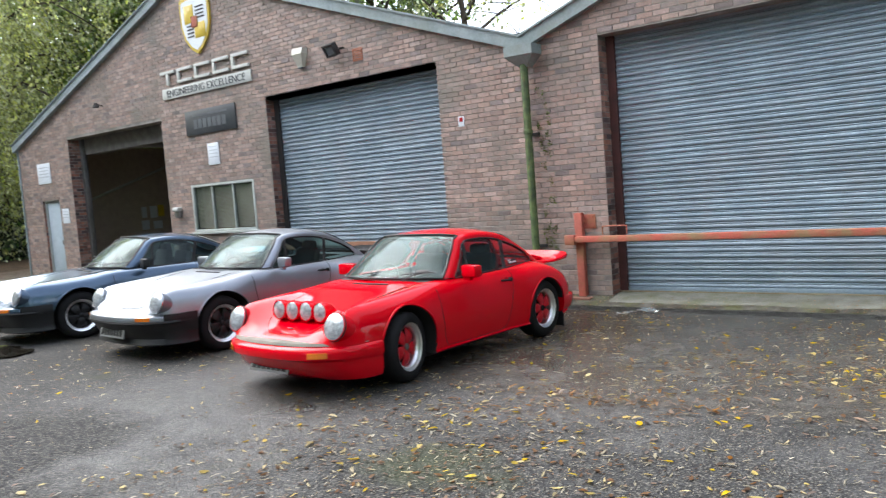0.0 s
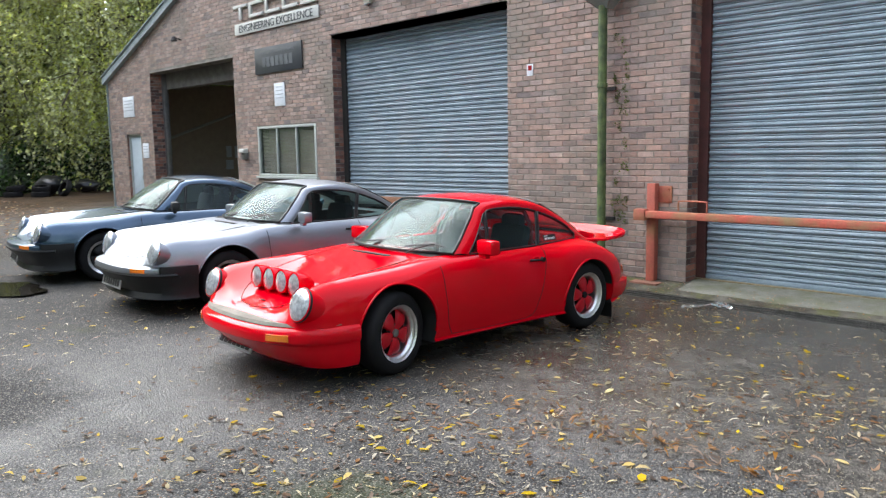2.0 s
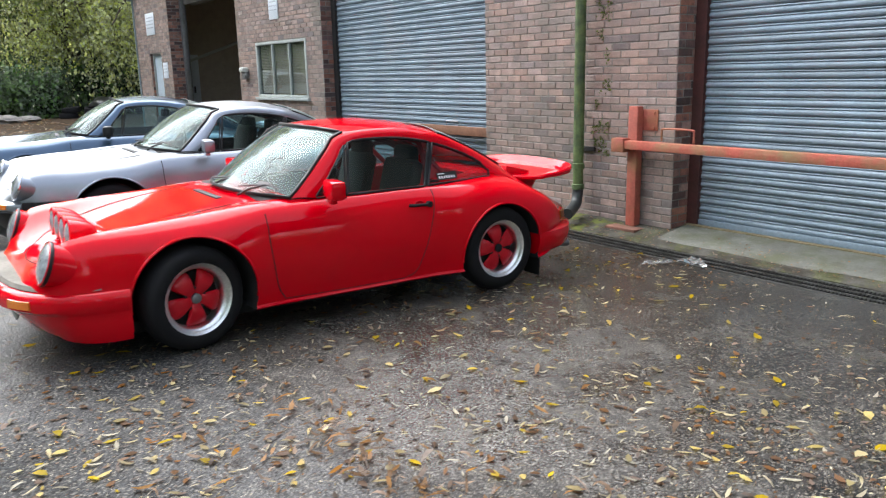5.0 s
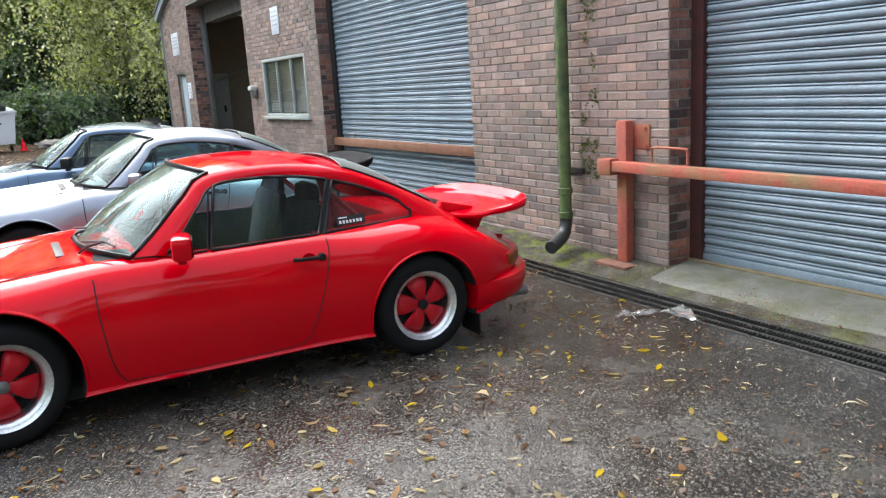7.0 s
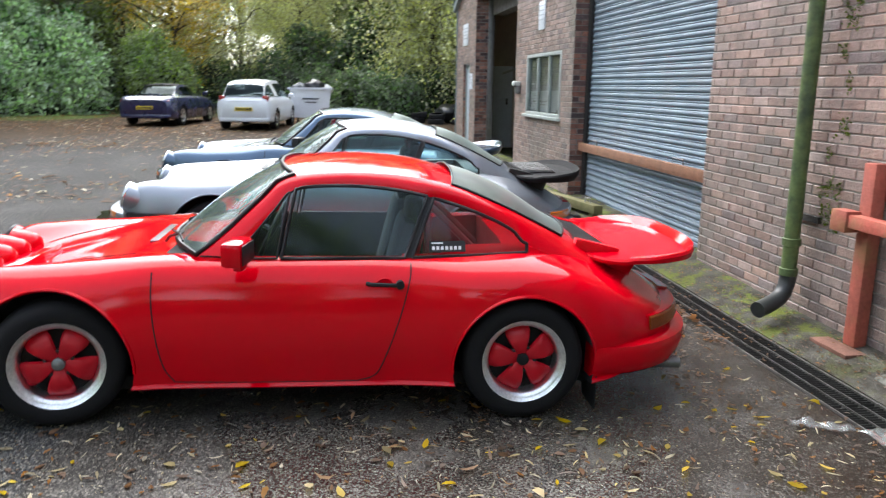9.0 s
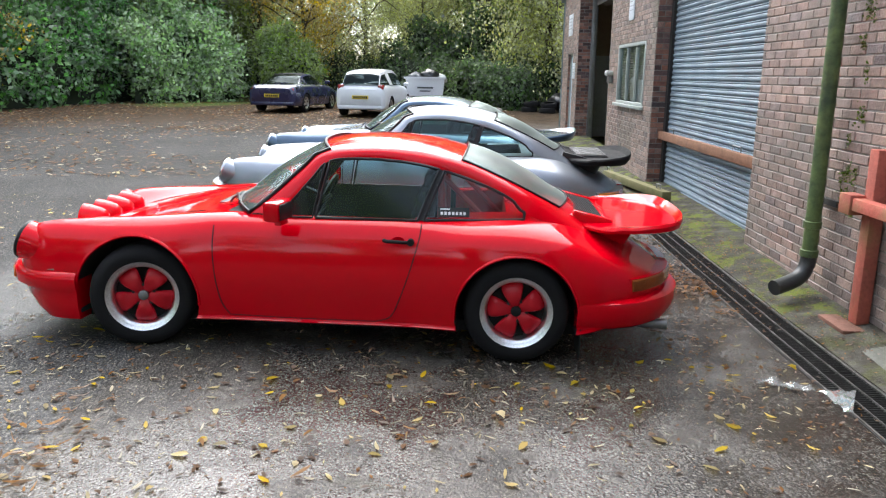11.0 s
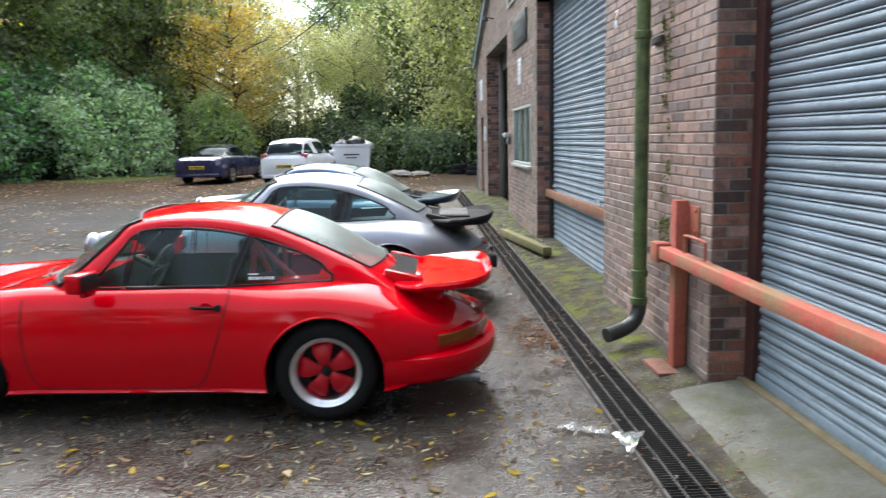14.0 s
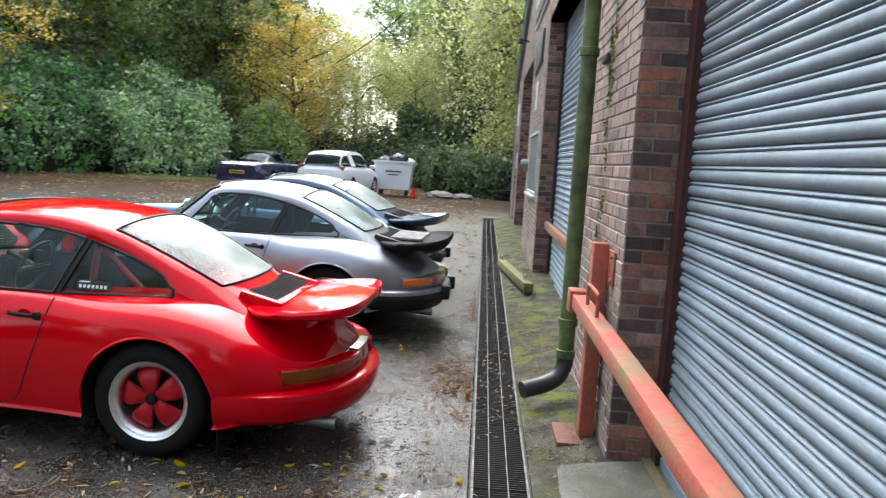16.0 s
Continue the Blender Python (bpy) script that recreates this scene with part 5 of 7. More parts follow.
    for t in np.linspace(0, 1, 8):
        row = []
        for i, v in enumerate(np.linspace(-1, 1, 19)):
            x0, y0, z0 = rear[-1][i]
            y1 = 1.62
            x1 = v * 0.40
            z1 = S.top_z(x1, y1) + 0.002
            row.append((x0 + (x1 - x0) * t, y0 + (y1 - y0) * t, z0 + (z1 - z0) * (t ** 0.9)))
        deck.append(row)
    part("engine_lid", sheet(deck), paint, car, smooth=60)

    # seams of door, bonnet and lids
    def flank(pts, n, r=0.0035):
        for s in (-1, 1):
            q = [(s * (S.side_x(y, z) + 0.0005), y, z) for y, z in spline(pts, n)]
            part("seam", tube(q, r, 5), WELL, body, smooth=None)

    flank([(-0.67, 0.80), (-0.665, 0.6), (-0.63, 0.36), (-0.58, 0.262)], 22)
    flank([(-0.58, 0.262), (-0.2, 0.255), (0.30, 0.255)], 16)
    flank([(0.30, 0.255), (0.39, 0.29), (0.45, 0.42), (0.515, 0.62), (0.555, 0.78), (0.56, 0.84)], 24)
    bonnet = []
    for x, y in [(-0.50, -0.80), (-0.50, -1.1), (-0.455, -1.45), (-0.38, -1.72), (-0.22, -1.86), (0, -1.90)]:
        bonnet.append((x, y))
    left = [(p[0], p[1], S.top_z(p[0], p[1]) + 0.001) for p in spline(bonnet, 40)]
    part("seam", tube(left, 0.0035, 5), WELL, body, smooth=None)
    part("seam", tube([(-x, y, z) for x, y, z in left], 0.0035, 5), WELL, body, smooth=None)
    # rolled lips of the wheel arches
    for yw, r, z in ((-1.136, 0.375, 0.315 + drop), (1.136, 0.365, 0.295 + drop)):
        for s in (-1, 1):
            lip = []
            for a in np.linspace(-5, 185, 40):
                y, zz = yw + (r + 0.002) * math.cos(radians(a)), z + (r + 0.002) * math.sin(radians(a))
                lip.append((s * (S.side_x(y, zz) - 0.003), y, zz))
            part("arch_lip", tube(lip, 0.010, 6), paint, body, smooth=60)
    # cowl vent and wipers
    part("cowl_vent", boxes(((-0.24, -0.80, S.top_z(0, -0.78) - 0.012), (0.24, -0.755, S.top_z(0, -0.78) + 0.007)), bevel=0.004), TRIM, car)
    for xp in (-0.18, 0.34):
        part("wiper", merge(tube([(xp, -0.69, 0.872), (xp + 0.08, -0.65, 0.915), (xp + 0.17, -0.585, 0.945)], 0.008, 6), tube([(xp - 0.04, -0.665, 0.925), (xp + 0.20, -0.575, 0.952), (xp + 0.30, -0.54, 0.935)], 0.006, 5)), TRIM, car)
    # headlamps
    for s in (-1, 1):
        m = look((s * 0.645, -1.862, 0.646), (s * 0.675, -2.7, 0.93))
        lamp = part("headlamp", revolve([(0.095, 0.22), (0.112, 0.10), (0.121, 0.0), (0.122, -0.022), (0.112, -0.030), (0.108, -0.018)], "z", 36), paint, car, at=m)
        part("rim", revolve([(0.1215, -0.006), (0.1245, -0.012), (0.1245, -0.020), (0.1215, -0.026)], "z", 36), TRIM if style["red"] else CHROME, lamp)
        part("lens", revolve([(0.0, -0.052), (0.06, -0.048), (0.10, -0.037), (0.1185, -0.024)], "z", 32), LENS, lamp)
    # bumpers
    fy, fb, fa = 1.50, 0.615, 0.805 + style["front"]
    if style["red"]:
        part("front_bumper", wrap_band([(-0.20, 0.500), (-0.05, 0.497), (-0.006, 0.488), (0.014, 0.468), (0.018, 0.435), (0.016, 0.392, 0.006), (0.006, 0.374, 0.035), (0.002, 0.364, 0.060), (0.002, 0.32, 0.085), (-0.002, 0.25, 0.14), (-0.020, 0.195, 0.20), (-0.15, 0.19, 0.20)], fy, fb, fa, -1), paint, car)
        part("bumper_strip", wrap_band([(-0.20, 0.528), (-0.024, 0.521, 0.030), (-0.008, 0.4995, 0.030), (-0.20, 0.4985)], fy, fb, fa, -1, 0.05, 0.95), SEALSTRIP, car, "pale sealing strip above the bumper")
    else:
        part("front_bumper", wrap_band([(-0.16, 0.525), (-0.03, 0.520), (0.012, 0.505), (0.024, 0.475), (0.020, 0.452)], fy, fb, fa, -1, 0.17, 0.83), style["bumper"], car)
        part("bumper_bellows", wrap_band([(-0.1, 0.526), (0.0, 0.520), (0.008, 0.46), (0.0, 0.40), (-0.1, 0.40)], fy, fb, fa, -1, 0.0, 0.168, 12), TRIM, car)
        part("bumper_bellows", wrap_band([(-0.1, 0.526), (0.0, 0.520), (0.008, 0.46), (0.0, 0.40), (-0.1, 0.40)], fy, fb, fa, -1, 0.832, 1.0, 12), TRIM, car)
        part("bumper_strip", wrap_band([(-0.1, 0.451), (0.024, 0.451), (0.03, 0.435), (0.022, 0.418), (-0.1, 0.418)], fy, fb, fa, -1, 0.08, 0.92), TRIM, car)
        part("valance", wrap_band([(-0.12, 0.417), (0.004, 0.417), (-0.004, 0.34, 0.05), (-0.02, 0.25, 0.09), (0.0, 0.19, 0.08), (-0.02, 0.175, 0.09), (-0.12, 0.20, 0.09)], fy, fb, fa, -1), TRIM, car)
    if style["red"]:
        part("rear_bumper", wrap_band([(-0.14, 0.442), (-0.01, 0.440), (0.016, 0.425), (0.022, 0.39), (0.018, 0.345), (0.000, 0.285), (-0.04, 0.255), (-0.14, 0.25)], 1.49, 0.70, 0.80, 1, power=2.2), paint, car)
    else:
        part("rear_bumper", wrap_band([(-0.14, 0.452), (-0.01, 0.450), (0.012, 0.435), (0.018, 0.405), (-0.1, 0.40)], 1.49, 0.68, 0.80 + style["rear"], 1, power=2.2), paint, car)
        part("bumper_strip", wrap_band([(-0.1, 0.399), (0.024, 0.399), (0.028, 0.37), (0.018, 0.34), (-0.04, 0.25), (-0.14, 0.24)], 1.49, 0.68, 0.798 + style["rear"], 1, power=2.2), TRIM, car)
        for s in (-1, 1):
            part("overrider", boxes(((s * 0.30 - 0.04, 2.10, 0.32), (s * 0.30 + 0.04, 2.22, 0.46)), bevel=0.025), TRIM, car)
    # indicators, number plate
    for s in (-1, 1):
        for i, (nm, mt, z0, z1) in enumerate((("indicator", AMBER, 0.402, 0.458) if style["red"] else ("indicator", AMBER, 0.455, 0.505),)):
            t = 0.285 if s > 0 else 0.715
            part(nm, wrap_band([(0.0, z1), (0.022, z1 - 0.006), (0.025, z0 + 0.006), (0.0, z0)], fy, fb, fa, -1, t - 0.042, t + 0.042, 8), mt, car)
    pz = 0.285 if style["red"] else 0.315
    px_ = -0.10 if style["red"] else 0.0
    np_ = part("number_plate", boxes(((-0.26, -0.006, -0.055), (0.26, 0.006, 0.055)), bevel=0.003), PLATEW, car, at=pose(px_, -(fy + fb) + (0.135 if style["red"] else 0.045), pz, -28 if style["red"] else -14, 0, 0))
    for k in range(7):
        part("print", boxes(((-0.225 + k * 0.066, -0.009, -0.035), (-0.175 + k * 0.066, -0.0055, 0.035))), INK, np_, smooth=None)
    # tail lamps wrapped round the corners
    for s in (-1, 1):
        rng_t = ((0.165, 0.32), (0.32, 0.44)) if s > 0 else ((0.68, 0.835), (0.56, 0.68))
        for (t0, t1), mt, nm in zip(rng_t, (style["lens"], TAILRED), ("tail_lamp", "tail_lamp")):
            part(nm, wrap_band([(-0.08, 0.552), (0.002, 0.550), (0.012, 0.543), (0.019, 0.492), (0.015, 0.480), (-0.08, 0.478)], 1.45, 0.69, 0.775 + style["rear"] * 0.6, 1, t0, t1, 14, 2.2), mt, car)
        part("lamp_housing", wrap_band([(-0.09, 0.561), (-0.010, 0.559), (0.002, 0.554), (0.008, 0.474), (-0.09, 0.470)], 1.45, 0.69, 0.773 + style["rear"] * 0.6, 1, 0.155 if s > 0 else 0.555, 0.445 if s > 0 else 0.845, 20, 2.2), paint, car)
    part("reflector", wrap_band([(-0.06, 0.575), (-0.006, 0.57), (0.006, 0.485), (-0.06, 0.47)], 1.45, 0.685, 0.775, 1, 0.44, 0.56, 8, 2.2), TAILRED, car)
    # mirrors
    for s in (-1, 1):
        mr = part("door_mirror", boxes(((-0.100, -0.050, 0.0), (0.100, 0.050, 0.118)), bevel=0.022), style["mirror"], car, at=pose(s * 0.845, -0.255, 0.866, 0, 0, -s * 10))
        part("mirror_glass", boxes(((-0.085, 0.0502, 0.012), (0.085, 0.055, 0.105)), bevel=0.002), TRIM, mr)
        part("stalk", boxes(((-0.10 if s > 0 else 0.0, -0.025, -0.035), (0.0 if s > 0 else 0.10, 0.02, 0.012)), bevel=0.008), style["mirror"], mr)
        # door handle
        x = S.side_x(0.43, 0.75)
        part("door_handle", merge(tube([(s * (x + 0.004), 0.345, 0.752), (s * (x + 0.024), 0.365, 0.752), (s * (x + 0.024), 0.475, 0.748), (s * (x + 0.012), 0.500, 0.748)], 0.011, 8), tube([(s * (x - 0.01), 0.505, 0.748), (s * (x + 0.026), 0.505, 0.748)], 0.021, 14)), MATTBLACK, car)
        part("handle_cup", revolve([(0.0, 0.0), (0.035, 0.001), (0.042, 0.004), (0.046, 0.0)], "x", 24), paint, car, at=pose(s * (x - 0.001), 0.43, 0.736, 0, 0, 0 if s > 0 else 180))
    # wheels
    for yw, hw, inset in ((-1.136, style["tyre"][0], 0.0), (1.136, style["tyre"][1], 0.0)):
        tyre, rim, disc, blades, cap = wheel_meshes(None, hw)
        for s in (-1, 1):
            out = (0.778 + style["front"] * 0.8 if yw < 0 else 0.795 + style["rear"] * 0.9) - hw
            w = part("wheel", rim, POLISH, car, "polished alloy rim", smooth=40, at=pose(s * out, yw, 0.314 + drop, (37 if yw < 0 else 11) * s, 0, (0 if s > 0 else 180) + (style["steer"] if yw < 0 else 0)))
            part("tyre", tyre, RUBBER, w, "worn black tyre", smooth=40)
            # plain near-black disc behind the gaps between the spokes
            part("brake", disc, WELL, w)
            for bl in blades:
                part("spoke", bl, style["petal"], w, smooth=50)
            part("hub_cap", cap, style["hub"] if yw < 0 else MATTBLACK, w)
            for k in range(5):
                a = math.pi / 2 + math.pi / 5 + k * 2 * math.pi / 5
                part("wheel_nut", revolve([(0.0, hw - 0.048), (0.009, hw - 0.05), (0.010, hw - 0.08)], "x", 8), DARKSTEEL, w, at=pose(0, 0.064 * math.cos(a), 0.064 * math.sin(a)))
    # underside, exhaust; unseen exchangers and sump added low to darken the ground beneath
    part("floor_pan", boxes(((-0.62, -1.7, 0.170), (0.62, 1.62, 0.24)), bevel=0.01), WELL, car)
    for s in (-1, 1):
        part("heat_exchanger", tube(spline([(s * 0.40, -0.6, 0.155), (s * 0.42, 0.3, 0.150), (s * 0.36, 1.0, 0.150), (s * 0.34, 1.6, 0.165)], 12), 0.05, 10), WELL, car)
    part("sump", boxes(((-0.22, 0.75, 0.125), (0.22, 1.50, 0.172)), bevel=0.02), WELL, car)
    ex = part("exhaust", tube([(0.50, 1.75, 0.24), (0.50, 2.0, 0.23), (0.50, 2.08, 0.225)], 0.033, 16), GREYM, car)
    part("bore", revolve([(0.0, 0.001), (0.029, 0.0015)], "y", 16), WELL, ex, at=pose(0.50, 2.08, 0.225))
    # cabin: seats, dash, wheel
    for s in (-1, 1):
        bm = bmesh.new()
        box(bm, (s * 0.33 - 0.22, -0.05, 0.36), (s * 0.33 + 0.22, 0.42, 0.50), 0.05)
        box(bm, (s * 0.33 - 0.21, -0.06, 0.0), (s * 0.33 + 0.21, 0.06, 0.60), 0.05, pose(0, 0.44, 0.44, -14, 0, 0))
        part("seat", bm, CABIN, car)
        part("headrest", boxes(((s * 0.33 - 0.12, 0.55, 0.97), (s * 0.33 + 0.12, 0.65, 1.12)), bevel=0.04), CABIN, car)
    part("dashboard", boxes(((-0.6, -0.66, 0.74), (0.6, -0.42, 0.865)), bevel=0.04), CABIN, car)
    v, f = revolve([(0.185 + 0.014 * math.cos(a), 0.014 * math.sin(a)) for a in np.linspace(0, 2 * math.pi, 9)[:-1]], "y", 28, closed=True)
    part("steering_wheel", merge((v, f), tube([(-0.18, 0, 0), (0.18, 0, 0)], 0.012), tube([(0, 0, 0), (0, -0.2, 0)], 0.025)), TRIM, car, at=pose(-0.33, -0.22, 0.80, -25, 0, 0))
    # spoiler
    if style["red"]:
        sp = part("spoiler", tail_tray(0.61, 0.345, 1.835, 0.846, 0.048, 0.050, 0.012), paint, car, "red tray spoiler with an upturned lip")
    else:
        sp = part("spoiler", tail_tray(0.60, 0.345, 1.835, 0.865, 0.055, 0.10, 0.02), MATTBLACK if style["blacktail"] else paint, car, "spoiler tray with a raised rubber lip")
        if style["blacktail"]:
            gr = part("spoiler_grille", boxes(((-0.36, 1.60, 0.862), (0.36, 1.93, 0.869)), bevel=0.002), MATTBLACK, sp)
            for k in range(18):
                part("slat", boxes(((-0.345 + k * 0.039, 1.615, 0.869), (-0.329 + k * 0.039, 1.915, 0.886))), GREYM, sp, smooth=None)
    ped = []
    for t, (ax, ay, z) in enumerate(((0.44, 0.21, 0.80), (0.41, 0.20, 0.72), (0.40, 0.19, 0.60))):
        ped.append([(ax * math.copysign(abs(math.cos(a)) ** 0.6, math.cos(a)), 1.70 - 0.03 * t + ay * math.copysign(abs(math.sin(a)) ** 0.6, math.sin(a)), z) for a in np.linspace(0, 2 * math.pi, 33)])
    part("spoiler_base", sheet(ped), paint if style["red"] else TRIM, car, smooth=50)
    gm = part("engine_grille", boxes(((-0.36, 0.0, -0.012), (0.36, 0.19, 0.0))), MATTBLACK, car, at=pose(0, 1.485, 0.893, -13, 0, 0), smooth=None)
    for k in range(12):
        part("slat", boxes(((-0.35, 0.008 + k * 0.0155, 0.0), (0.35, 0.013 + k * 0.0155, 0.009))), MATTBLACK, gm, smooth=None)
    part("grille_surround", boxes(((-0.42, -0.01, -0.06), (-0.36, 0.24, 0.016)), ((0.36, -0.01, -0.06), (0.42, 0.24, 0.016)), ((-0.36, 0.19, -0.06), (0.36, 0.24, 0.010)), bevel=0.008), paint if style["red"] else TRIM, gm)
    return car, S


GZ = ground_z


def stand(x, y, turn, drop):
    tilt = math.degrees(math.atan2(GZ(x, y + 1.136) - GZ(x, y - 1.136), 2.272))
    lean = math.degrees(math.atan2(rise(x - 0.7) - rise(x + 0.7), 1.4))
    return pose(x, y, (GZ(x, y + 1.136) + GZ(x, y - 1.136)) / 2 - drop, tilt, lean, turn)


red, S = coupe("sports_coupe", stand(-5.08, 6.279, -2.0, 0.035), RED, "glossy red bodyshell", "bright red sports coupe with four bonnet lamps", dict(steer=12, drop=0.035, front=0.0, rear=0.0, red=True, petal=PETAL, hub=GREYM, tyre=(0.105, 0.115), lens=DKAMBER, mirror=RED))
# red car's own fittings: lamp pod, mud flaps, roll cage, screen banner
pod = part("lamp_pod", boxes(((-0.37, -1.58, 0.63), (0.37, -1.46, 0.72)), bevel=0.03), RED, red, "red pod of four driving lamps")
for i in range(4):
    x = -0.270 + 0.18 * i
    shell_v = [(0.0, 0.165), (0.045, 0.155), (0.072, 0.120), (0.087, 0.05), (0.090, 0.0), (0.080, -0.004), (0.078, 0.01)]
    lp = part("driving_lamp", revolve([(r, -h) for r, h in shell_v], "z", 28), RED, pod, at=look((x, -1.70, 0.726), (x, -3.0, 0.85)) @ pose(0, 0, 0, 180, 0, 0))
    part("driving_lens", revolve([(0.0, -0.014), (0.05, -0.008), (0.080, 0.006)], "z", 28), LENS, pod, at=look((x, -1.702, 0.726), (x, -3.0, 0.85)))
for s in (-1, 1):
    part("mud_flap", boxes(((s * 0.68 - 0.11, 1.512, 0.085), (s * 0.68 + 0.11, 1.520, 0.38)), bevel=0.002), RUBBER, red)
cage = mat("red_cage_tube", (0.50, 0.05, 0.06), (0.40, 0.03, 0.04), 0.35)
part("roll_cage", merge(tube(spline([(-0.52, 0.66, 0.36), (-0.51, 0.66, 0.7), (-0.49, 0.66, 0.95), (-0.42, 0.66, 1.12), (-0.3, 0.66, 1.15), (0.3, 0.66, 1.15), (0.42, 0.66, 1.12), (0.49, 0.66, 0.95), (0.51, 0.66, 0.7), (0.52, 0.66, 0.36)], 40), 0.02), tube([(0.42, 0.66, 1.10), (0.40, 1.05, 0.72)], 0.018), tube([(-0.42, 0.66, 1.10), (-0.40, 1.05, 0.72)], 0.018), tube([(0.42, 0.66, 1.08), (-0.48, 0.66, 0.5)], 0.018)), cage, red, "red tubular roll cage")
stk = part("window_sticker", boxes(((0, 0, 0), (0.004, 0.185, 0.055))), INK, red, at=pose(0.655, 0.655, 0.885, 0, -20, 5), smooth=None)
for k in range(7):
    part("print", boxes(((0.0041, 0.014 + k * 0.0225, 0.010), (0.006, 0.028 + k * 0.0225, 0.028))), WHITEINK, stk, smooth=None)
part("print", boxes(((0.0041, 0.012, 0.041), (0.006, 0.07, 0.048))), WHITEINK, stk, smooth=None)
part("bonnet_badge", boxes(((-0.03, -0.02, 0), (0.03, 0.02, 0.006)), bevel=0.002), GREYM, red, at=pose(0, -1.80, S.top_z(0, -1.8), -20, 0, 0))
part("windscreen_badge", boxes(((-0.06, -0.003, 0), (0.06, 0.0, 0.05))), INK, red, at=pose(0.5, -0.60, 0.93, -50, 0, 12), smooth=None)

sil, _ = coupe("sports_coupe", stand(-8.105, 6.612, -2.4, 0.0), SILVER, "silver metallic bodyshell", "silver sports coupe with flared arches and black spoiler", dict(steer=0, drop=0.0, front=0.022, rear=0.055, red=False, petal=TRIM, hub=TRIM, tyre=(0.105, 0.125), lens=AMBER, mirror=SILVER, bumper=SILVER, blacktail=True))
blu, _ = coupe("sports_coupe", stand(-10.69, 6.45, -8.7, 0.0), BLUEMET, "slate blue metallic bodyshell", "slate blue sports coupe with tray spoiler", dict(steer=0, drop=0.0, front=0.010, rear=0.03, red=False, petal=TRIM, hub=TRIM, tyre=(0.105, 0.12), lens=AMBER, mirror=TRIM, bumper=BLUEMET, blacktail=False))


# ---- parked cars at the far side of the yard ----
def saloon(name, at, paint, label, spec):
    """A modern car, rear at +y: lower body, glasshouse, lamps, plate and wheels from a short spec."""
    car = thing(name, label, "car", at)
    L, W, zb = spec["length"] / 2, spec["width"] / 2, 0.2
    ys = np.linspace(-L, L, 60)
    vs = []
    for y in ys:
        e = max(0.0, 1 - abs(y / L) ** 7) ** 0.33
        w = W * (0.80 + 0.20 * e)
        zt = float(curve_at(spec["deck"], y))
        lift = 0.12 * (1 - e)
        half = spline([(0, zt), (w * 0.6, zt - 0.005), (w * 0.87, zt - 0.035), (w * 0.97, zt - 0.16), (w, 0.55), (w * 0.985, 0.38), (w * 0.95, zb + 0.03 + lift), (w * 0.8, zb + lift), (0, zb + lift)], 24)
        ring = [(p[0], y, p[1]) for p in half] + [(-p[0], y, p[1]) for p in half[-2:0:-1]]
        k = len(ring)
        vs += ring
    fs = [(i * k + j, (i + 1) * k + j, (i + 1) * k + (j + 1) % k, i * k + (j + 1) % k) for i in range(len(ys) - 1) for j in range(k)]
    fs += [tuple(range(k)), tuple((len(ys) - 1) * k + j for j in range(k))[::-1]]
    cut = []
    for yw in spec["axles"]:
        for s in (-1, 1):
            bm = bmesh.new()
            bmesh.ops.create_cone(bm, segments=32, radius1=0.345, radius2=0.345, depth=0.6, cap_ends=True, matrix=pose(s * W, yw, 0.31, 0, 90, 0))
            cut.append((bm, 1))
    part("body", carve("body", (vs, fs), cut, [paint, WELL]), paint, car)
    # glasshouse: painted roof over glass sides
    bands = spec["cabin"]
    rows = []
    for y, zr, wr, z0, w0 in bands:
        rows.append([np.array(p) for p in ((w0, y, z0), (wr, y, zr), (wr * 0.6, y, zr + 0.035), (0, y, zr + 0.045), (-wr * 0.6, y, zr + 0.035), (-wr, y, zr), (-w0, y, z0))])
    fine = []
    for j in range(7):
        fine.append(spline([r[j] for r in rows], 40))
    grid = [[fine[j][i] for j in range(7)] for i in range(40)]
    i0, i1 = spec["roof_span"]
    part("roof", sheet([[tuple(p) for p in g[1:6]] for g in grid[i0:i1]]), spec.get("roof", paint), car, smooth=60)
    part("windscreen", sheet([[tuple(p) for p in g[1:6]] for g in grid[:i0 + 1]]), DARKGLASS, car, smooth=60)
    part("rear_window", sheet([[tuple(p) for p in g[1:6]] for g in grid[i1 - 1:]]), DARKGLASS, car, smooth=60)
    for s, a, b in ((1, 0, 1), (-1, 6, 5)):
        rows2 = [[tuple(g[a] + (g[b] - g[a]) * t) for t in (0, 0.5, 1)] for g in grid]
        part("side_window", sheet(rows2 if s > 0 else [r[::-1] for r in rows2]), DARKGLASS, car, smooth=60)
        part("pillar", sheet([[tuple(g[b] + (g[a] - g[b]) * t + np.array((s * 0.006, 0, 0))) for t in (-0.02, 0.1, 0.18)] for g in grid][::1]), paint, car, smooth=60)
        for q in spec["posts"]:
            g, g2 = grid[q], grid[q + 3]
            part("pillar", sheet([[tuple(e[a] + (e[b] - e[a]) * t + np.array((s * 0.006, 0, 0))) for t in (0, 0.5, 1)] for e in (g, g2)]), paint, car, smooth=60)
    for s in (-1, 1):
        x0, x1, z0, z1 = spec["lamp"]
        yb = L
        part("tail_lamp", boxes(((s * x0 if s > 0 else -x1, yb - 0.30, z0), (x1 if s > 0 else -x0, yb + 0.012 - 0.06, z1)), bevel=0.03), TAILRED, car)
        part("door_mirror", boxes(((s * (W + 0.09) - 0.09, -0.52, 0.93), (s * (W + 0.09) + 0.09, -0.42, 1.05)), bevel=0.03), paint, car)
    bz = spec["plate_z"]
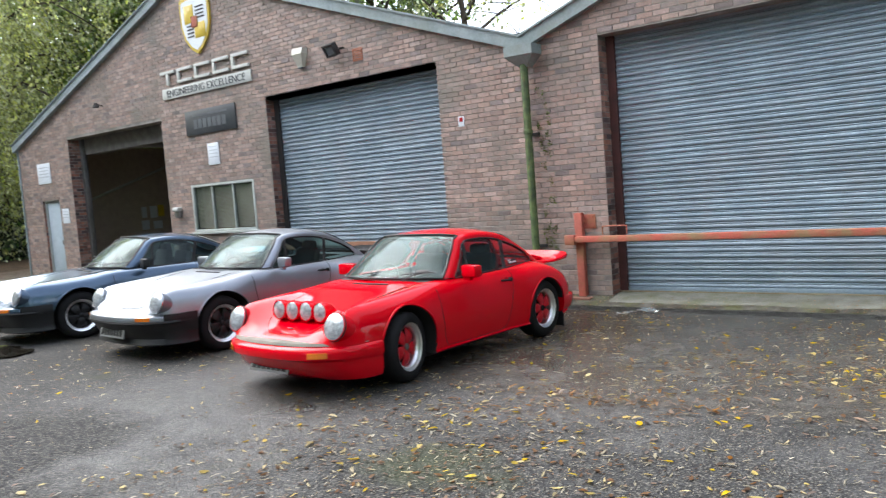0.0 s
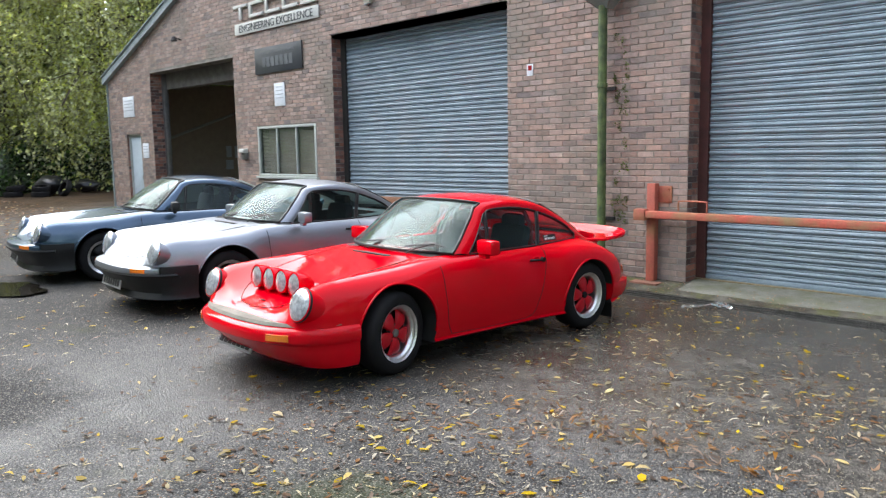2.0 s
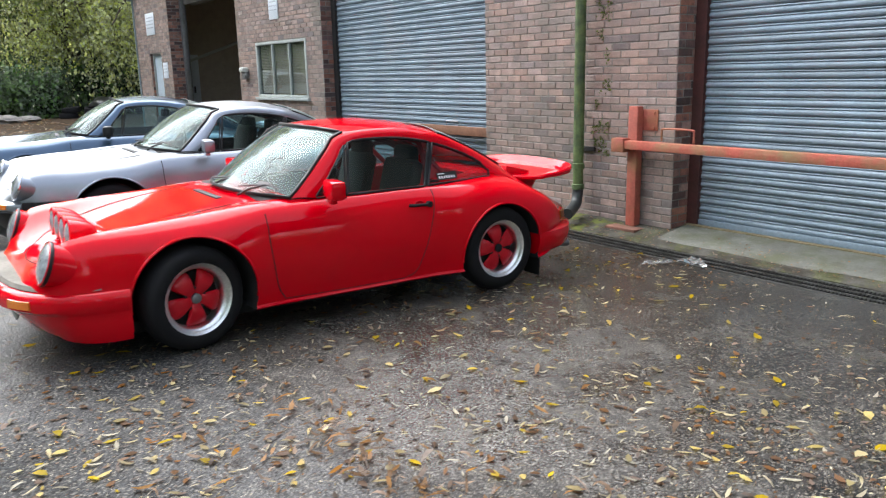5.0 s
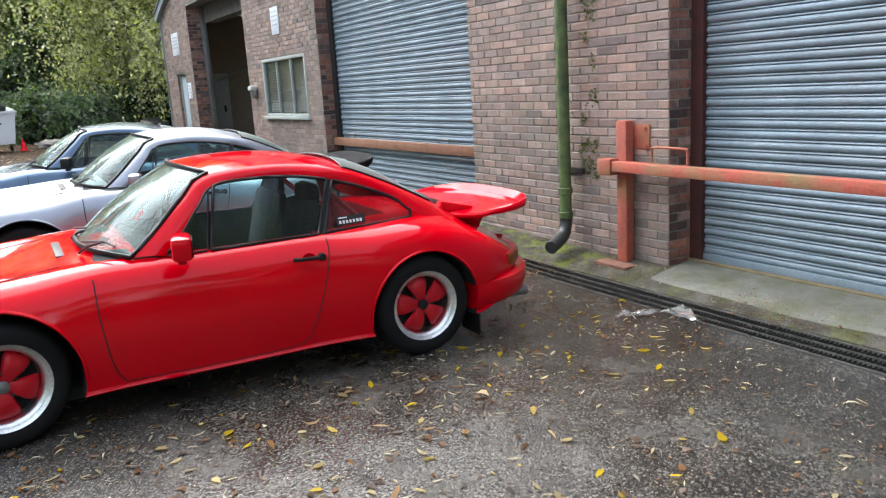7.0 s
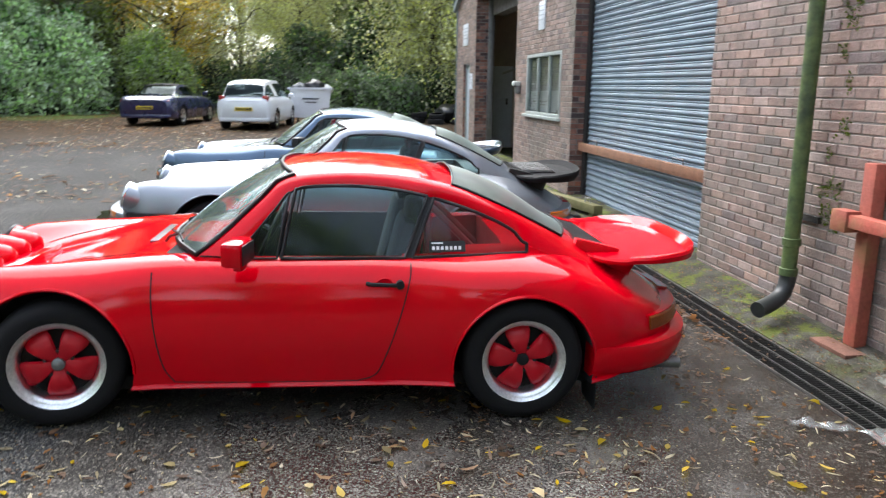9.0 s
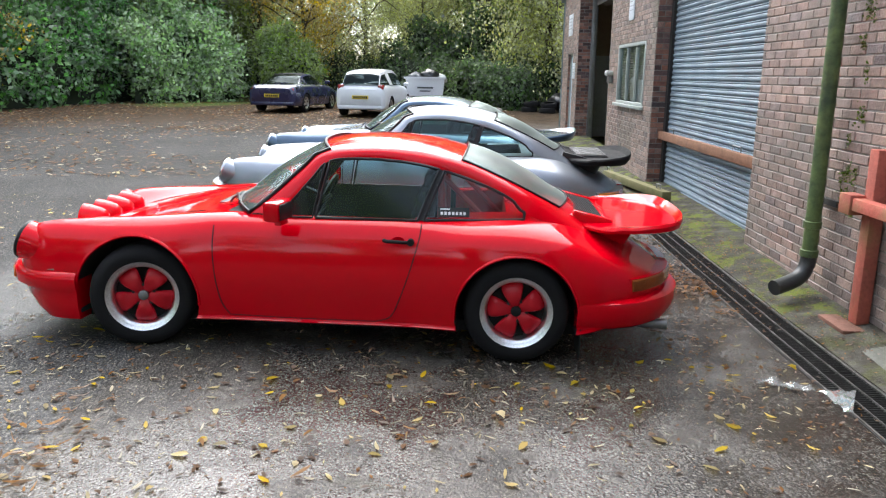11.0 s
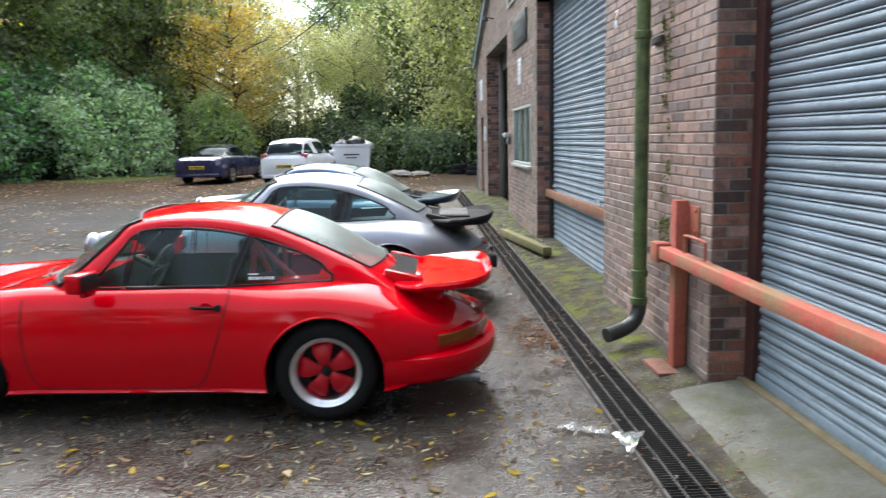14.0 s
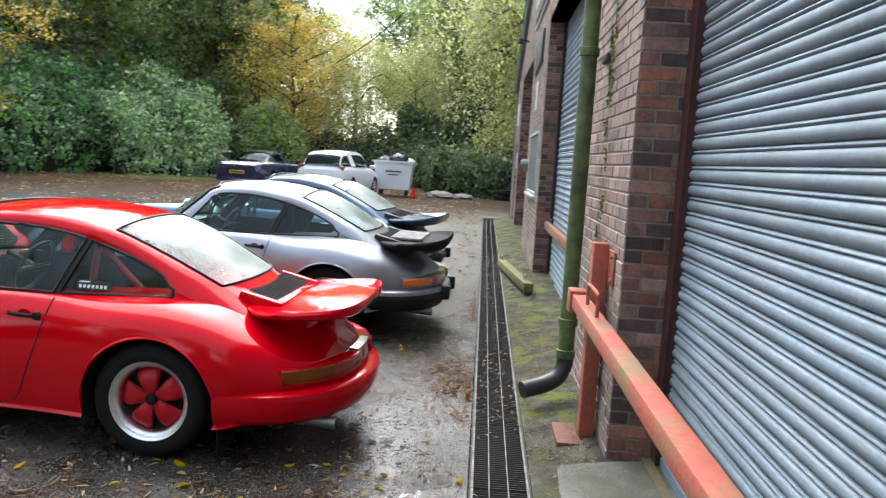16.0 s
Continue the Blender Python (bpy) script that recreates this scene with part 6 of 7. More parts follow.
    npl = part("number_plate", boxes(((-0.26, L - 0.01, bz), (0.26, L + 0.018, bz + 0.11)), bevel=0.003), PLATEY, car)
    for k in range(7):
        part("print", boxes(((-0.225 + k * 0.066, L + 0.018, bz + 0.02), (-0.175 + k * 0.066, L + 0.021, bz + 0.09))), INK, npl, smooth=None)
    part("bumper", boxes(((-W * 0.86, L - 0.10, 0.24), (W * 0.86, L + 0.010, 0.36)), bevel=0.03), spec["lower"], car)
    for yw in spec["axles"]:
        for s in (-1, 1):
            w = part("wheel", revolve([(0.0, 0.07), (0.06, 0.075), (0.17, 0.065), (0.20, 0.085), (0.21, 0.09), (0.21, 0.08)], "x", 28), POLISH, car, at=pose(s * (W - 0.115), yw, 0.31, 0, 0, 0 if s > 0 else 180))
            part("tyre", revolve([(0.205, 0.09), (0.26, 0.105), (0.30, 0.09), (0.312, 0.05), (0.312, -0.06), (0.29, -0.1), (0.2, -0.1)], "x", 28), RUBBER, w)
            for k in range(5):
                a = k * 2 * math.pi / 5
                part("slot", boxes(((0.062, -0.03, 0.08), (0.082, 0.03, 0.165)), bevel=0.012), WELL, w, at=pose(0, 0, 0, math.degrees(a), 0, 0))
    return car


saloon("hatchback", pose(-26.3, 4.25, rise(-26.3), 0, 0, -98), WHITEP, "white three-door hatchback parked at the far side", dict(length=3.99, width=1.71, axles=(-1.25, 1.26), deck=[(-2.0, 0.62), (-1.7, 0.80), (-1.0, 0.95), (-0.5, 0.98), (1.6, 1.0), (1.9, 0.97), (2.0, 0.84)], cabin=[(-1.05, 0.97, 0.60, 0.94, 0.74), (-0.55, 1.26, 0.58, 0.96, 0.77), (0.0, 1.43, 0.57, 0.97, 0.78), (0.8, 1.43, 0.56, 0.98, 0.78), (1.5, 1.36, 0.54, 0.99, 0.74), (1.66, 1.30, 0.54, 0.99, 0.72), (1.93, 0.98, 0.58, 0.97, 0.66)], roof_span=(13, 34), posts=(20,), lamp=(0.54, 0.735, 0.80, 1.00), plate_z=0.55, lower=WHITEP))
saloon("roadster", pose(-27.9, 1.25, rise(-27.9), 0, 0, -101), NAVY, "dark blue two-seat roadster parked on leaf litter", dict(length=4.24, width=1.79, axles=(-1.25, 1.25), deck=[(-2.12, 0.6), (-1.8, 0.74), (-0.9, 0.90), (0.2, 0.92), (1.2, 0.93), (1.9, 0.92), (2.12, 0.80)], cabin=[(-0.65, 0.92, 0.60, 0.90, 0.74), (-0.2, 1.16, 0.56, 0.91, 0.75), (0.1, 1.245, 0.53, 0.91, 0.76), (0.5, 1.25, 0.52, 0.92, 0.75), (0.85, 1.17, 0.52, 0.92, 0.72), (1.25, 0.93, 0.56, 0.92, 0.66)], roof_span=(14, 30), roof=MATTBLACK, posts=(30,), lamp=(0.50, 0.765, 0.70, 0.80), plate_z=0.50, lower=NAVY))

# ---- white box van at the yard's open side ----
van = thing("box_van", "tall white panelled box van with coloured lettering", "van", pose(-18.63, -4.43, rise(-18.6), 0, 0, -58.3))
def taper(z):
    return 0.07 * (z - 0.45) / 2.6
rows = []
for z, r in ((0.45, 0.03), (0.50, 0.0), (1.4, 0.0), (2.6, 0.0), (3.02, 0.02), (3.06, 0.08)):
    i_ = taper(z) + r
    rows.append([(i_, -2.15, z), (i_, -0.06, z), (i_ + 0.05, -0.012, z), (4.15, -0.012, z), (4.2, -0.06, z), (4.2, -2.15, z), (i_, -2.15, z)])
v, f = sheet(rows)
f.append(tuple(range(len(v) - 7, len(v) - 1)))
part("body", (v, [q[::-1] for q in f]), WHITEP, van, "white panelled load box", smooth=30)
part("cab", boxes(((4.22, -2.08, 0.42), (5.75, -0.06, 1.25)), ((4.22, -2.0, 1.25), (5.2, -0.14, 2.1)), bevel=0.10), WHITEP, van)
part("side_window", boxes(((4.45, -0.141, 1.32), (5.1, -0.130, 1.95)), bevel=0.004), DARKGLASS, van)
part("chassis", boxes(((0.2, -1.7, 0.28), (5.3, -0.4, 0.449))), WELL, van, smooth=None)
for x0, x1, z0, z1, mt in ((0.9, 2.6, 1.86, 1.93, SIGNMID), (0.9, 2.6, 1.76, 1.80, SIGNMID), (0.9, 2.4, 1.30, 1.35, TAILRED), (0.9, 2.4, 1.22, 1.26, TAILRED), (0.25, 0.5, 0.55, 0.59, SIGNMID)):
    part("print", boxes(((x0, -0.0118, z0), (x1, -0.006, z1))), mt, van, smooth=None)
for x in (1.2, 4.95):
    for y in (-1.9, -0.22):
        w = part("wheel", revolve([(0.0, 0.06), (0.12, 0.065), (0.19, 0.05), (0.21, 0.08)], "y", 24), GREYM, van, at=pose(x, y, 0.33, 0, 0, 0 if y > -1 else 180))
        part("tyre", revolve([(0.205, 0.09), (0.28, 0.10), (0.325, 0.06), (0.325, -0.06), (0.28, -0.1), (0.2, -0.1)], "y", 28), RUBBER, w)

# ---- waste container and rubbish ----
bn = thing("waste_container", "white wheeled waste container heaped with rubbish", "waste bin", pose(-28.2, 5.85, rise(-28.2)) @ Matrix.Scale(0.96, 4))
part("hull", sheet([[(sx * w, sy * d, z) for sx, sy in ((-1, -1), (1, -1), (1, 1), (-1, 1), (-1, -1))] for w, d, z in ((0.44, 0.60, 0.22), (0.52, 0.72, 1.20), (0.58, 0.78, 1.20), (0.58, 0.78, 1.27), (0.50, 0.70, 1.27), (0.42, 0.62, 0.5))]), WHITEP, bn, smooth=20)
part("print", boxes(((0.497, -0.3, 0.85), (0.512, 0.3, 0.91)), ((0.497, -0.2, 0.74), (0.508, 0.2, 0.78))), SIGNMID, bn, smooth=None)
for sx in (-0.34, 0.34):
    for sy in (-0.48, 0.48):
        part("castor", revolve([(0.0, -0.03), (0.1, -0.03), (0.1, 0.03), (0.0, 0.03)], "y", 16), RUBBER, bn, at=pose(sx, sy, 0.10))
rb = random.Random(9)


def lump(name, label, cat, x, y, z, r, material, flat=0.7):
    bm = bmesh.new()
    bmesh.ops.create_icosphere(bm, subdivisions=3, radius=r)
    for v in bm.verts:
        q = v.co * (3.0 / r)
        v.co = v.co * (1 + 0.35 * noise.noise(q + Vector((x, y, z)))) 
        v.co.z *= flat
    o = part(name, bm, material, at=pose(x, y, z), smooth=80)
    return tagged(o, label, cat, group="rubbish heap")


lump("rubbish_bag", "dark bin bag heaped in the container", "rubbish bag", -28.1, 6.0, 1.52, 0.36, BLACKBAG)
lump("rubbish_bag", "grey sheeting heaped in the container", "rubbish bag", -28.2, 5.5, 1.44, 0.32, SIGNMID)
lump("rubbish_bag", "grey sack heaped in the container", "rubbish bag", -28.3, 6.3, 1.42, 0.30, SIGNGREY)
lump("dust_sheet", "crumpled pale sheet on the ground by the container", "sheet", -28.8, 7.5, 0.33, 0.5, SHEETGREY, 0.35)
lump("dust_sheet", "crumpled pale sheet on the ground by the container", "sheet", -29.4, 8.3, 0.31, 0.4, SHEETGREY, 0.3)
lump("tarpaulin", "crumpled black tarpaulin dumped under the trees", "tarpaulin", -30.2, 11.0, 0.60, 0.52, BLACKBAG, 0.7)
lump("tarpaulin", "crumpled black tarpaulin dumped under the trees", "tarpaulin", -30.9, 12.5, 0.52, 0.42, BLACKBAG, 0.6)
cn = thing("traffic_cone", "small red cone beside the waste container", "cone", pose(-27.5, 6.62, rise(-27.5)) @ Matrix.Scale(0.7, 4))
part("cone", revolve([(0.14, 0.03), (0.03, 0.5), (0.0, 0.5)], "z", 16), RED, cn)
part("base", boxes(((-0.19, -0.19, 0), (0.19, 0.19, 0.03)), bevel=0.008), RED, cn)
for i, (x, y, z, a, b) in enumerate(((-29.5, 10.4, 0.38, 0, 0), (-29.55, 10.45, 0.59, 4, 8), (-29.4, 11.2, 0.57, 65, 10), (-30.5, 9.8, 0.38, 0, 0), (-30.5, 9.9, 0.59, 5, 0))):
    t = part("tyre", revolve([(0.205, 0.09), (0.26, 0.105), (0.30, 0.09), (0.315, 0.05), (0.315, -0.05), (0.30, -0.09), (0.26, -0.105), (0.205, -0.09)], "z", 28), RUBBER, at=pose(x, y, z - 0.07, a, b, 0))
    tagged(t, "old black tyre dumped under the trees", "tyre", group="dumped tyres")


# ---- leaves, trees and hedges ----
def leaf_cloud(name, centres, normals, size, material, parent=None, seed=1, stretch=1.7, droop=0.0, kind="stuff"):
    """One mesh of single leaves: a folded diamond at each centre."""
    r = np.random.RandomState(seed)
    n = len(centres)
    c = np.asarray(centres, float)
    a = r.normal(size=(n, 3))
    a[:, 2] -= droop
    a /= np.linalg.norm(a, axis=1)[:, None]
    nn = np.asarray(normals, float) + r.normal(size=(n, 3)) * 0.7
    b = np.cross(a, nn)
    b /= np.linalg.norm(b, axis=1)[:, None] + 1e-9
    s = size * r.uniform(0.55, 1.35, size=(n, 1))
    fold = np.cross(a, b) * s * 0.18
    v = np.stack([c - a * s * stretch / 2, c + b * s / 2 + fold, c + a * s * stretch / 2, c - b * s / 2 + fold], 1).reshape(-1, 3)
    me = bpy.data.meshes.new(name)
    me.vertices.add(4 * n)
    me.vertices.foreach_set("co", v.ravel())
    me.loops.add(4 * n)
    me.loops.foreach_set("vertex_index", np.arange(4 * n, dtype=np.int32))
    me.polygons.add(n)
    me.polygons.foreach_set("loop_start", np.arange(0, 4 * n, 4, dtype=np.int32))
    me.update(calc_edges=True)
    me.materials.append(material)
    ob = new(name, me)
    if parent:
        ob.parent = parent
    return ob


def tree(name, label, seed, height, spread, leaf, count, size, first=0.25, weep=0.0, bare=False):
    """Tapered trunk, limbs that fork, and a ragged crown of single leaves round the twigs."""
    r = random.Random(seed)
    t = thing(name, label, "tree")
    lean = (r.uniform(-0.6, 0.6), r.uniform(-0.6, 0.6))
    trunk = [(lean[0] * k * k, lean[1] * k * k, height * 0.92 * k - 0.1 * (k == 0)) for k in np.linspace(0, 1, 9)]
    r0 = height * 0.022
    part("trunk", tube(trunk, r0, 10, [r0 * (1.25 if k == 0 else 1 - 0.85 * k / 8) for k in range(9)]), BARK, t)
    tips, limbs = [], []
    for i in range(22 if not bare else 16):
        k = first + (0.97 - first) * (i / 21) ** 0.9
        a = i * 2.4 + r.uniform(-0.4, 0.4)
        p0 = np.array((lean[0] * k * k, lean[1] * k * k, height * 0.92 * k))
        reach = spread * (0.45 + 0.75 * math.sin(math.pi * min(1, 0.12 + 0.88 * (1 - (k - first) / (1 - first)) ** 0.8))) * r.uniform(0.65, 1.15)
        rise = reach * r.uniform(0.25, 0.75)
        d = np.array((math.cos(a), math.sin(a), 0.0))
        p1 = p0 + d * reach * 0.5 + np.array((0, 0, rise * 0.6))
        p2 = p0 + d * reach + np.array((0, 0, rise - weep * reach * 0.5))
        line = spline([p0, p1, p2], 6)
        rr = r0 * 0.42 * (1 - 0.6 * k)
        limbs.append(tube(line, rr, 6, [rr * (1 - 0.14 * q) for q in range(6)]))
        for _ in range(6):
            f = r.uniform(0.35, 1.0)
            q0 = np.array(line[min(5, int(f * 5))])
            q1 = q0 + np.array((r.gauss(0, 1), r.gauss(0, 1), r.gauss(0.2, 0.7))) * reach * 0.28
            limbs.append(tube([q0, (q0 + q1) / 2 + np.array((0, 0, 0.1)), q1], rr * 0.3, 4, [rr * 0.34, rr * 0.22, rr * 0.08]))
            tips.append((q1, reach))
            tips.append(((q0 + q1) / 2, reach))
    tagged(part("branchwork", merge(*limbs), BARK, t), kind="stuff")
    rs = np.random.RandomState(seed)
    pts, nrm = [], []
    per = count // len(tips)
    for q, reach in tips:
        if rs.rand() < 0.12:
            continue
        k = int(per * rs.uniform(0.5, 1.6))
        knots = rs.normal(size=(6, 3)) * np.array((0.50, 0.50, 0.40)) * max(0.8, reach * 0.30)
        g = knots[rs.randint(0, 6, k)] + rs.normal(size=(k, 3)) * np.array((0.26, 0.26, 0.17))
        if weep:
            g[:, 2] = -np.abs(rs.exponential(1.0, k)) * weep * 1.5 + rs.normal(size=k) * 0.25
            strand = rs.randint(0, 7, k)
            off = rs.normal(size=(7, 2)) * 0.7
            g[:, :2] = off[strand] + rs.normal(size=(k, 2)) * 0.10
        pts.append(q + g)
        nrm.append(g / (np.linalg.norm(g, axis=1)[:, None] + 1e-6) + np.array((0, 0, 0.6)))
    if count:
        crown = leaf_cloud("crown", np.concatenate(pts), np.concatenate(nrm), size, leaf, t, seed, droop=weep)
    return t


t_green = tree("broadleaf_tree", "tall green broadleaf tree at the yard's edge", 11, 15.0, 4.6, LEAF_GREEN, 30000, 0.13)
t_dark = tree("broadleaf_tree", "tall dark green tree thick with ivy", 12, 14.0, 4.2, LEAF_WOOD, 34000, 0.14, first=0.08)
t_yell = tree("birch_tree", "weeping tree with yellow-green autumn leaves", 13, 13.0, 4.4, LEAF_YELLOW, 46000, 0.10, first=0.20, weep=1.0)
t_gold = tree("maple_tree", "golden autumn tree among the woods", 14, 11.0, 3.4, LEAF_GOLD, 16000, 0.11, first=0.15)
t_bare = tree("bare_tree", "thin bare tree with few yellow leaves", 15, 13.0, 3.2, LEAF_YELLOW, 2500, 0.12, first=0.3)
PROTO = {"g": t_green, "d": t_dark, "y": t_yell, "o": t_gold, "b": t_bare}
PLAN = [("g", -66.0, 2.5, 0.9, 45), ("y", -60.0, 6.0, 0.75, 200), ("y", -43.0, 11.8, 1.0, 20), ("y", -39.5, 15.5, 1.05, 130), ("d", -46.5, 13.5, 1.1, 200), ("g", -52.0, 12.0, 1.15, 80),
        ("y", -49.0, 1.2, 0.62, 250), ("g", -56.0, 9.0, 1.1, 10), ("y", -53.5, 4.5, 0.6, 60), ("y", -57.0, -3.5, 0.8, 300), ("o", -46.5, -2.0, 0.78, 150), ("o", -31.5, -12.8, 0.85, 40),
        ("d", -50.0, -8.0, 1.15, 90), ("g", -55.0, -7.0, 1.25, 180), ("g", -44.5, -11.5, 1.0, 220), ("d", -40.0, -14.5, 1.15, 30), ("y", -46.0, -16.0, 1.1, 70), ("g", -35.0, -16.5, 1.1, 280),
        ("d", -29.0, -17.5, 1.1, 140), ("g", -23.0, -18.0, 1.0, 20), ("o", -37.0, -20.0, 1.2, 320), ("g", -34.0, 19.0, 1.2, 50), ("d", -29.5, 23.0, 1.2, 110), ("g", -37.0, 25.0, 1.3, 190),
        ("b", -9.5, 27.0, 1.05, 40), ("b", -4.0, 25.5, 1.0, 160), ("b", -18.0, 27.0, 1.05, 250), ("g", -24.0, 27.5, 1.1, 300), ("d", -62.0, -14.0, 1.4, 0), ("g", -63.0, 18.0, 1.4, 45),
        # unseen trees to the south and east, added to darken the paint's reflections
        ("d", -14.0, -18.0, 1.0, 15), ("g", -4.0, -18.5, 1.05, 95), ("d", 6.0, -18.0, 1.0, 170), ("g", 15.0, -15.0, 1.0, 60), ("d", 20.0, -6.0, 0.95, 130), ("g", 21.0, 3.0, 0.95, 240), ("d", 21.0, 12.0, 0.95, 10)]
used = set()
for key, x, y, s, a in PLAN:
    if x < -20 and y < 16:
        x, y, s = 0.6 + 0.82 * (x - 0.6), 7.3 + 0.82 * (y - 7.3), s * 0.88
    src = PROTO[key]
    m = pose(x, y, ground_height(x, y) - 0.05, 0, 0, a) @ Matrix.Scale(s, 4)
    if key in used:
        t = copy_thing(src, pose(x, y, ground_height(x, y) - 0.05, 0, 0, a))
        t.scale = (s, s, s)
    else:
        src.matrix_basis = m
        used.add(key)


def hedge(name, label, line, height, depth, count, size, material, seed, core=True, ragged=0.35, clump=0.20):
    """A clipped-looking but ragged screen of leaves along a line, round a solid core coloured near black for inner
    shade.
    """
    rs = np.random.RandomState(seed)
    h = thing(name, label, "hedge")
    line = [np.array(p, float) for p in spline(line, 40)]
    leaves, count = count, max(60, count // 34)
    seg = rs.randint(0, 39, count)
    f = rs.rand(count)[:, None]
    L = np.array(line)
    base = L[seg] * (1 - f) + L[seg + 1] * f
    tang = L[seg + 1] - L[seg]
    tang /= np.linalg.norm(tang, axis=1)[:, None]
    out = np.stack([-tang[:, 1], tang[:, 0]], 1)
    ang = rs.uniform(0.0, math.pi, count)
    hh = np.array([height * (1 + ragged * noise.noise((p[0] * 0.45, p[1] * 0.45, seed))) for p in base])
    k = np.array([1 + 0.35 * noise.noise((p[0] * 0.9, p[1] * 0.9, a * 2.2)) for p, a in zip(base, ang)]) * (1 - np.abs(rs.normal(size=count)) * 0.10)
    off = np.cos(ang) * depth / 2 * k * np.minimum(1, 1.25 - 0.4 * np.sin(ang))
    zz = np.minimum(np.sin(ang) ** 0.7, 1) * hh * k
    low = rs.rand(count) < 0.3
    zz[low] = rs.rand(low.sum()) * hh[low] * 0.8
    g = np.array([ground_height(p[0], p[1]) for p in base])
    pts = np.stack([base[:, 0] + out[:, 0] * off, base[:, 1] + out[:, 1] * off, g + zz], 1)
    nrm = np.stack([out[:, 0] * np.cos(ang), out[:, 1] * np.cos(ang), np.sin(ang)], 1)
    pick = rs.randint(0, count, leaves)
    burst = rs.normal(size=(leaves, 3)) * clump * rs.uniform(0.6, 1.5, count)[pick][:, None]
    pts, nrm = pts[pick] + burst, nrm[pick] + burst * (1.2 / clump)
    pts[:, 2] = np.maximum(pts[:, 2], g[pick] + 0.02)
    tagged(leaf_cloud("foliage", pts, nrm, size, material, h, seed), kind="stuff")
    # solid sheet that blocks light; its near-black colour stands for inner shade
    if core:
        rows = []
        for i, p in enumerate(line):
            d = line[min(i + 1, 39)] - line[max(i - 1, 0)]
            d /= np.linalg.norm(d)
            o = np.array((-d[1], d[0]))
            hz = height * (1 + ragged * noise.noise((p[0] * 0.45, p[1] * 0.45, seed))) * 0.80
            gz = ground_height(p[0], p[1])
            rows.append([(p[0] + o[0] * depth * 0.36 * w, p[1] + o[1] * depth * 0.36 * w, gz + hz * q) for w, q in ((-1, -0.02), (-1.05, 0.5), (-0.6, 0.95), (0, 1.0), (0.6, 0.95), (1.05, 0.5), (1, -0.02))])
        part("core", sheet(rows), CORE_SHADE, h, smooth=80)
    return h


MOSSGREEN = leaf_mat("wall_moss", (0.17, 0.22, 0.045), (0.10, 0.14, 0.03))
CORE_SHADE = mat("hedge_core_shade", (0.018, 0.028, 0.012), (0.012, 0.016, 0.008), 0.95, scale=4, fine=20, bump=0.8)
hedge("laurel_hedge", "tall dark glossy laurel hedge along the yard", [(-17, -10.6), (-21, -10.0), (-26, -9.2), (-33, -7.9), (-38.5, -6.2)], 4.3, 3.4, 70000, 0.125, LEAF_DARK, 21)
hedge("pale_shrub", "silvery pale-leaved shrub in front of the hedge", [(-31.3, -7.0), (-33.2, -6.2), (-34.8, -4.9), (-35.8, -3.5)], 3.1, 3.6, 30000, 0.12, LEAF_PALE, 22, ragged=0.45, clump=0.26)
hedge("undergrowth", "mixed undergrowth below the trees, coloured dark for canopy shade", [(-38, -5), (-39.5, -2), (-39.5, 2), (-38, 6), (-36.0, 9.5), (-34, 13), (-30, 18)], 1.9, 3.0, 38000, 0.11, LEAF_SHADE, 23, ragged=0.6)
hedge("shrub", "rounded green shrub by the verge", [(-35.0, -1.8), (-35.5, -0.8), (-36, 0.4)], 2.6, 2.6, 16000, 0.09, LEAF_GREEN, 24)
hedge("ivy_mound", "mound of ivy beyond the waste container", [(-32.0, 7.2), (-32.6, 8.5), (-32.0, 10)], 1.3, 2.0, 9000, 0.10, LEAF_SHADE, 25)
# out of view; added so paint and glass reflect something dark
hedge("back_hedge", "unseen tall hedge behind the camera, added for reflections", [(19, 18), (18.5, 6), (18, -6), (10, -13.5), (0, -13.5), (-12, -12.5), (-17, -11.2)], 4.5, 3.5, 12000, 0.32, LEAF_DARK, 26, clump=0.5)
hedge("woods", "dense shaded woods behind the yard", [(-26, -24), (-44, -20), (-54, -12), (-57, -6)], 10.0, 6.0, 30000, 0.42, LEAF_WOOD, 27, core=False, ragged=0.5, clump=0.7)
hedge("woods", "dense shaded woods behind the birches", [(-58, 8), (-54, 14), (-46, 20), (-36, 27), (-28, 31)], 10.0, 6.0, 30000, 0.42, LEAF_WOOD, 29, core=False, ragged=0.5, clump=0.7)
hedge("thicket", "thicket under the weeping trees, coloured dark for canopy shade", [(-41, 4.5), (-40.5, 8.5), (-39.0, 12), (-36.5, 15.5), (-33, 20)], 3.4, 3.0, 36000, 0.14, LEAF_SHADE, 30, ragged=0.5)
rs = np.random.RandomState(28)
clump = np.stack([rs.uniform(-5.60, -5.40, 26), np.full(26, WALL_Y - 0.004), rs.uniform(0.6, 3.0, 26)], 1)
mpts = np.concatenate([c + rs.normal(size=(26, 3)) * np.array((0.022, 0.004, 0.035)) for c in clump])
mpts[:, 1] = np.minimum(mpts[:, 1], WALL_Y - 0.002)
tagged(leaf_cloud("moss", mpts, np.tile((0.0, -1.0, 0.3), (len(mpts), 1)), 0.016, MOSSGREEN, None, 28), "tufts of moss in the joints beside the downpipe", "moss", kind="stuff")
wire = thing("cable", "thin overhead cable slung between the trees", "cable")
part("line", tube([(-36 + 0.5 * k, 2.0 + 3.6 * k / 10 - 0.0, 5.6 + 0.15 * k + 0.006 * (k - 5) ** 2) for k in range(11)], 0.02, 5), TRIM, wire)


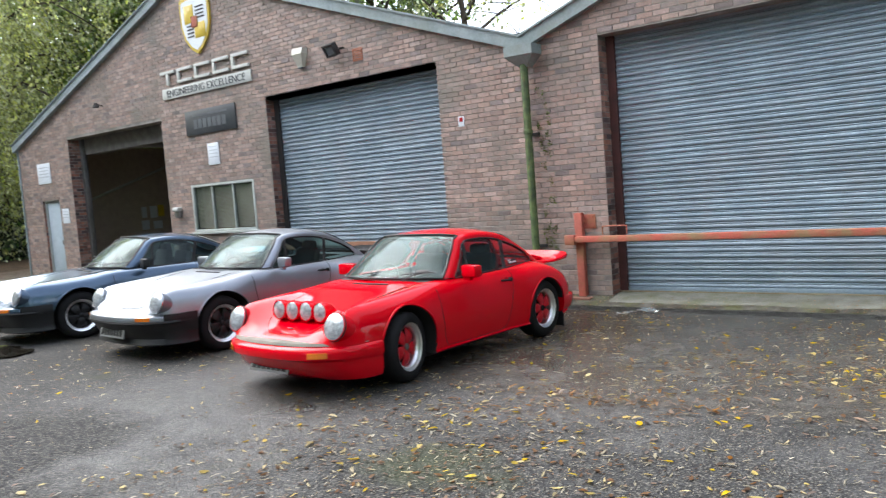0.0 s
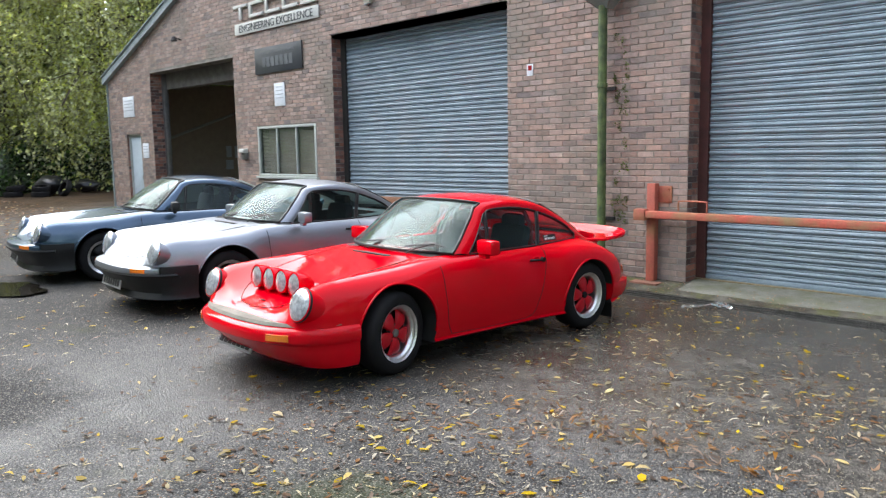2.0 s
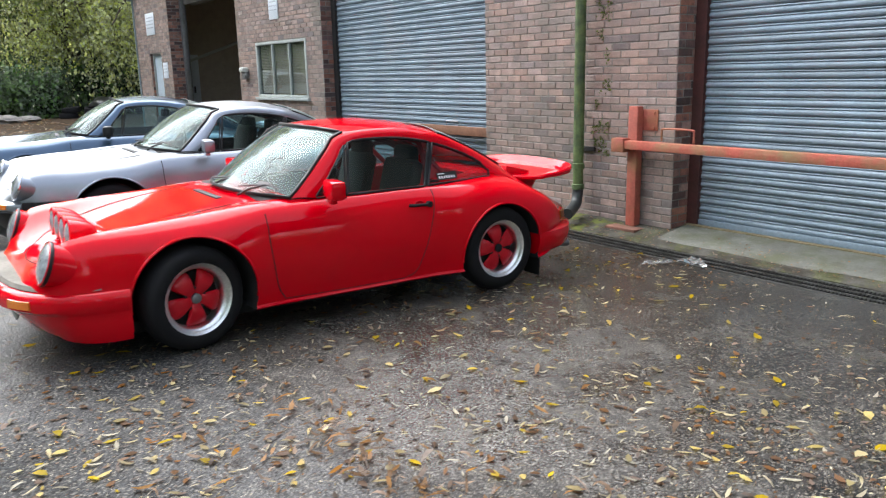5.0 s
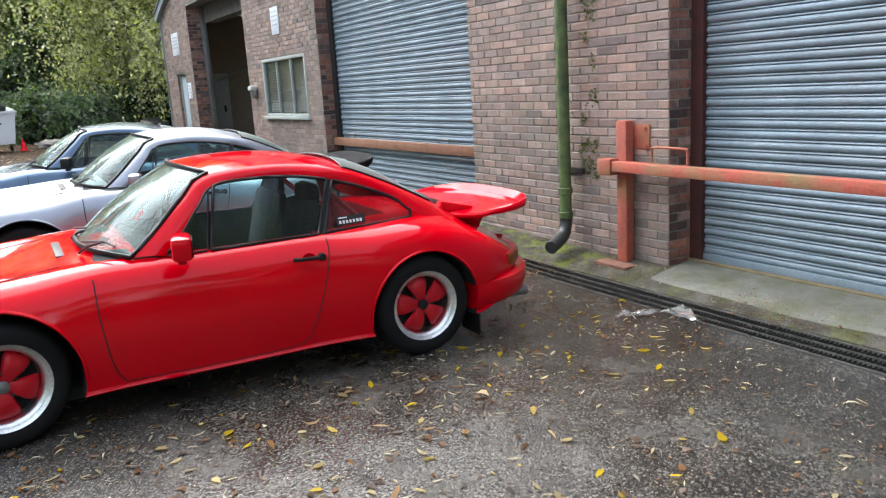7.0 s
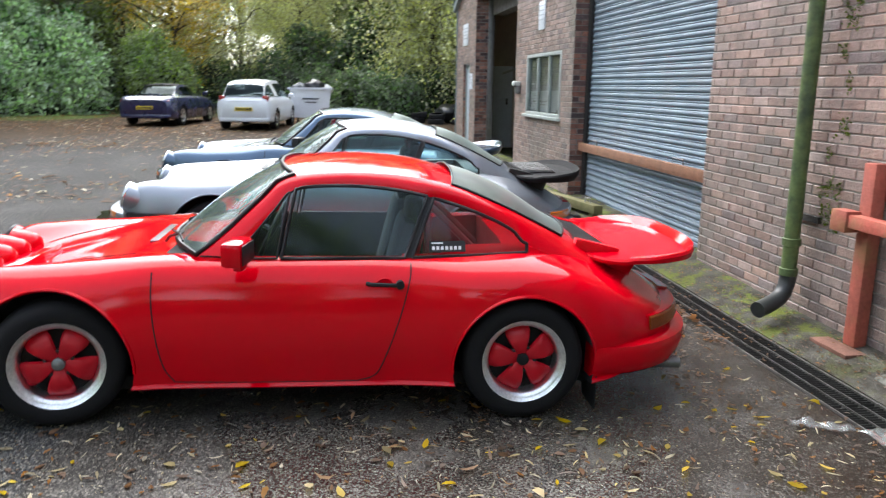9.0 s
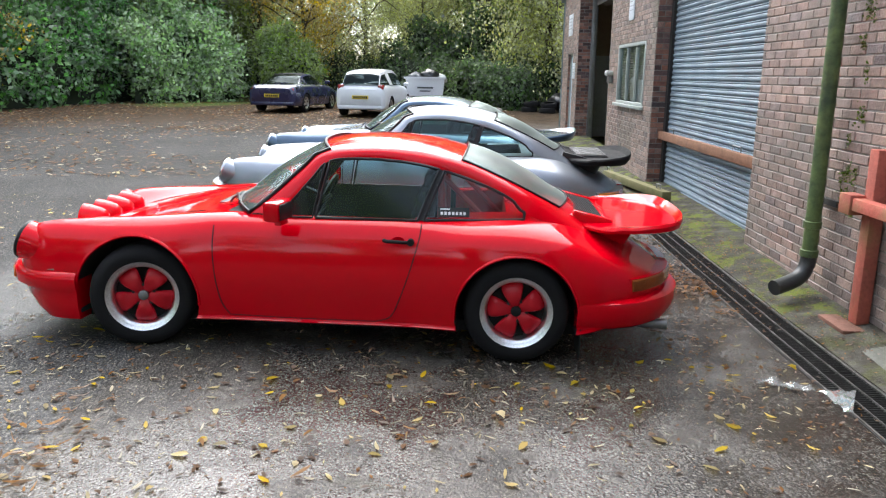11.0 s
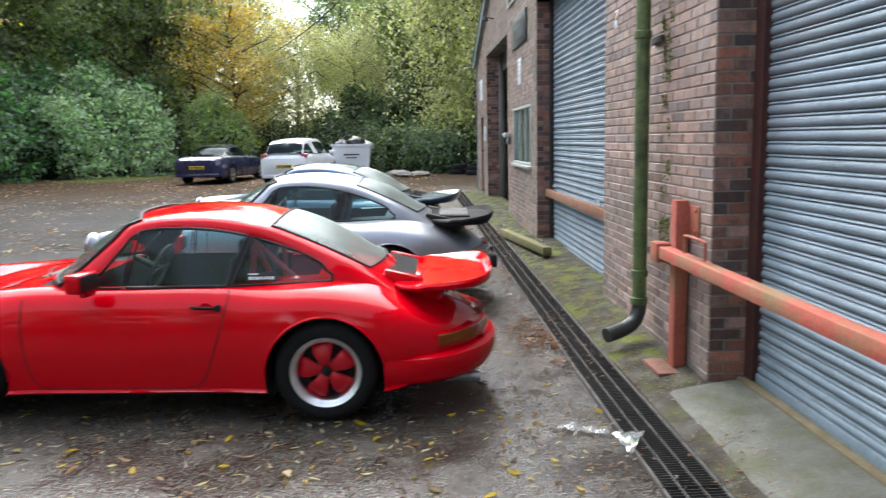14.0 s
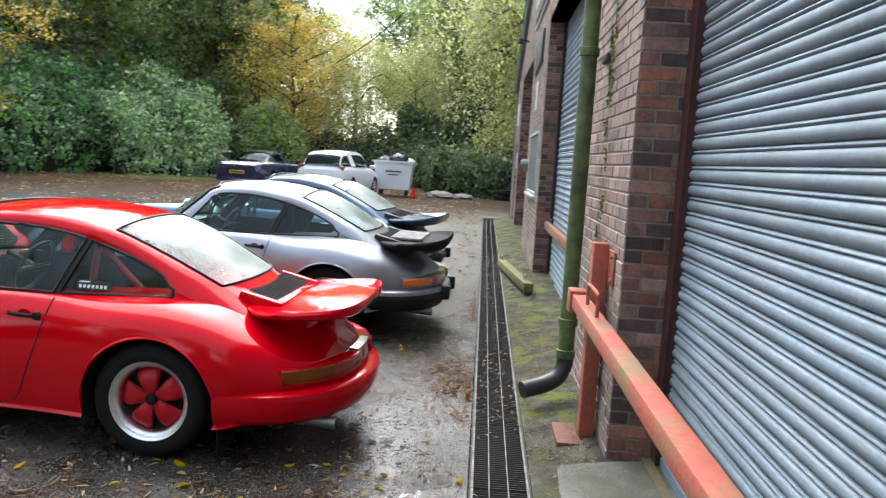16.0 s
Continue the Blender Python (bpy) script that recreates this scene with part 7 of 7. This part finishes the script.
# ---- fallen leaves ----
def litter(name, label, pts, sizes, material, seed, curl=0.18, lift=0.006, wide=(0.5, 1.35)):
    """Fallen leaves: pointed ovals, each curled a little its own way, lying on the ground."""
    rs = np.random.RandomState(seed)
    n = len(pts)
    out = np.array([(-0.5, 0.0), (-0.2, 0.20), (0.18, 0.17), (0.5, 0.0), (0.18, -0.17), (-0.2, -0.20)])
    a = rs.uniform(0, 2 * math.pi, n)
    wide = rs.uniform(wide[0], wide[1], n)
    c1, c2, tl = rs.normal(size=n) * curl, rs.normal(size=n) * curl, rs.normal(size=(n, 2)) * 0.09
    v = np.zeros((n, 6, 3))
    for i, (u, w) in enumerate(out):
        w = w * wide
        x, y = u * sizes, w * sizes
        z = (c1 * u * u * 2 + np.abs(c2) * (w * w) * 3) * sizes + tl[:, 0] * x + tl[:, 1] * y
        v[:, i, 0] = pts[:, 0] + x * np.cos(a) - y * np.sin(a)
        v[:, i, 1] = pts[:, 1] + x * np.sin(a) + y * np.cos(a)
        v[:, i, 2] = z
    v[:, :, 2] -= v[:, :, 2].min(axis=1)[:, None]
    v[:, :, 2] += (pts[:, 2] + lift * rs.uniform(0.6, 1.6, n))[:, None]
    idx = np.array([[0, 1, 5], [1, 2, 4], [1, 4, 5], [2, 3, 4]])
    me = bpy.data.meshes.new(name)
    me.vertices.add(6 * n)
    me.vertices.foreach_set("co", v.ravel())
    tri = (np.arange(n)[:, None, None] * 6 + idx[None]).reshape(-1, 3)
    me.loops.add(tri.size)
    me.loops.foreach_set("vertex_index", tri.ravel().astype(np.int32))
    me.polygons.add(len(tri))
    me.polygons.foreach_set("loop_start", np.arange(0, tri.size, 3, dtype=np.int32))
    me.update(calc_edges=True)
    me.materials.append(material)
    return tagged(new(name, me), label, "leaves", kind="stuff")


def yard_points(n, x0, x1, y0, y1, seed, keep):
    rs = np.random.RandomState(seed)
    out = []
    while len(out) < n:
        x, y = rs.uniform(x0, x1), rs.uniform(y0, y1)
        if rs.rand() < keep(x, y):
            out.append((x, y, ground_height(x, y)))
    return np.array(out)


def patchy(x, y):
    q = 0.42 + 0.45 * noise.noise((x * 0.55, y * 0.55, 1.5)) + 0.3 * noise.noise((x * 1.9, y * 1.9, 4.0))
    return max(0.05, min(1.0, q)) * (0.28 + 0.72 * min(1.0, max(0.0, (x + 5.0) / 1.3))) * (0.62 + 0.38 * min(1.0, max(0.0, (y - 3.5) / 2.0))) * (1 - 0.5 * min(1.0, max(0.0, (y - 6.6) / 1.5)))


for lab, mt, cnt, lo, hi, sd, wd in (("bright yellow fallen leaves on the tarmac", FALL_Y, 1350, 0.03, 0.09, 31, (0.6, 1.4)), ("curled brown fallen leaves on the tarmac", FALL_B, 5200, 0.02, 0.065, 32, (0.5, 1.4)),
                                    ("pale slender fallen leaves on the tarmac", FALL_P, 4200, 0.025, 0.085, 33, (0.2, 0.7)), ("brown crumbs of leaf on the tarmac", FALL_B, 15000, 0.006, 0.022, 34, (0.4, 1.6)), ("pale crumbs of leaf on the tarmac", FALL_P, 9000, 0.006, 0.02, 35, (0.3, 1.4))):
    cnt = int(cnt * 2.0)
    P = yard_points(cnt, -9.5, 6.5, -3.5, 9.05, sd, patchy)
    litter("fallen_leaves", lab, P, np.random.RandomState(sd).uniform(lo, hi, cnt), mt, sd + 50, wide=wd, lift=0.006 if hi > 0.03 else 0.003)


def drift(cx, cy, sx, sy, n, seed, turn=0.0):
    rs = np.random.RandomState(seed)
    u, w = rs.normal(size=n) * sx, rs.normal(size=n) * sy
    c, s = math.cos(radians(turn)), math.sin(radians(turn))
    x, y = cx + u * c - w * s, np.minimum(cy + u * s + w * c, 9.06)
    return np.array([(a, b, ground_height(a, b) + rs.uniform(0, 0.03)) for a, b in zip(x, y)])


P = np.concatenate([drift(-6.15, 8.97, 0.30, 0.12, 300, 41, 10), drift(-5.35, 9.0, 0.05, 0.03, 14, 40), drift(-8.6, 9.0, 0.8, 0.1, 120, 45, 0)])
litter("leaf_drift", "drift of brown leaves gathered on the tarmac", P, np.random.RandomState(46).uniform(0.035, 0.085, len(P)), FALL_B, 46, 0.45)


P = np.concatenate([drift(-2.65, 5.18, 0.5, 0.09, 90, 42, 2), drift(-1.9, 5.2, 0.4, 0.14, 75, 43, -5), drift(-2.9, 4.75, 0.3, 0.2, 35, 44), drift(-3.6, 6.6, 0.5, 0.4, 40, 47, 20), drift(-1.2, 5.6, 0.6, 0.3, 45, 48, 0)])
litter("leaf_drift", "slender orange leaves drifted along the tarmac joint", P, np.random.RandomState(49).uniform(0.04, 0.12, len(P)), FALL_O, 49, 0.35, wide=(0.2, 0.7))


def far_keep(x, y):
    return max(0.05, min(1.0, 0.35 + 0.9 * noise.noise((x * 0.25, y * 0.25, 9)) + 0.5 * (x < -19) + 0.3 * (y < -5)))


for mt, cnt, sd, lab in ((FALL_B, 15000, 61, "brown leaf litter at the yard's far edge"), (FALL_O, 5000, 62, "rusty leaf litter at the yard's far edge"), (FALL_P, 3000, 63, "pale leaf litter at the yard's far edge")):
    P = yard_points(cnt, -37, -11, -10, 9.0, sd, far_keep)
    litter("leaf_litter", lab, P, np.random.RandomState(sd).uniform(0.07, 0.16, cnt), mt, sd)
P = yard_points(4200, -12, 3.5, DRAIN_B, 9.8, 65, lambda x, y: 0.5 + 0.8 * noise.noise((x * 1.2, y, 2)))
P[:, 2] = [apron_z(x, y) for x, y, _ in P]
litter("fallen_leaves", "scraps of leaf on the concrete strip", P, np.random.RandomState(66).uniform(0.006, 0.036, len(P)), FALL_B, 66, 0.3)
P = yard_points(2600, -14, -3.2, 8.35, DRAIN_B + 0.1, 67, lambda x, y: 0.5 + 0.9 * noise.noise((x * 1.1, y, 7)) - 0.25 * (x > -5.0))
P[:, 2] = [(rise(x) - 0.071 if y > DRAIN_A - 0.004 else z) + 0.004 for x, y, z in P]
P = np.array([q for q in P if q[1] < DRAIN_B - 0.02])
litter("fallen_leaves", "wet brown leaf crumbs gathered along the drain", P, np.random.RandomState(68).uniform(0.010, 0.05, len(P)), FALL_B, 68, 0.3)
# scrap of polythene by the drain
rows = []
for i in range(26):
    t = i / 25
    row = []
    fan = max(0.0, (t - 0.66) / 0.34)
    px_, py_ = -4.05 + 0.14 * t + 0.16 * fan, 8.76 + 0.38 * t + 0.03 * math.sin(t * 9)
    for k in range(7):
        u = k / 6 - 0.5
        w = 0.05 + 0.03 * math.sin(t * 11) ** 2
        x = px_ + u * (w * (1 - fan) - 0.36 * fan)
        y = py_ + u * (-0.3 * w * (1 - fan) + 0.20 * fan)
        row.append((x, y, -0.062 + 0.055 * abs(noise.noise((x * 11, y * 11, 5))) + 0.05 * fan * (0.5 - abs(u))))
    rows.append(row)
pl = part("polythene_scrap", sheet(rows), POLY, smooth=60)
tagged(pl, "torn scrap of clear polythene beside the drain", "litter")

WATER = mat("puddle_water", (0.012, 0.011, 0.009), (0.018, 0.016, 0.012), 0.04, 0.06, spec=0.6)
ring = [(-10.25 + 0.62 * math.cos(a) * (1 + 0.3 * noise.noise((math.cos(a) * 2, math.sin(a) * 2, 1))), 4.1 + 0.36 * math.sin(a) * (1 + 0.4 * noise.noise((math.cos(a) * 2, math.sin(a) * 2, 8)))) for a in np.linspace(0, 2 * math.pi, 41)[:-1]]
tagged(part("puddle", ([(x, y, ground_z(-10.25, 4.1) + 0.014) for x, y in ring], [tuple(range(40))]), WATER, smooth=None), "shallow dark puddle in a dip of the tarmac", "puddle", kind="structure")


# ---- bricks: the nearest stretch singly, the rest joined ----
BL, BH, J = 0.215, 0.065, 0.010


def brick_geo(lo, hi, face):
    """A brick with chamfered face edges; face: '-y' for the front, '+x' or '-x' for a jamb."""
    c = 0.004
    (x0, y0, z0), (x1, y1, z1) = lo, hi
    if face == "-y":
        fr = [(x0 + c, y0, z0 + c), (x1 - c, y0, z0 + c), (x1 - c, y0, z1 - c), (x0 + c, y0, z1 - c)]
        md = [(x0, y0 + c, z0), (x1, y0 + c, z0), (x1, y0 + c, z1), (x0, y0 + c, z1)]
        bk = [(x0, y1, z0), (x1, y1, z0), (x1, y1, z1), (x0, y1, z1)]
    else:
        xf, s, xb = (x1, -1, x0) if face == "+x" else (x0, 1, x1)
        fr = [(xf, y0 + c, z0 + c), (xf, y1 - c, z0 + c), (xf, y1 - c, z1 - c), (xf, y0 + c, z1 - c)]
        md = [(xf + s * c, y0, z0), (xf + s * c, y1, z0), (xf + s * c, y1, z1), (xf + s * c, y0, z1)]
        bk = [(xb, y0, z0), (xb, y1, z0), (xb, y1, z1), (xb, y0, z1)]
        if face == "-x":
            fr, md, bk = [[q[i] for i in (1, 0, 3, 2)] for q in (fr, md, bk)]
    fs = [(0, 1, 2, 3)]
    for o in (0, 4):
        for i in range(4):
            j = (i + 1) % 4
            fs.append((o + j, o + i, o + i + 4, o + j + 4))
    return fr + md + bk, fs


rng_b = random.Random(5)
allv, allf, jv, jf, near_boxes = [], [], [], [], []
course = 0
z = -0.005
while z < 6.3:
    z1 = z + BH
    for a, b in solid_spans(z, z1, WEST, 3.85):
        x = a
        off = (BL + J) / 2 if course % 2 else 0.0
        start = math.floor((a - WEST - off) / (BL + J)) * (BL + J) + WEST + off
        x = start
        while x < b:
            p, q = max(x, a), min(x + BL, b)
            if q - p > 0.035:
                dy = rng_b.uniform(-0.0025, 0.0025)
                lo, hi = (p, WALL_Y + dy, z + rng_b.uniform(-0.001, 0.001)), (q, WALL_Y + 0.012, z1)
                if -7.3 < x < -4.6 and z < 1.62:
                    near_boxes.append((lo, hi))
                else:
                    v, f = brick_geo(lo, hi, "-y")
                    o = len(allv)
                    allv += v
                    allf += [tuple(i + o for i in qd) for qd in f]
            x += BL + J
    for op in (D0, D1, D2, PED):
        if z1 < op[3]:
            for xx, face in ((op[0], "+x"), (op[1], "-x")):
                cuts = (0.004, 0.107, 0.327) if course % 2 else (0.004, 0.217, 0.327)
                for u, w in zip(cuts, cuts[1:]):
                    lo = (xx - 0.012 if face == "+x" else xx - 0.004, WALL_Y + u + J / 2, z)
                    hi = (xx + 0.004 if face == "+x" else xx + 0.012, WALL_Y + w - J / 2, z1)
                    v, f = brick_geo(lo, hi, face)
                    o = len(jv)
                    jv += v
                    jf += [tuple(i + o for i in qd) for qd in f]
    z += BH + J
    course += 1
tagged(part("brickwork", (allv, allf), BRICK_A, wall_front, smooth=None), kind="stuff")
tagged(part("jamb_brickwork", (jv, jf), BRICK_J, wall_front, "dark flashed bricks in the jambs", smooth=None), kind="stuff")
shared = {}
for lo, hi in near_boxes:
    w = round(hi[0] - lo[0], 3)
    if w not in shared:
        me = bpy.data.meshes.new("brick")
        v, f = brick_geo((0, 0, 0), (w, 0.012, BH), "-y")
        me.from_pydata(v, [], f)
        me.materials.append(BRICK_B)
        shared[w] = me
    part("brick", shared[w], BRICK_B, wall_front, at=pose(lo[0], lo[1], lo[2]))
